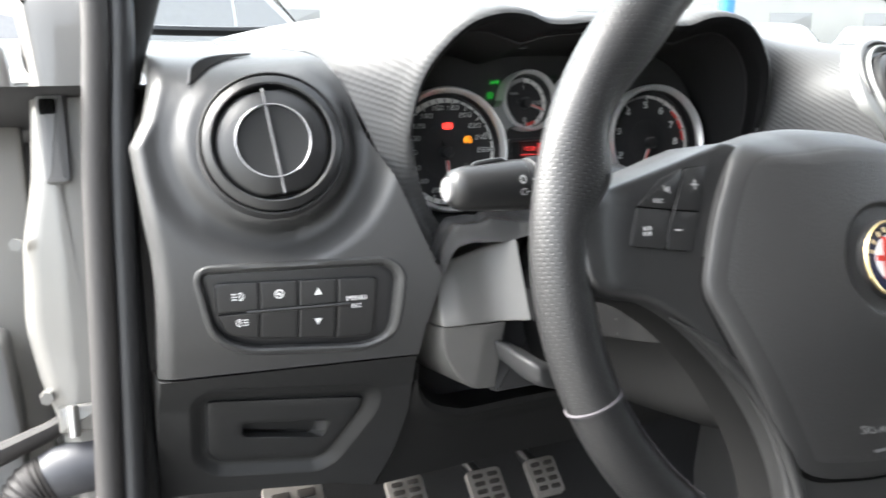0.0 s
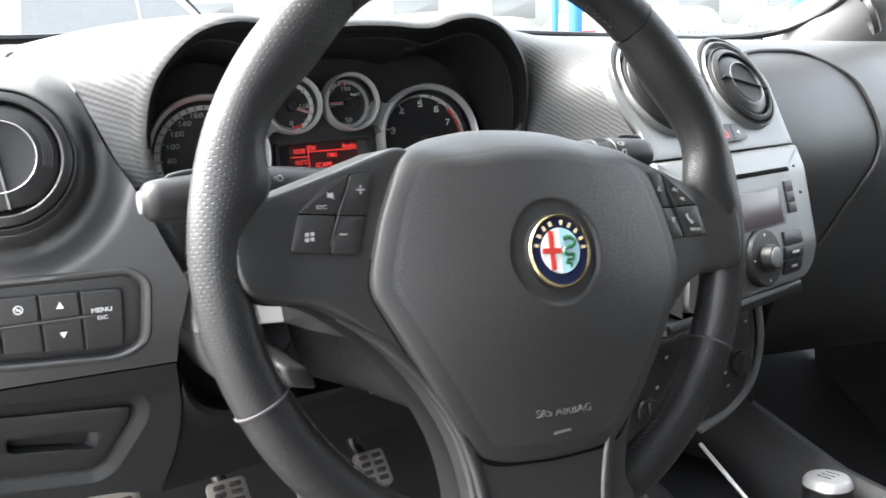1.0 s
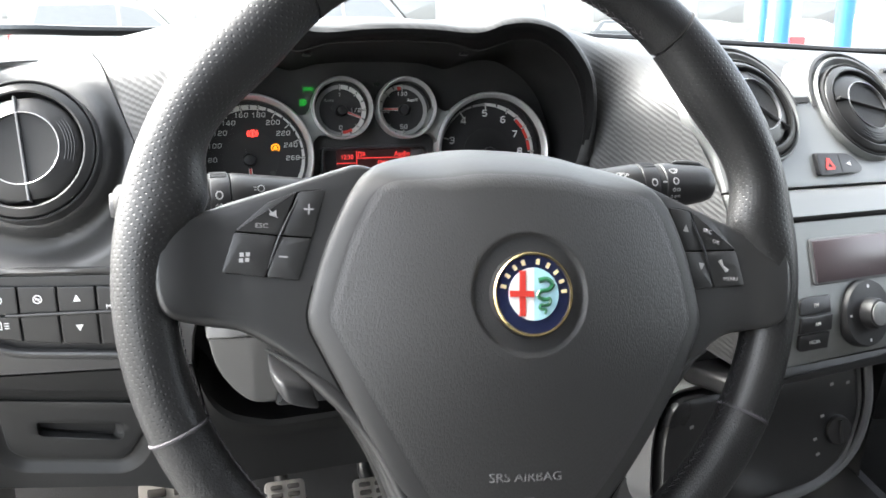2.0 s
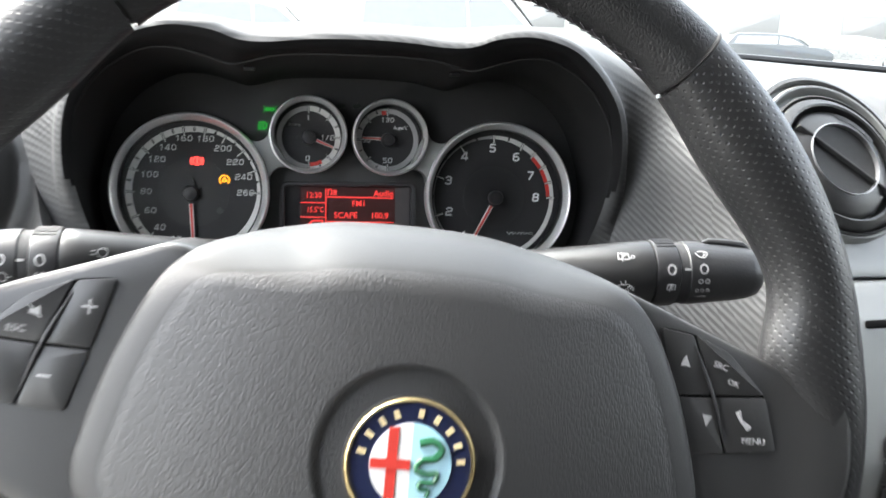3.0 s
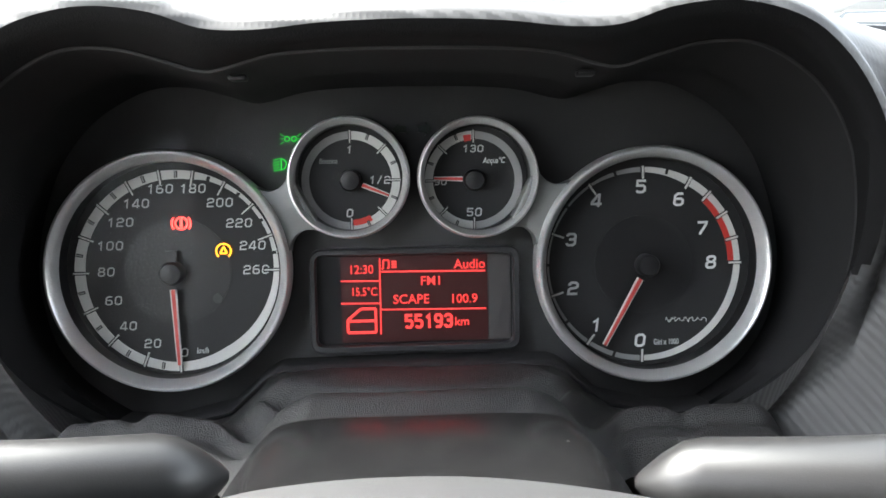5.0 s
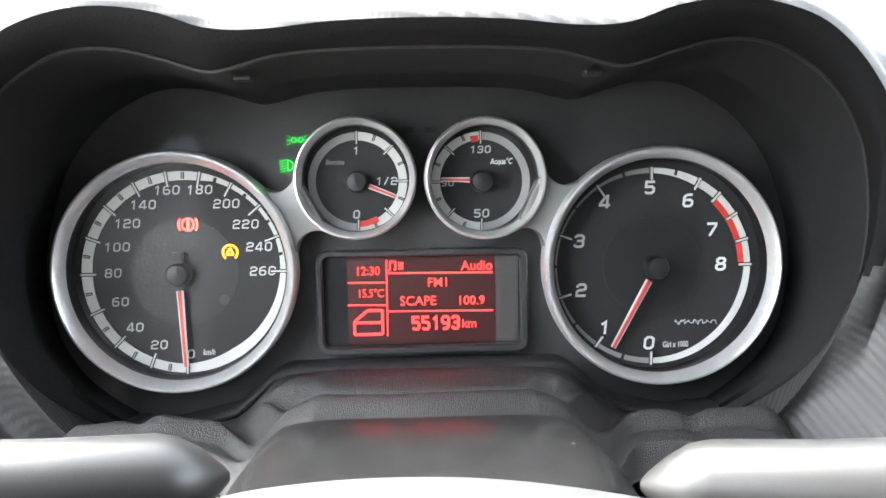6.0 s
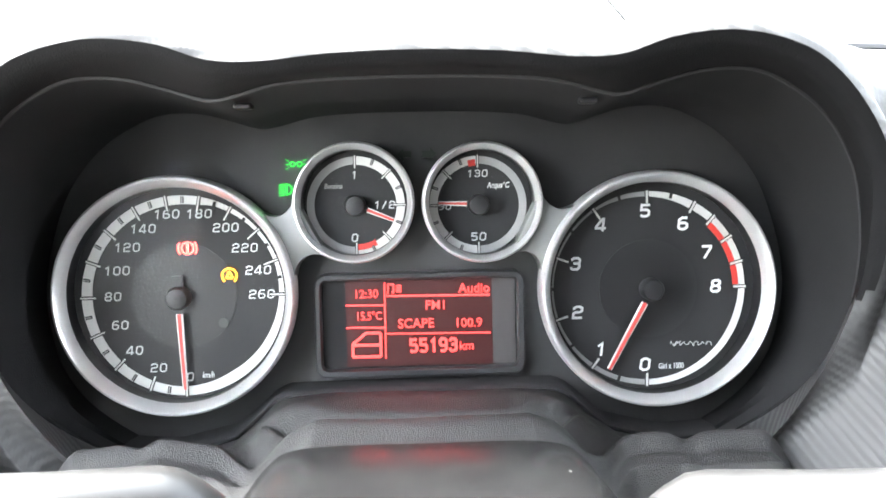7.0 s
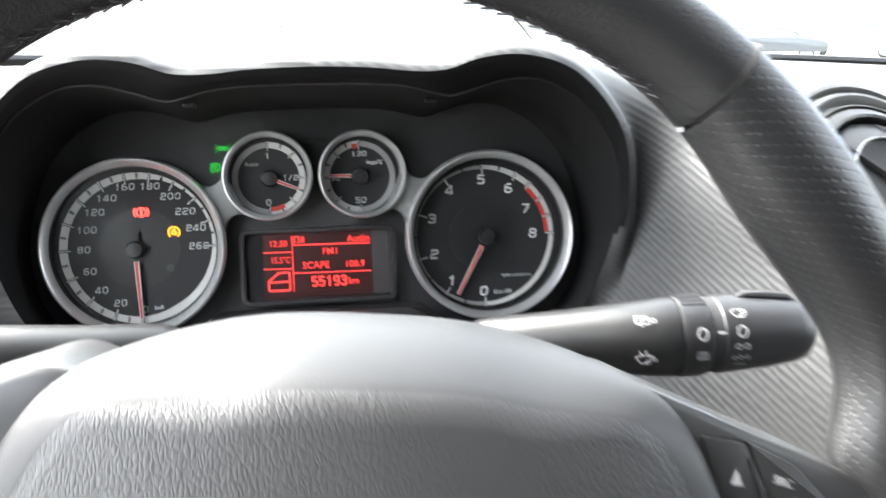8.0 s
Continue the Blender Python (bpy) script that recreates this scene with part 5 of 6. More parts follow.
P_OUT = rounded([(-.2645, -.1872), (-.2025, -.1935), (-.2040, -.2060), (-.2075, -.2085), (-.2610, -.2005), (-.2650, -.1985)], .003, 4)


def drawer_front():
    c, n = (-.234, -.1965), 150
    o_poly, h_poly = [tuple(p) for p in inset(D_OUT, .0008)], [tuple(p) for p in P_OUT]
    angs = [2 * math.pi * k / n for k in range(n)]
    rings = []
    o, h = [cast(o_poly, c, a) for a in angs], [cast(h_poly, c, a) for a in angs]
    for f, y in ((0, .012), (0, .0060), (.03, .0042), (.08, .0035), (.4, .0035), (.7, .0035), (.96, .0035), (1.0, .0042)):
        rings.append([LW(a[0] + (b[0] - a[0]) * f, y, a[1] + (b[1] - a[1]) * f) for a, b in zip(o, h)])
    return loft(rings)


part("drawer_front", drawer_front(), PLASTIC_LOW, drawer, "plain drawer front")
rings = []
for f in (0, .25, .6, 1.0):
    ring = []
    for x, z in P_OUT:
        right = max(0.0, min(1.0, (x + .222) / .02))
        ring.append(LW(x - .0075 * f * right, .0040 + .0105 * f, z + .0022 * f * (1 if z < -.1965 else -1)))
    rings.append(ring)
part("pull_recess", loft(rings, cap_last=True), PLASTIC_LOW, drawer, "sunken finger pull", sharp=30)
# Plate of paler plastic before the recess wall paints its lit end.
part("pull_lit_end", loft([[LW(-.2037, .0042, z) for z in (-.1945, -.2055)], [LW(-.2092, .0115, z) for z in (-.1960, -.2045)]], False), PLASTIC, drawer, "sloping plate in paler plastic for the lit end of the pull")

# ---- steering column ----
column = thing("steering_column", "grey plastic steering column shroud with an adjusting lever", "steering column")


def shroud(profile_of, stations):
    rows = []
    for y, s, zt_, k in stations:
        hp = profile_of(zt_, k)
        row = [(-x * s, y, z) for x, z in hp[::-1]] + [(x * s, y, z) for x, z in hp[1:]]
        rows.append([tuple(p) for p in spline(row, 61)])
    return loft(rows, False)


up_prof = lambda t, k: [(0, t), (.044, t - .0005), (.058, t - .006), (.070, t - .020), (.086, t - .042), (.094, t - .060), (.097, -.100), (.098, -.1205)]
st = [(-.055, .86, -.044, 1), (-.0765, .86, -.044, 1), (-.085, .82, -.0370, 1), (-.100, .82, -.0325, 1), (-.135, .81, -.0295, 1), (-.170, .78, -.034, 1), (-.200, .72, -.046, 1), (-.222, .62, -.060, 1), (-.232, .5, -.075, 1)]
part("upper_shroud", shroud(up_prof, st), SHROUD, column, "grey upper shroud, darkened for the shade of the hood")
low_prof = lambda t, k: [(0, -.180), (.030, -.1785), (.046, -.168), (.052, -.148), (.056, -.1180)]
part("lower_shroud", shroud(low_prof, [(.02, 1.35, 0, 1), (-.060, 1.2, 0, 1), (-.095, 1.06, 0, 1), (-.112, 1.0, 0, 1), (-.1135, .95, 0, 1), (-.16, .92, 0, 1), (-.205, .86, 0, 1), (-.228, .7, 0, 1)]), COLUMN_SHADED, column, "lower shroud, darkened for its shade")
part("shroud_end", shroud(lambda t, k: [(0, -.075), (.02, -.08), (.05, -.10), (.05, -.15), (.0, -.16)], [(-.2315, .9, 0, 1), (-.2325, .5, 0, 1)]), MATT, column)
part("column_core", tube([(0, -.23, -.105), (0, -.262, -.075)], [.042, .034], 28), MATT, column, "black hub between column and wheel")


def cheek(s, z0, z1, low):
    """One half of the shroud's flat face beside the column."""
    pts = [(.0800, z0), (.1385, z0), (.1385, z1 - .012), (.0800, z1 + .002)]
    r = [.002, .002, .002, .002]
    if low:
        pts = [(.0915, z0), (.110, z0), (.124, z0 + .014), (.134, z0 + .032), (.1375, z1), (.0915, z1)]
        r = [.002, .010, .012, .012, .002, .002]
    out = dense([(s * x, z) for x, z in rounded(pts, r, 5)], .006)
    return plate(out, -.0735, .01, .0012, lambda x, y, z: (x, y + (.30 if low else .35) * max(0.0, abs(x) - (.108 if low else .125)) + (.45 * max(0.0, -.1216 - z) if low else .26 * max(0.0, z + .1208)) - (0 if low else 21 * max(0.0, .108 - abs(x)) ** 2), z))


for sd in (-1, 1):
    part("upper_cheek", cheek(sd, -.1208, -.066, False), CHEEK, column, "upper cheek of the shroud in the lit pale grey")
    part("lower_cheek", cheek(sd, -.1735, -.1216, True), CHEEK, column, "lower cheek of the shroud in the lit grey")
part("lever_pocket", block(-.0930, -.052, -.178, -.050, .02, -.122, .004), MATT, column, "dark lever pocket")
rings = []
for cx, cy, cz, w, h in ((-.0870, -.050, -.1440, .0095, .0085), (-.0870, -.078, -.1485, .0115, .0105), (-.0860, -.094, -.1525, .0130, .0112), (-.0835, -.108, -.1555, .0130, .0108), (-.0820, -.1140, -.1567, .0115, .0090), (-.0815, -.1155, -.1570, .0090, .0060)):
    ring = []
    for a in np.linspace(0, 2 * math.pi, 24, endpoint=False):
        c, s_ = math.cos(a), math.sin(a)
        ex, ez = math.copysign(abs(c) ** .45, c) * w, math.copysign(abs(s_) ** .45, s_) * h
        ring.append((cx + ex * .93 - ez * .30, cy + ex * .30 - ez * .25, cz + ez * .90 - ex * .32))
    rings.append(ring)
part("adjust_lever", loft(rings, True, True, True), LEVER, column, "grey adjusting lever", sharp=60)
part("shroud_screw", tube([(-.02, -.10, -.1795), (-.02, -.10, -.183)], .006, 14), GREY, column)

# wrinkled cover between column and dials
def gaiter():
    rows = []
    for k in range(111):
        v = k / 110
        row = []
        for j in range(181):
            u = -.136 + .272 * j / 180
            a, sd = abs(u), (1 if u > 0 else -1)
            wing = max(0.0, min(1.0, (a - .046) / .028))
            wing = wing * wing * (3 - 2 * wing)
            z0 = ledge_z(u) - .0015
            front = -.112 + .040 * wing
            y = -.004 + (front + .004) * v - .010 * math.cos(u * 22) * v * (1 - wing)
            z1 = float(np.interp(a, (0, .036, .046, .060, .085, .11, .136), (-.0370, -.0385, -.0480, -.0600, -.0660, -.0640, -.0680)))
            z = z0 + (z1 - z0) * v ** 1.25
            s = noise.noise(Vector((u * 21, v * 2.0, 4.1)))
            t = noise.noise(Vector((u * 55, v * 5.0, 9.7)))
            # broad roll in the middle, then a tuck and a second soft roll against the column
            mid = 1 - wing
            z += mid * (.0040 * math.exp(-((v - .24 - .03 * s) / .15) ** 2) - .0052 * math.exp(-((v - .44 - .04 * s + .05 * a / .06) / .035) ** 2) + .0048 * math.exp(-((v - .57 + .05 * a / .06) / .09) ** 2))
            # the wings: a valley under the ledge, then a high roll, then down to the shroud
            zr = -.0455 + .0030 * math.exp(-((u + .094) / .010) ** 2) + .0015 * s - .45 * max(0.0, a - .122) - .10 * max(0.0, .080 - a)
            wv = (0, .14, .34, .56, .68, .80, .90, 1.001)
            wz = (z0, z0 - .003, z0 + .0015 + .002 * t, zr - .0045, zr, zr - .0055 - .002 * t, zr - .0065, z1)
            i = next(n for n in range(7) if v < wv[n + 1])
            f = (v - wv[i]) / (wv[i + 1] - wv[i])
            z += wing * (wz[i] + (wz[i + 1] - wz[i]) * f * f * (3 - 2 * f) - z)
            # folds that run from the middle out into the wings
            v1 = .30 + .42 * max(0.0, min(1.0, (a - .045) / .045)) - .20 * max(0.0, min(1.0, (a - .092) / .035)) + .03 * s
            v2 = .66 + .26 * max(0.0, min(1.0, (a - .040) / .040)) - .05 * sd + .04 * s
            side = max(0.0, min(1.0, (a - .034) / .026)) * (1 - wing)
            z += side * (.0072 * math.exp(-((v - v1) / .075) ** 2) - .0050 * math.exp(-((v - v1 - .15) / .050) ** 2) + .0060 * math.exp(-((v - v2) / .065) ** 2))
            # a pinched crease across each wing
            crease = math.exp(-((a - (.092 if sd > 0 else .098) - .012 * (v - .5)) / .0048) ** 2) * math.exp(-((v - .52) / .30) ** 2)
            z -= .0040 * crease - .0008 * t
            e = max(0.0, (a - .122) / .014)
            z -= .016 * e * e
            row.append((u, y, z))
        rows.append(row)
    return loft(rows, False)


gaiter_thing = thing("column_gaiter", "wrinkled black leatherette cover over the steering column", "gaiter")
part("cover", gaiter(), GAITER, gaiter_thing, sharp=80)


# ---- stalks ----
def stalk(s, name, label):
    t = thing(name, label, "stalk")
    zs, dx = (-.0293, .0030) if s > 0 else (-.0245, 0.0)
    ax = lambda x: (s * x + dx, -.157 - .030 * min(1, (x - .03) / .08) - .003 * max(0, x - .11) / .07, zs - .0025 * max(0.0, (.105 - x) / .05))
    xs = [.0445, .0460, .0500, .0545, .0590, .080, .100, .116, .1205, .1222]
    rs = [.0012, .0030, .0066, .0096, .0106, .0113, .0126, .0141, .0146, .0143]
    part("arm", tube([ax(x) for x in xs], rs, 32), STALK, t, "tapering black arm")
    part("ring_switch", tube([ax(x) for x in (.1226, .1231, .1245, .1318, .1332, .1336)], [.0138, .0146, .0149, .0149, .0146, .0138], 36), BLACK, t, "ribbed turning ring")
    ribs = bmesh.new()
    for k in range(5):
        a = radians(58 + 9 * k)
        c0, c1 = ax(.1238), ax(.1325)
        tube([(c0[0], c0[1] - .0147 * math.cos(a), c0[2] + .0147 * math.sin(a)), (c1[0], c1[1] - .0147 * math.cos(a), c1[2] + .0147 * math.sin(a))], .0007, 6, bm=ribs)
    part("grip_ribs", ribs, BLACK, t, "fine ribs on the turning ring")
    part("ring_gap", tube([ax(.1338), ax(.1378)], [.0138, .0138], 28), MATT, t)
    tip = [.1378, .1384, .142, .149, .160, .168, .1725, .1750, .1758] if s > 0 else [.1378, .1384, .142, .149, .163, .174, .1795, .1820, .1828]
    part("knob", tube([ax(x) for x in tip], [.0136, .0143, .0143, .0138, .0129, .0119, .0105, .0076, .0030], 32), BLACK if s > 0 else STALK, t, "tapered turning knob")
    lid = [ax(x) for x in (.147, .150, .158, .166, .169)]
    part("knob_ridge", tube([(p[0], p[1] - .0018, p[2] + h) for p, h in zip(lid, (.0135, .0142, .0136, .0127, .0114))], [.0008, .0016, .0018, .0016, .0008], 8), BLACK, t, "raised ridge along the knob")
    if s < 0:
        part("knob_cap", tube([ax(.1822), ax(.1838), ax(.1842)], [.0066, .0062, .002], 20), GREY, t, "grey end cap")

    def marks(lines, r, w=.00036, name="stalk_symbol"):
        """Flat strokes, drawn as (along, round), laid on the stalk."""
        b = bmesh.new()
        for p, q in lines:
            bar(p, q, w, 0, .0002, bm=b)
        for vtx in b.verts:
            x, h, q = vtx.co
            c, ang = ax(x), q / r
            vtx.co = (c[0], c[1] - (r + .00025 - h) * math.cos(ang), c[2] + (r + .00025 - h) * math.sin(ang))
        part(name, b, SIGN, t, smooth=False)

    def chain(*pts, shut=False):
        pts = list(pts) + ([pts[0]] if shut else [])
        return list(zip(pts, pts[1:]))

    def loop(cx, cz, rx, rz, n=12):
        return chain(*[(cx + rx * math.cos(2 * math.pi * k / n), cz + rz * math.sin(2 * math.pi * k / n)) for k in range(n)], shut=True)

    def at(cx, cz, lines, k=1.0):
        return [((cx + p[0] * k, cz + p[1] * k), (cx + q[0] * k, cz + q[1] * k)) for p, q in lines]

    # a rear window with its wiper, and a front screen with its wiper
    rear = chain((-.0022, -.0014), (.0022, -.0014), (.0019, .0014), (-.0019, .0014), shut=True) + chain((-.0006, -.0024), (-.0006, -.0004), (.0012, .0008)) + chain((-.0003, .0014), (-.0003, -.0004))
    front = chain((-.0030, .0008), (-.0014, .0017), (.0014, .0017), (.0030, .0008), (.0013, -.0016), (-.0013, -.0016), shut=True) + chain((.0, -.0016), (.0018, .0012))
    spray = loop(.0040, -.0002, .0008, .0008, 6) + chain((.0028, -.0008), (.0034, -.0004))
    marks(loop(.1283, .0028, .0017, .0021), .0150, .0007)
    marks([((.1345, .0028), (.1372, .0028))], .0140, .0009)
    marks(loop(.1432, .0030, .0017, .0020), .0143, .0007)
    if s > 0:
        marks(at(.1284, -.0050, rear, .85), .0150)
        marks(at(.1432, .0098, front, .95), .0143)
        marks(loop(.1418, -.0024, .0010, .0010, 6) + loop(.1448, -.0024, .0010, .0010, 6), .0142, .0004)
        marks(loop(.1408, -.0068, .0008, .0008, 5) + loop(.1432, -.0068, .0008, .0008, 5) + loop(.1456, -.0068, .0008, .0008, 5), .0141, .0003)
        marks([((.1405, -.0102), (.1458, -.0102))], .0140, .0004)
        marks(at(.1080, .0088, rear, 1.05) + at(.1080, .0088, spray), .0136)
        marks(at(.1084, -.0058, front, 1.05) + at(.1084, -.0058, spray, 1.1) + chain((.1068, -.0036), (.1064, -.0026)) + chain((.1084, -.0034), (.1084, -.0022)), .0134)
    else:
        marks(loop(.1425, -.0038, .0019, .0019, 8) + chain((.1390, -.0038), (.1404, -.0038)), .0142)
        marks(chain((.1262, -.0030), (.1276, -.0016), (.1276, -.0024), (.1284, -.0024), (.1284, -.0036), (.1276, -.0036), (.1276, -.0044), shut=True), .0150, .0004)
        marks(chain((.1306, -.0030), (.1294, -.0018), (.1294, -.0042), shut=True), .0150, .0004)
        marks(loop(.1060, .0055, .0019, .0019, 8) + [((.1084, .0064), (.1100, .0064)), ((.1084, .0048), (.1100, .0048))], .0135)


stalk(1, "wiper_stalk", "black wiper stalk with a turning ring and white symbols")
stalk(-1, "light_stalk", "black light stalk with a grey end cap and white symbols")

# ---- centre console ----
def con_y(z):
    return float(np.interp(z, (-.30, -.19, -.165, -.13, -.06, .02, .07, .09), (-.085, -.12, -.150, -.158, -.147, -.112, -.085, -.070)))


# the console's face is turned a little towards the passenger
CX = lambda x: .30 + (x - .30) * 1.24
TURN_Y = lambda x: .2 * (CX(x) - .30)
CW = lambda x, y, z: (CX(x), y + con_y(z) + TURN_Y(x), z)
KW = lambda x, y, z: (CX(x), y + TURN_Y(x), z)
console = thing("centre_console", "satin silver centre console with vents and a radio", "console")
VC, VR_ = (.264, .0225), (.3610, .0215)
left_arc = [(VC[0] + .0480 * math.cos(radians(a)), VC[1] + .0480 * math.sin(radians(a))) for a in range(190, 60, -12)]
right_arc = [(VR_[0] + .0480 * math.cos(radians(a)), VR_[1] + .0480 * math.sin(radians(a))) for a in range(120, -15, -12)]
f_top = [(.2290, -.0374), (.2285, -.012)] + left_arc + [(.306, .036), (.318, .036)] + right_arc + [(.4065, -.012), (.4050, -.0376)]
f_top = [tuple(p) for p in f_top]


part("upper_fascia", plate(dense(f_top), -.004, .03, .004, CW), FASCIA, console, "satin silver surround of two vents")
f_low = rounded([(.2290, -.0385), (.2380, -.158), (.250, -.1645), (.388, -.1625), (.3985, -.152), (.4050, -.0385)], [.002, .008, .006, .008, .012, .002], 4)
part("radio_fascia", plate(dense(f_low), -.006, .03, .003, CW), FASCIA, console, "satin silver radio front")
part("lower_trim", block(.222, -.148, -.1790, .396, -.09, -.1655, .004, warp=KW), BLACK, console, "black strip under the radio")
cl = rounded([(.205, -.186), (.364, -.184), (.366, -.225), (.352, -.262), (.325, -.277), (.225, -.283), (.193, -.258), (.196, -.215)], .012, 5)
part("climate_panel", slab(cl, -.112, -.04, .006, warp=KW), GLOSS, console, "black heater panel")
part("climate_edge", loft([[KW(x, y, z) for x, z in inset(cl, d)] for d, y in ((-.001, -.100), (-.006, -.106), (-.010, -.08))]), GREY, console, "grey edge of the heater panel")
for cx, cz in ((.2256, -.2458), (.3409, -.2371)):
    k = part("heater_knob", revolve([(.0125, -.112), (.0120, -.1150), (.0112, -.1165), (.008, -.1168), (.0002, -.1168)], 32), BLACK, console, "round black heater knob", m=pose(CX(cx), TURN_Y(cx), cz))
    part("knob_grip", slab(box2(-.0015, -.009, .0015, .009, .001), -.1195, -.116, .001), BLACK, k)
part("heat_mark", band(.0180, .0200, -.1128, 110, 170, 10), RED, console, "red heat mark", m=pose(CX(.2256), TURN_Y(.2256), -.2458))
part("cold_mark", band(.0180, .0200, -.1128, 172, 235, 10), material("blue_print", (0.05, 0.25, 0.6), 0.5), console, "blue cold mark", m=pose(CX(.2256), TURN_Y(.2256), -.2458))
for cx, cz in ((.2167, -.2079), (.2322, -.2081), (.2514, -.2066), (.2388, -.2292), (.3364, -.1991), (.3519, -.2004), (.3273, -.2234), (.3204, -.2410), (.3228, -.2539)):
    part("panel_symbol", bar((-.0016, 0), (.0016, .001), .0022, -.1132), DIAL_GREY, console, m=pose(CX(cx), TURN_Y(cx), cz))
# vents in the fascia
for (cx, cz), tw in ((VC, -50), (VR_, 104)):
    part("vent_collar", revolve([(.0468, .012), (.0468, -.0045), (.0460, -.0060), (.0448, -.0058), (.0425, -.0030), (.0415, .01)], 64), FASCIA, console, "pale ring round a vent", m=pose(CX(cx), con_y(cz) + TURN_Y(cx) - .002, cz, -26, 0, 11))
    part("vent_brow", revolve([(.0484, -.004), (.0495, -.0065), (.0520, -.0055), (.0540, .002), (.0548, .016)], 40, a0=0, a1=180), PLASTIC, console, "dark brow over a vent", m=pose(CX(cx), con_y(cz) + TURN_Y(cx) + .001, cz, -26, 0, 11))
    air_vent(pose(CX(cx), con_y(cz) + TURN_Y(cx) - .009, cz, -26, 0, 11), .0415, tw, bar_mat=MATT)
part("fascia_slot", slab(box2(.3060, .0275, .3180, .0315, .001), -.0055, .0, warp=CW), MATT, console)
# radio details
radio = thing("radio", "car radio with a dim red display and a large round knob", "radio")
# The slot is a raised slab; its inner shade is in the colour.
part("disc_slot", slab(box2(.262, -.0610, .378, -.0570, .0018), -.0072, .0, .0004, warp=CW), GAP_SHADE, radio, "disc slot with its shade painted near-black")
part("display_frame", slab(box2(.282, -.1065, .3600, -.0730, .003), -.0078, .0, .001, warp=CW), GREY, radio, "grey display frame")
part("display_glass", slab(box2(.284, -.1045, .3555, -.0745, .002), -.0086, .0, .0004, warp=CW), DISPLAY, radio, "dim red grey display")
for k in range(3):
    part("radio_key", slab(box2(.3665, -.0790 - .0098 * k, .3770, -.0695 - .0098 * k, .001), -.0080, .0, .0006, warp=CW), BLACK, radio)
for dx, z in ((.3867, -.0574), (.3885, -.0820)):
    part("radio_dot", slab([(dx + .0012 * math.cos(a), z + .0012 * math.sin(a)) for a in np.linspace(0, 6.0, 9)], -.0072, .0, warp=CW), MATT, radio)
knob = part("volume_knob", revolve([(.0255, .004), (.0252, -.0020), (.0240, -.0040), (.0118, -.0050), (.0112, -.0110), (.0104, -.0130), (.0085, -.0132)], 48), BLACK, radio, "large round knob", m=pose(CX(.3225), con_y(-.131) + TURN_Y(.3225) - .006, -.131, -4, 0, 11))
part("knob_cap", revolve([(.0088, -.0115), (.0086, -.0138), (.0072, -.0144), (.0002, -.0138)], 40), FASCIA, knob, "brushed metal cap")
for a in (0, 90, 180, 270):
    c, s = math.cos(radians(a)), math.sin(radians(a))
    part("knob_mark", bar((.0198 * c - .0010 * c, .0198 * s - .0010 * s), (.0210 * c, .0210 * s), .0016, -.0046), WHITE, knob)
for sx, names in ((-1, ("FM", "AM", "MEDIA")), (1, ("", "AUDIO", "MENU"))):
    for k, nm in enumerate(names):
        z1, z0 = -.1135 - k * .0133, -.1258 - k * .0133
        xi, xo = .3225 + sx * (.0285 + .001 * abs(k - 1)), .3225 + sx * .0545
        pts = rounded([(xi, z0), (xo, z0), (xo, z1), (xi, z1)], [.001, .006 if k == 2 else .001, .006 if k == 0 else .001, .001], 4)
        b = part("radio_key", slab(pts, -.0085, .0, .0008, warp=CW), BLACK, radio)
        if nm:
            words(nm, .0038, (0, 0, 0), NUMERAL, b, "key_lettering", m=pose(CX((xi + xo) / 2), con_y((z0 + z1) / 2) + TURN_Y((xi + xo) / 2) - .0092, (z0 + z1) / 2, 0, 0, 11))
hz = thing("hazard_switch", "black hazard switch with a red triangle", "switch")
part("switch_body", slab(rounded([(.3040, -.0290), (.3400, -.0280), (.3440, -.0245), (.3390, -.0165), (.3330, -.0130), (.3060, -.0120)], .0025, 4), -.0085, .0, .0012, warp=CW), BLACK, hz)
tri3 = bmesh.new()
for p, q in (((.3110, -.0240), (.3180, -.0240)), ((.3180, -.0240), (.3145, -.0165)), ((.3145, -.0165), (.3110, -.0240))):
    bar(p, q, .0020, 0, .0003, bm=tri3)
for vtx in tri3.verts:
    vtx.co = CW(vtx.co.x, vtx.co.y - .0090, vtx.co.z)
part("hazard_mark", tri3, RED, hz, smooth=False)
part("lock_mark", slab([(.3295, -.0208), (.3330, -.0225), (.3330, -.0192)], -.0088, -.0080, warp=CW), WHITE, hz, smooth=False)
part("switch_split", slab(box2(.3240, -.0275, .3248, -.0135), -.0087, -.0080, warp=CW), MATT, hz)

# lower console: a sunken tray between two rims
low = []
for y, rim in ((.10, -.288), (-.02, -.290), (-.09, -.320), (-.15, -.345), (-.30, -.375), (-.65, -.40)):
    low.append([(x, y, z) for x, z in ((.200, -.66), (.210, rim - .05), (.222, rim - .004), (.232, rim), (.246, rim - .006), (.262, rim - .075), (.385, rim - .075), (.405, rim - .01), (.418, rim), (.432, rim - .005), (.44, rim - .05), (.45, -.66))])
part("tunnel", loft(low, False), CONSOLE_DARK, console, "black lower console with a sunken tray")
part("side_wing", loft([[(.420, con_y(z) + .036 + d, z) for z in np.linspace(-.165, -.31, 8)] for d in (.0, .06)] + [[(.46, con_y(z) + .19, z) for z in np.linspace(-.165, -.31, 8)]], False), PLASTIC_LOW, console, "dark side of the console")
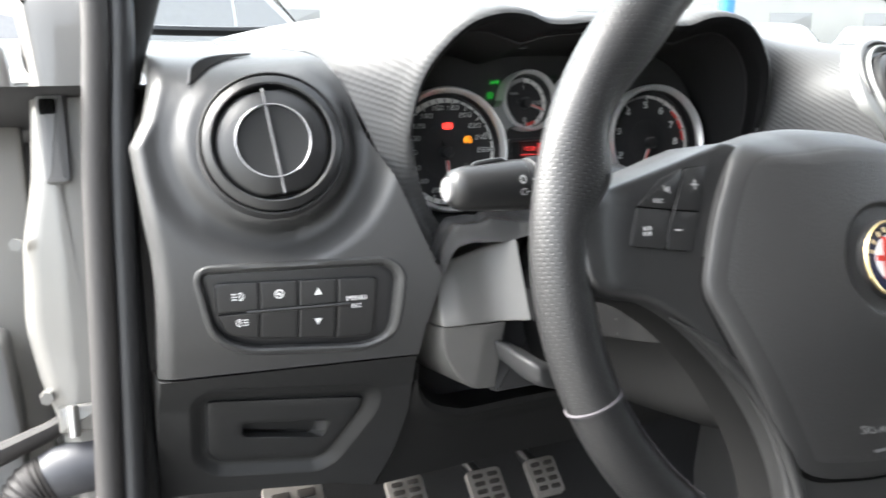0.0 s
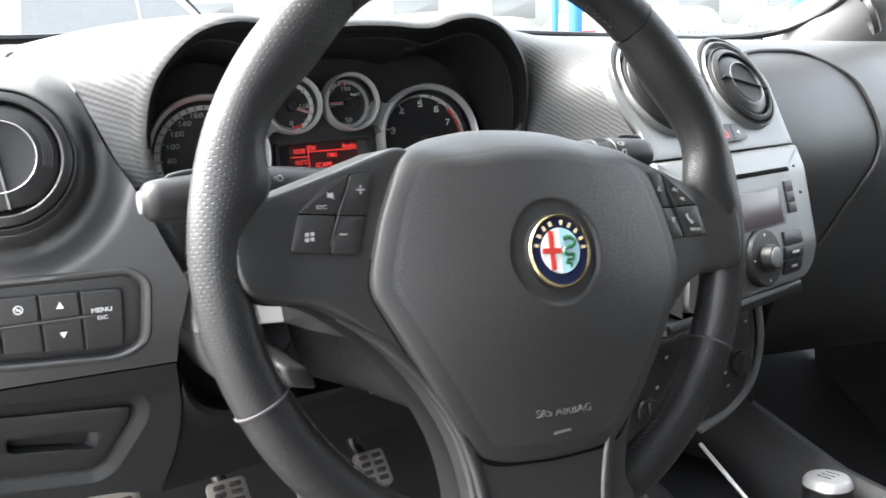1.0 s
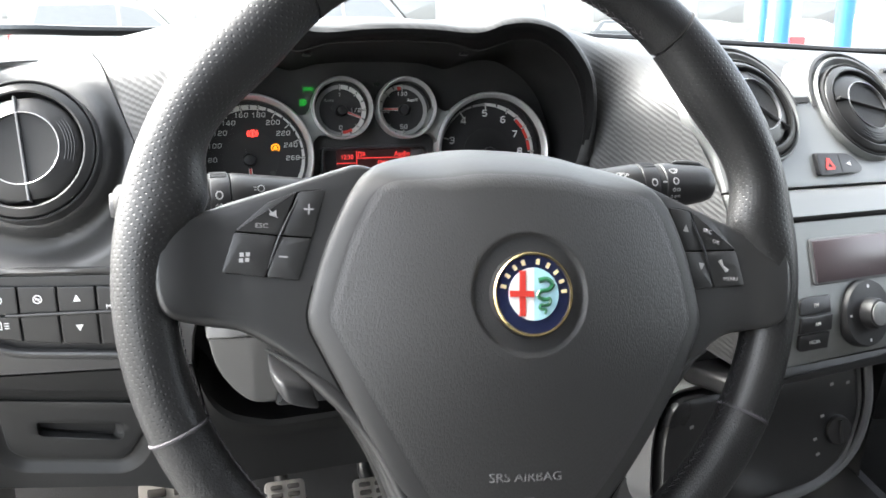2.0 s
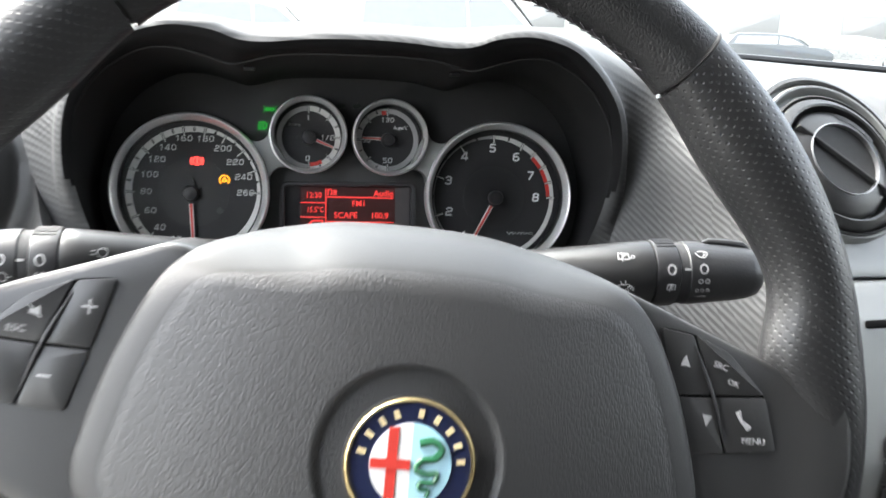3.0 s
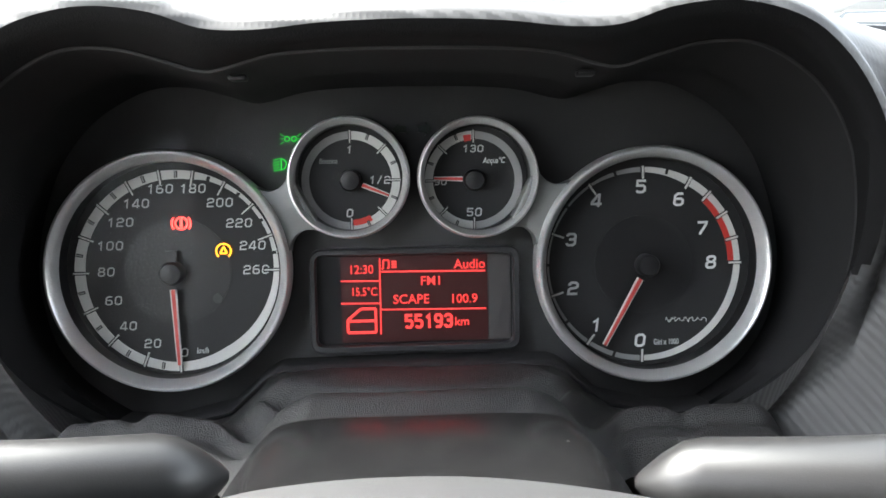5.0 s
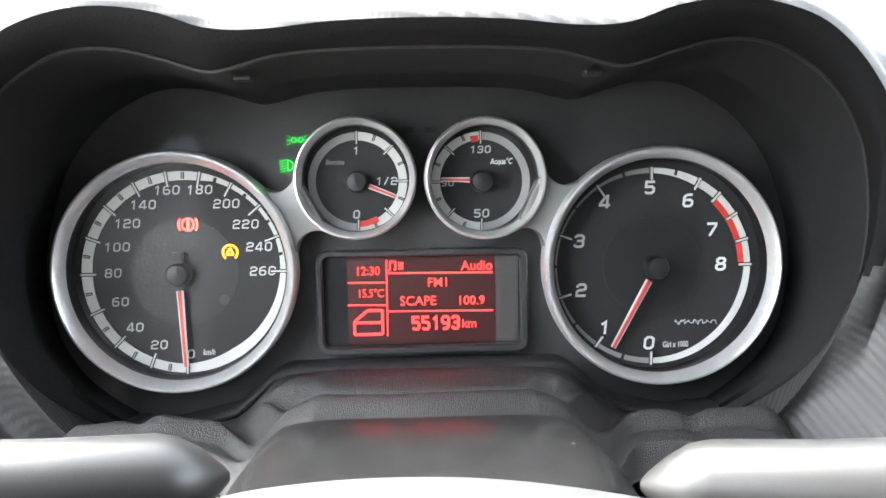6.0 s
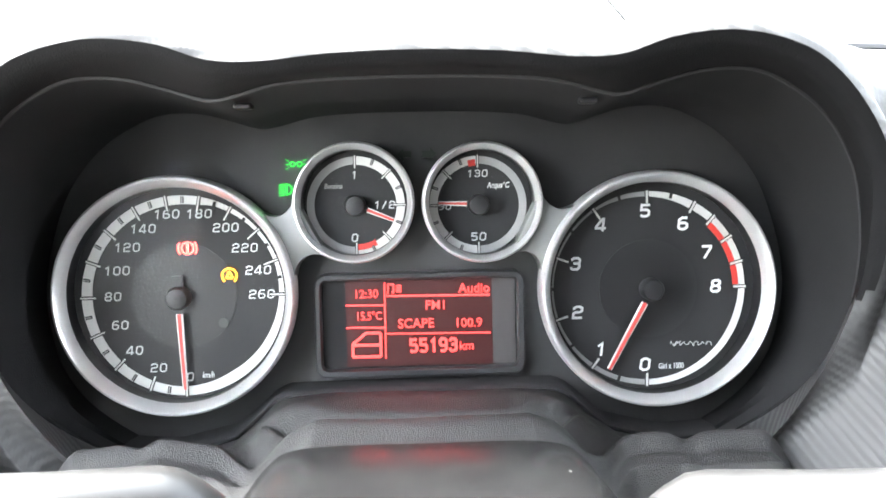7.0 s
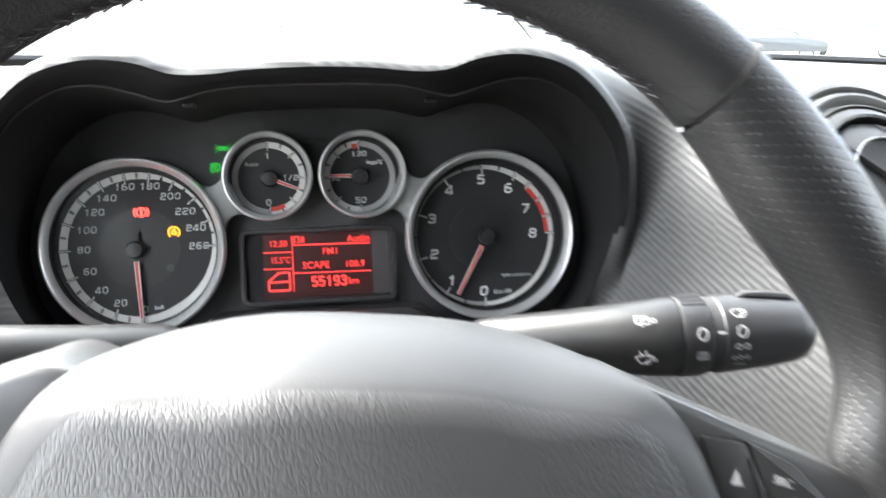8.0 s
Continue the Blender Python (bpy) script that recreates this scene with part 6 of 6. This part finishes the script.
part("wing_edge", tube([tuple(p) for p in spline([KW(*p) for p in ((.372, -.112, -.186), (.374, -.110, -.225), (.362, -.106, -.262), (.335, -.10, -.284), (.30, -.096, -.292))], 20)], .0035, 8), GREY, console, "grey edge beside the heater panel")
part("tray_edge", tube([(.283, -.112, -.297), (.283, -.165, -.336), (.283, -.25, -.375)], .0019, 8), BRUSHED, console, "bright edge strip of the tray")

gear = thing("gear_lever", "gear lever with a polished metal cap", "gear lever")
GX, GY = .372, -.172
part("gaiter", loft([[(GX + r * math.cos(a) * 1.1, GY + .01 + r * math.sin(a) * 1.3, z + .004 * math.sin(6 * a + z * 90)) for a in np.linspace(0, 2 * math.pi, 30, endpoint=False)] for r, z in ((.044, -.432), (.042, -.425), (.032, -.410), (.024, -.395), (.015, -.382), (.010, -.374))]), LEATHER, gear, "leather gaiter")
part("knob", loft([[(GX + r * math.cos(a), GY + r * math.sin(a) * 1.1 - .1 * (z + .36), z) for a in np.linspace(0, 2 * math.pi, 28, endpoint=False)] for r, z in ((.010, -.378), (.015, -.372), (.019, -.362), (.0205, -.350), (.0200, -.342))], cap_last=True), BLACK, gear, "black knob")
part("knob_cap", loft([[(GX + r * math.cos(a), GY - .002 + r * math.sin(a) * 1.1, z) for a in np.linspace(0, 2 * math.pi, 28, endpoint=False)] for r, z in ((.0200, -.343), (.0194, -.338), (.0170, -.3350), (.010, -.334), (.001, -.3335))]), SILVER, gear, "polished metal cap")
for k in range(3):
    part("gear_mark", block(GX - .006 + k * .006, GY - .010, -.3340, GX - .0048 + k * .006, GY + .004, -.3330, .0003), GREY, gear)

# far vent, passenger side
air_vent(pose(.800, .030, .018, -12, 0, 12), .045, 60)
# raised moulding that sweeps over the passenger side
sweep = spline([(x, pass_y(x, z) - .002, z) for x, _, z in ((.445, -.060, .058), (.48, -.045, .060), (.536, -.034, .055), (.582, -.045, .0255), (.597, -.068, -.006), (.607, -.074, -.041), (.598, -.072, -.07), (.573, -.064, -.097), (.531, -.05, -.15))], 40)
part("dash_crease", tube([tuple(p) for p in sweep], .0022, 10), PLASTIC, dashboard, "raised crease over the passenger side")

# ---- pedals and footwell ----
def pedal(name, x, y, z, w, h, label, lean=-38):
    p = thing(name, label, "pedal", "pedals", m=pose(x, y, z, lean))
    part("pad", slab(rounded(box2(-w / 2, -h / 2, w / 2, h / 2), .006, 4), -.004, .004, .002), PEDAL, p, "brushed metal pad")
    rows, cols = 4, 2
    for i in range(rows):
        for j in range(cols):
            cx, cz = (j - .5) * w * .42, (i - 1.5) * h * .21
            part("tread", slab(box2(cx - w * .15, cz - h * .06, cx + w * .15, cz + h * .06, .002), -.0062, -.003, .001), TREAD, p)
    part("arm", tube([(0, .004, h * .2), (0, .03, h * .9), (0, .02, h * 1.9), (0, .0, .24)], .008, 10), BLACK, p, "black pedal arm")
    return p


pedal("accelerator_pedal", .100, .225, -.362, .038, .044, "metal accelerator pedal with rubber treads")
pedal("brake_pedal", .028, .225, -.360, .042, .042, "metal brake pedal with rubber treads")
pedal("clutch_pedal", -.066, .225, -.350, .042, .042, "metal clutch pedal with rubber treads")
pedal("foot_rest", -.182, .235, -.352, .062, .075, "metal foot rest with rubber treads", -30)

floor_rows = [[(x, y, z) for x in (-.42, -.2, .0, .2, .5, .8, 1.06)] for y, z in ((.02, .06), (.42, .05), (.44, -.20), (.40, -.40), (.25, -.56), (.0, -.60), (-.6, -.49), (-1.2, -.385), (-2.2, -.21))]
tagged(single("floor", loft(floor_rows, False), CARPET, "black carpeted footwell floor", "floor", "structure"))

# ---- body round the cabin ----
seal = thing("door_seal", "black rubber door seal round the open doorway", "door seal")
sp1 = spline([(-.384, -.02, -.42), (-.373, .012, -.25), (-.366, .02, -.12), (-.360, .02, .0), (-.352, .016, .09), (-.347, .0, .16), (-.325, -.10, .29), (-.29, -.28, .47), (-.28, -.60, .53), (-.29, -1.0, .44)], 60)
part("outer_lip", tube([(p[0] + .012, p[1], p[2]) for p in sp1], .0095, 12), RUBBER, seal, "round rubber bead")
part("inner_lip", tube([(p[0] + .0275, p[1] + .004, p[2]) for p in sp1], .0095, 12, squash=1.0), BLACK, seal, "flat rubber lip")
trim = thing("pillar_trim", "dark grey windscreen pillar trim", "pillar trim")
tp = [(-.345, .05, -.42), (-.340, .05, -.25), (-.338, .05, -.1), (-.336, .05, .0), (-.330, .055, .07), (-.318, .05, .13), (-.300, .0, .22), (-.262, -.18, .43), (-.24, -.33, .55)]
part("cover", tube([tuple(p) for p in spline(tp, 40)], [.012] * 18 + [.014 + .0010 * k for k in range(22)], 14, squash=1.5), PLASTIC_LOW, trim)

jamb = thing("door_pillar", "silver painted door pillar with bolts and a hinge pocket", "door pillar")
J = rounded([(-.392, .135), (-.384, .080), (-.390, .0), (-.400, -.045), (-.404, -.106), (-.397, -.150), (-.386, -.185), (-.384, -.26), (-.378, -.36), (-.33, -.36), (-.33, .135)], .010, 4)
part("panel", plate(dense(J, .01), .075, .26, .010, lambda x, y, z: (x, y + .25 * abs(min(0, x + .375)), z)), BODY, jamb, "silver painted steel")
part("pocket", block(-.3815, .062, -.004, -.362, .09, .062, .006), GREY, jamb, "grey plastic pocket")
# No opening here: a small near-black block paints a shaded hole.
part("pocket_hole_shade", block(-.380, .0605, .045, -.368, .075, .057, .003), GAP_SHADE, jamb, "near-black block painted as a shaded hole in the pocket")
for bx, bz in ((-.404, -.045), (-.394, -.158)):
    part("bolt", tube([(bx, .085, bz), (bx, .070, bz)], .0048, 6), BODY, jamb, "painted hexagon bolt")
strap = thing("check_strap", "black door check strap in a steel bracket", "door strap")
part("arm", tube([(-.372, .09, -.176), (-.395, .088, -.186), (-.43, .085, -.197), (-.52, .08, -.215)], [.006, .0065, .0075, .0085], 10, squash=1.4), RUBBER, strap, "black bar")
part("bracket", block(-.388, .070, -.186, -.352, .09, -.166, .003), BODY, strap, "steel bracket")
part("pin", tube([(-.378, .068, -.165), (-.378, .068, -.188)], .004, 10), BRUSHED, strap)
boot = thing("cable_boot", "grey connector with a black ribbed rubber boot", "cable boot")
part("plug", tube([(-.362, .08, -.214), (-.376, .08, -.214), (-.392, .08, -.216), (-.400, .08, -.218)], [.020, .020, .0195, .017], 22), PLUG, boot, "grey plug")
bp = spline([(-.398, .08, -.218), (-.410, .08, -.224), (-.418, .08, -.240), (-.418, .08, -.265), (-.422, .08, -.30)], 33)
part("bellows", tube([tuple(p) for p in bp], [.0172 + .0016 * (k % 2) for k in range(33)], 18), RUBBER, boot, "black ribbed bellows")
wing = thing("front_wing", "pale silver front wing and open door edge", "car wing")
part("inner_wing", slab(rounded([(-.62, .16), (-.405, .13), (-.398, .05), (-.396, -.13), (-.396, -.42), (-.62, -.42)], .01, 4), .262, .29, .006), BODY, wing, "pale inner wing")
part("window_seal", block(-.390, .16, .098, -.364, .25, .24, .006), RUBBER, wing, "black corner of the door window")
part("hinge_arm", loft([[(-.41, .16, z) for z in (.10, .13)], [(-.425, .16, z) for z in (.055, .125)], [(-.45, .165, z) for z in (.02, .115)], [(-.55, .18, z) for z in (-.02, .10)]], False), BODY, wing, "painted hinge arm")
part("door_shell", slab(rounded([(-.95, -.14), (-.425, -.125), (-.418, -.20), (-.43, -.6), (-.95, -.6)], .01, 4), .17, .30, .006), material("door_plastic", (0.10, 0.10, 0.10), 0.6), wing, "grey edge of the open door")

# windscreen, roof and the rest of the shell
screen = thing("windscreen", "clear windscreen with a black painted edge", "windscreen")


def screen_pt(u, v, d=0.0):
    xb = .325 + (u - .5) * (1.40 - .26 * v)
    bow = 1 - (2 * u - 1) ** 2
    return (xb, .44 + .12 * bow - (.76 + .05 * bow) * v - d, .168 + .012 * bow - .02 * (1 - bow) + .41 * v + d * 1.6)


gl = part("pane", loft([[screen_pt(u, v) for u in np.linspace(0, 1, 17)] for v in np.linspace(0, 1, 9)], False), GLASS, screen, "clear glass")
gl.visible_shadow = False
foot = spline([(-.33, .30, .150), (-.30, .37, .163), (-.24, .42, .170), (-.15, .45, .175), (-.05, .485, .185), (.05, .51, .190), (.15, .51, .189), (.25, .495, .183), (.5, .47, .170), (.7, .44, .155), (.85, .395, .139), (.925, .33, .134), (.95, .27, .143), (.945, .2, .162), (.925, .1, .215), (.88, -.1, .345), (.82, -.33, .56)], 90)
part("edge_band", tube([tuple(p) for p in foot], .0065, 8, squash=.8), BLACK, screen, "black painted lower edge")
pr = thing("pillar_trim", "pale grey windscreen pillar trim with a tweeter", "pillar trim")
rp = spline([(1.03, .34, .06), (1.02, .32, .10), (1.010, .2, .155), (.990, .08, .24), (.94, -.12, .40), (.88, -.33, .58)], 30)
part("cover", tube([tuple(p) for p in rp], [.075 - .0015 * k for k in range(30)], 16, squash=1.2), GREY, pr)
tw = part("tweeter", revolve([(.030, .004), (.030, -.004), (.027, -.007), (.022, -.0065), (.0002, -.005)], 32), BLACK, pr, "round black tweeter", m=pose(.945, .155, .130, -15, 0, 40))
roof = [[(.325 + s * (.58 - .02 * abs(y + 1)), y, .565 + (y + .33) * .176 + .03 * (1 - s * s)) for s in np.linspace(-1, 1, 9)] for y in np.linspace(-.33, -2.1, 9)]
rf = single("ceiling", loft(roof, False), LINING, "pale grey fabric roof lining", "ceiling", "structure")
rf.modifiers.new("thick", "SOLIDIFY").thickness = .03
body = thing("car_body", "silver car body closing the cabin, with unseen walls added behind", "car body", kind="structure")
door_r = [[(1.05 + dx, y, z) for y in np.linspace(.36, -2.1, 8)] for dx, z in ((.02, -.66), (-.02, -.45), (.0, -.2), (-.03, -.08), (.0, .02))]
door_rw = [[(p[0], p[1], p[2] + .176 * min(0, p[1])) for p in r] for r in door_r]
part("right_door", loft(door_rw, False), PLASTIC_LOW, body, "dark inner door panel")
# Unseen walls, added only to block light from behind and beside.
part("rear_light_block", loft([[(x, -1.5, z) for x in (-.42, .3, 1.07)] for z in (-.95, .42)], False), PLASTIC_LOW, body, "unseen dark wall added to keep light out at the back")
part("side_light_block", loft([[(-.40, y, z + .176 * y) for y in (-.80, -1.2, -1.55)] for z in (-.58, .66)], False), PLASTIC_LOW, body, "unseen dark wall added to keep light out at the side")
part("side_light_block", loft([[(1.05, y, z + .176 * y) for y in (-.70, -1.2, -1.55)] for z in (.0, .66)], False), PLASTIC_LOW, body, "unseen dark wall added to keep light out at the side")
for xx in (-.36, 1.0):
    part("middle_pillar", tube([(xx, -1.05, -.35), (xx + (.06 if xx < 0 else -.06), -1.08, .42)], .05, 12), LINING, body, "pale pillar")
    part("rear_pillar", tube([(xx, -2.05, -.35), (xx + (.06 if xx < 0 else -.06), -1.95, .27)], .07, 12), LINING, body, "pale pillar")
part("sill", tube([(-.43, .05, -.60), (-.43, -1.1, -.40)], .06, 12), BODY, body, "painted sill")
hb = [[(.325 + s * (.72 - .1 * k), .62 + .32 * k, .10 - .11 * k + .04 * (1 - s * s)) for s in np.linspace(-1, 1, 11)] for k in (0, 1, 2, 2.6)]
part("bonnet", loft(hb, False), BODY, body, "silver bonnet")
part("scuttle", loft([[(.325 + s * .72, y, z) for s in np.linspace(-1, 1, 9)] for y, z in ((.43, .08), (.60, .11), (.66, .10))], False), MATT, body, "black scuttle")
part("door_handle", block(.985, .16, -.365, 1.02, .27, -.345, .006), FASCIA, body, "grey door handle")

for x0, x1, yy in ((-.10, .42, .50), (.30, .86, .52)):
    w = thing("windscreen_wiper", "black wiper arm lying along the windscreen's foot", "wiper", "windscreen wipers")
    part("arm", tube([(x1 + .06, yy + .075, .150), (x1 - .1, yy + .085, .166), (x0 + .2, yy + .08, .172)], .006, 8), BLACK, w)
    part("blade", tube([(x0, yy + .055, .163), ((x0 + x1) / 2, yy + .085, .172), (x1, yy + .06, .165)], .005, 8), RUBBER, w)

# ---- outside ----
def outside(name, bm, mat, label, category, kind="", m=None, group="", smooth=True):
    ob = part(name, bm, mat, None, smooth=smooth)
    ob.matrix_world = m or Matrix.Identity(4)
    return tagged(ob, label, category, group, kind)


gr = bmesh.new()
bmesh.ops.create_grid(gr, x_segments=40, y_segments=40, size=300)
outside("ground", gr, CONCRETE, "sunlit pale concrete car park", "ground", "structure")


def parked_car(x, y, turn, paint, label, high=1.48, long=4.2, van=False):
    c = new("parked_car")
    c.matrix_world = pose(x, y, 0, 0, 0, turn)
    tagged(c, label, "car", "parked cars")
    L, H, Wd = long / 2, high, .86
    low_line = [(-L, .35), (-L - .02, .62), (-L + .05, .88), (-L + .3, .95), (0, .96), (L - 1.1, .93), (L - .25, .80), (L, .62), (L, .35)]
    top_line = [(-L + (.02 if van else .10), .93), (-L + (.15 if van else .45), H - .06), (-L + .9, H), (.15, H - .01), (.75, H - .16), (L - .95, .92)]
    lows = spline(low_line, 44)
    rows = []
    for s in (-1, -.96, -.7, 0, .7, .96, 1):
        k = 1 - .05 * (abs(s) == 1)
        rows.append([(px * k, s * Wd, .30 + (pz - .30) * k) for px, pz in lows])
    b = loft(rows, False, True, True)
    part("body", b, paint, c)
    tops = spline(top_line, 30)
    rows = []
    for s in (-1, -.9, 0, .9, 1):
        k = 1 - .035 * (abs(s) == 1)
        rows.append([(px * k, s * (Wd - .05 - .17 * max(0, (pz - .92)) / .55), .9 + (pz - .9) * k) for px, pz in tops])
    part("cabin", loft(rows, False, True, True), paint, c)
    side = rounded([(-L + .45, .97), (-L + .62, H - .13), (-.02, H - .10), (-.02, .97)], .05, 3), rounded([(.05, .97), (.05, H - .10), (.55, H - .20), (L - 1.15, .97)], .05, 3)
    for s in (-1, 1):
        for w in side:
            b2 = loft([[(px, s * (Wd - .035 - .17 * (pz - .92) / .55 + e), pz) for px, pz in w] for e in (-.03, .004)], True, True, True)
            part("window", b2, CAR_GLASS, c)
    part("front_glass", loft([[(px, yy * (Wd - .12 - .1 * (pz - .92)), pz + .012) for yy in (-1, 0, 1)] for px, pz in ((.78, H - .17), (L - .98, .95))], False), CAR_GLASS, c)
    part("rear_glass", loft([[(px - .02, yy * (Wd - .14 - .1 * (pz - .92)), pz) for yy in (-1, 0, 1)] for px, pz in ((-L + (.16 if van else .44), H - .1), (-L + (.06 if van else .16), 1.0))], False), CAR_GLASS, c)
    for px in (-L + .72, L - .80):
        for s in (-1, 1):
            wm = pose(px, s * (Wd - .08), .31, 0, 0, 0 if s < 0 else 180)
            wh = part("wheel", revolve([(.31, .18), (.315, .03), (.30, .0), (.22, -.005), (.215, .03)], 28), TYRE, c, m=wm)
            part("rim", revolve([(.215, .03), (.21, .005), (.19, .012), (.06, .02), (.05, -.004), (.001, -.006)], 28), RIM, wh)
    for s in (-1, 1):
        part("tail_lamp", block(-L - .03, s * .62 - .14, .72, -L + .08, s * .62 + .14, .86, .02), TAIL_RED, c)
        part("head_lamp", block(L - .22, s * .60 - .17, .62, L - .02, s * .60 + .17, .76, .03), CHROME, c)
    return c


def polar(az, d):
    return d * math.sin(radians(az)), d * math.cos(radians(az))


for az, d, turn, paint, label, h, ln, van in (
        (45.5, 33, -48, SILVER_PAINT, "silver hatchback parked beyond blue posts", 1.58, 4.3, True),
        (39.5, 38, -45, WHITE_PAINT, "white saloon parked in the row", 1.45, 4.5, False),
        (51.5, 36, -50, SILVER_PAINT, "silver car parked at the row's end", 1.5, 4.2, False),
        (55.5, 30, -50, WHITE_PAINT, "white car parked by a post", 1.5, 4.2, False),
        (9.5, 17, 8, WHITE_PAINT, "white van parked across the yard", 2.0, 5.0, True),
        (21.0, 22, 75, WHITE_PAINT, "white pickup with red lamps", 1.7, 4.8, True),
        (-4, 21, 10, WHITE_PAINT, "white car parked across the yard", 1.6, 4.4, True),
        (29.5, 40, -30, DARK_PAINT, "dark car far across the yard", 1.4, 4.4, False),
        (34, 45, -40, SILVER_PAINT, "silver car far across the yard", 1.45, 4.4, False)):
    px, py = polar(az, d)
    parked_car(px, py, turn, paint, label, h, ln, van)
for az, d, r in ((37.0, 26, .11), (38.7, 14, .12), (42.3, 13.5, .125), (53.0, 11, .125), (64, 10, .12)):
    px, py = polar(az, d)
    p = new("blue_post")
    p.matrix_world = pose(px, py, 0)
    tagged(p, "tall blue painted steel post", "post", "blue posts")
    part("shaft", tube([(0, 0, 0), (0, 0, 4.6)], r, 16), BLUE_PAINT, p)
    part("base_plate", slab(box2(-.25, -.25, .25, .25, .02), -.02, .0), BLUE_PAINT, p, m=pose(0, 0, 0, -90))
px, py = polar(39.2, 20)
outside("barrier", block(-.25, -.04, 0, .25, .04, .9, .03), TAIL_RED, "red barrier board by a post", "barrier", m=pose(px, py, 0))
bd = new("far_building")
bd.matrix_world = pose(25, 75, 0, 0, 0, -20)
tagged(bd, "long pale rendered building across the yard", "building")
part("wall", block(-60, 0, 0, 60, 8, 5.5, .05), WALL, bd)
part("roof", block(-60.5, -.6, 5.5, 60.5, 8.6, 5.8, .05), SILVER_PAINT, bd)
for k in range(12):
    part("window", block(-52 + k * 9, -.06, 1.6, -48 + k * 9, .1, 3.4, .03), CAR_GLASS, bd)
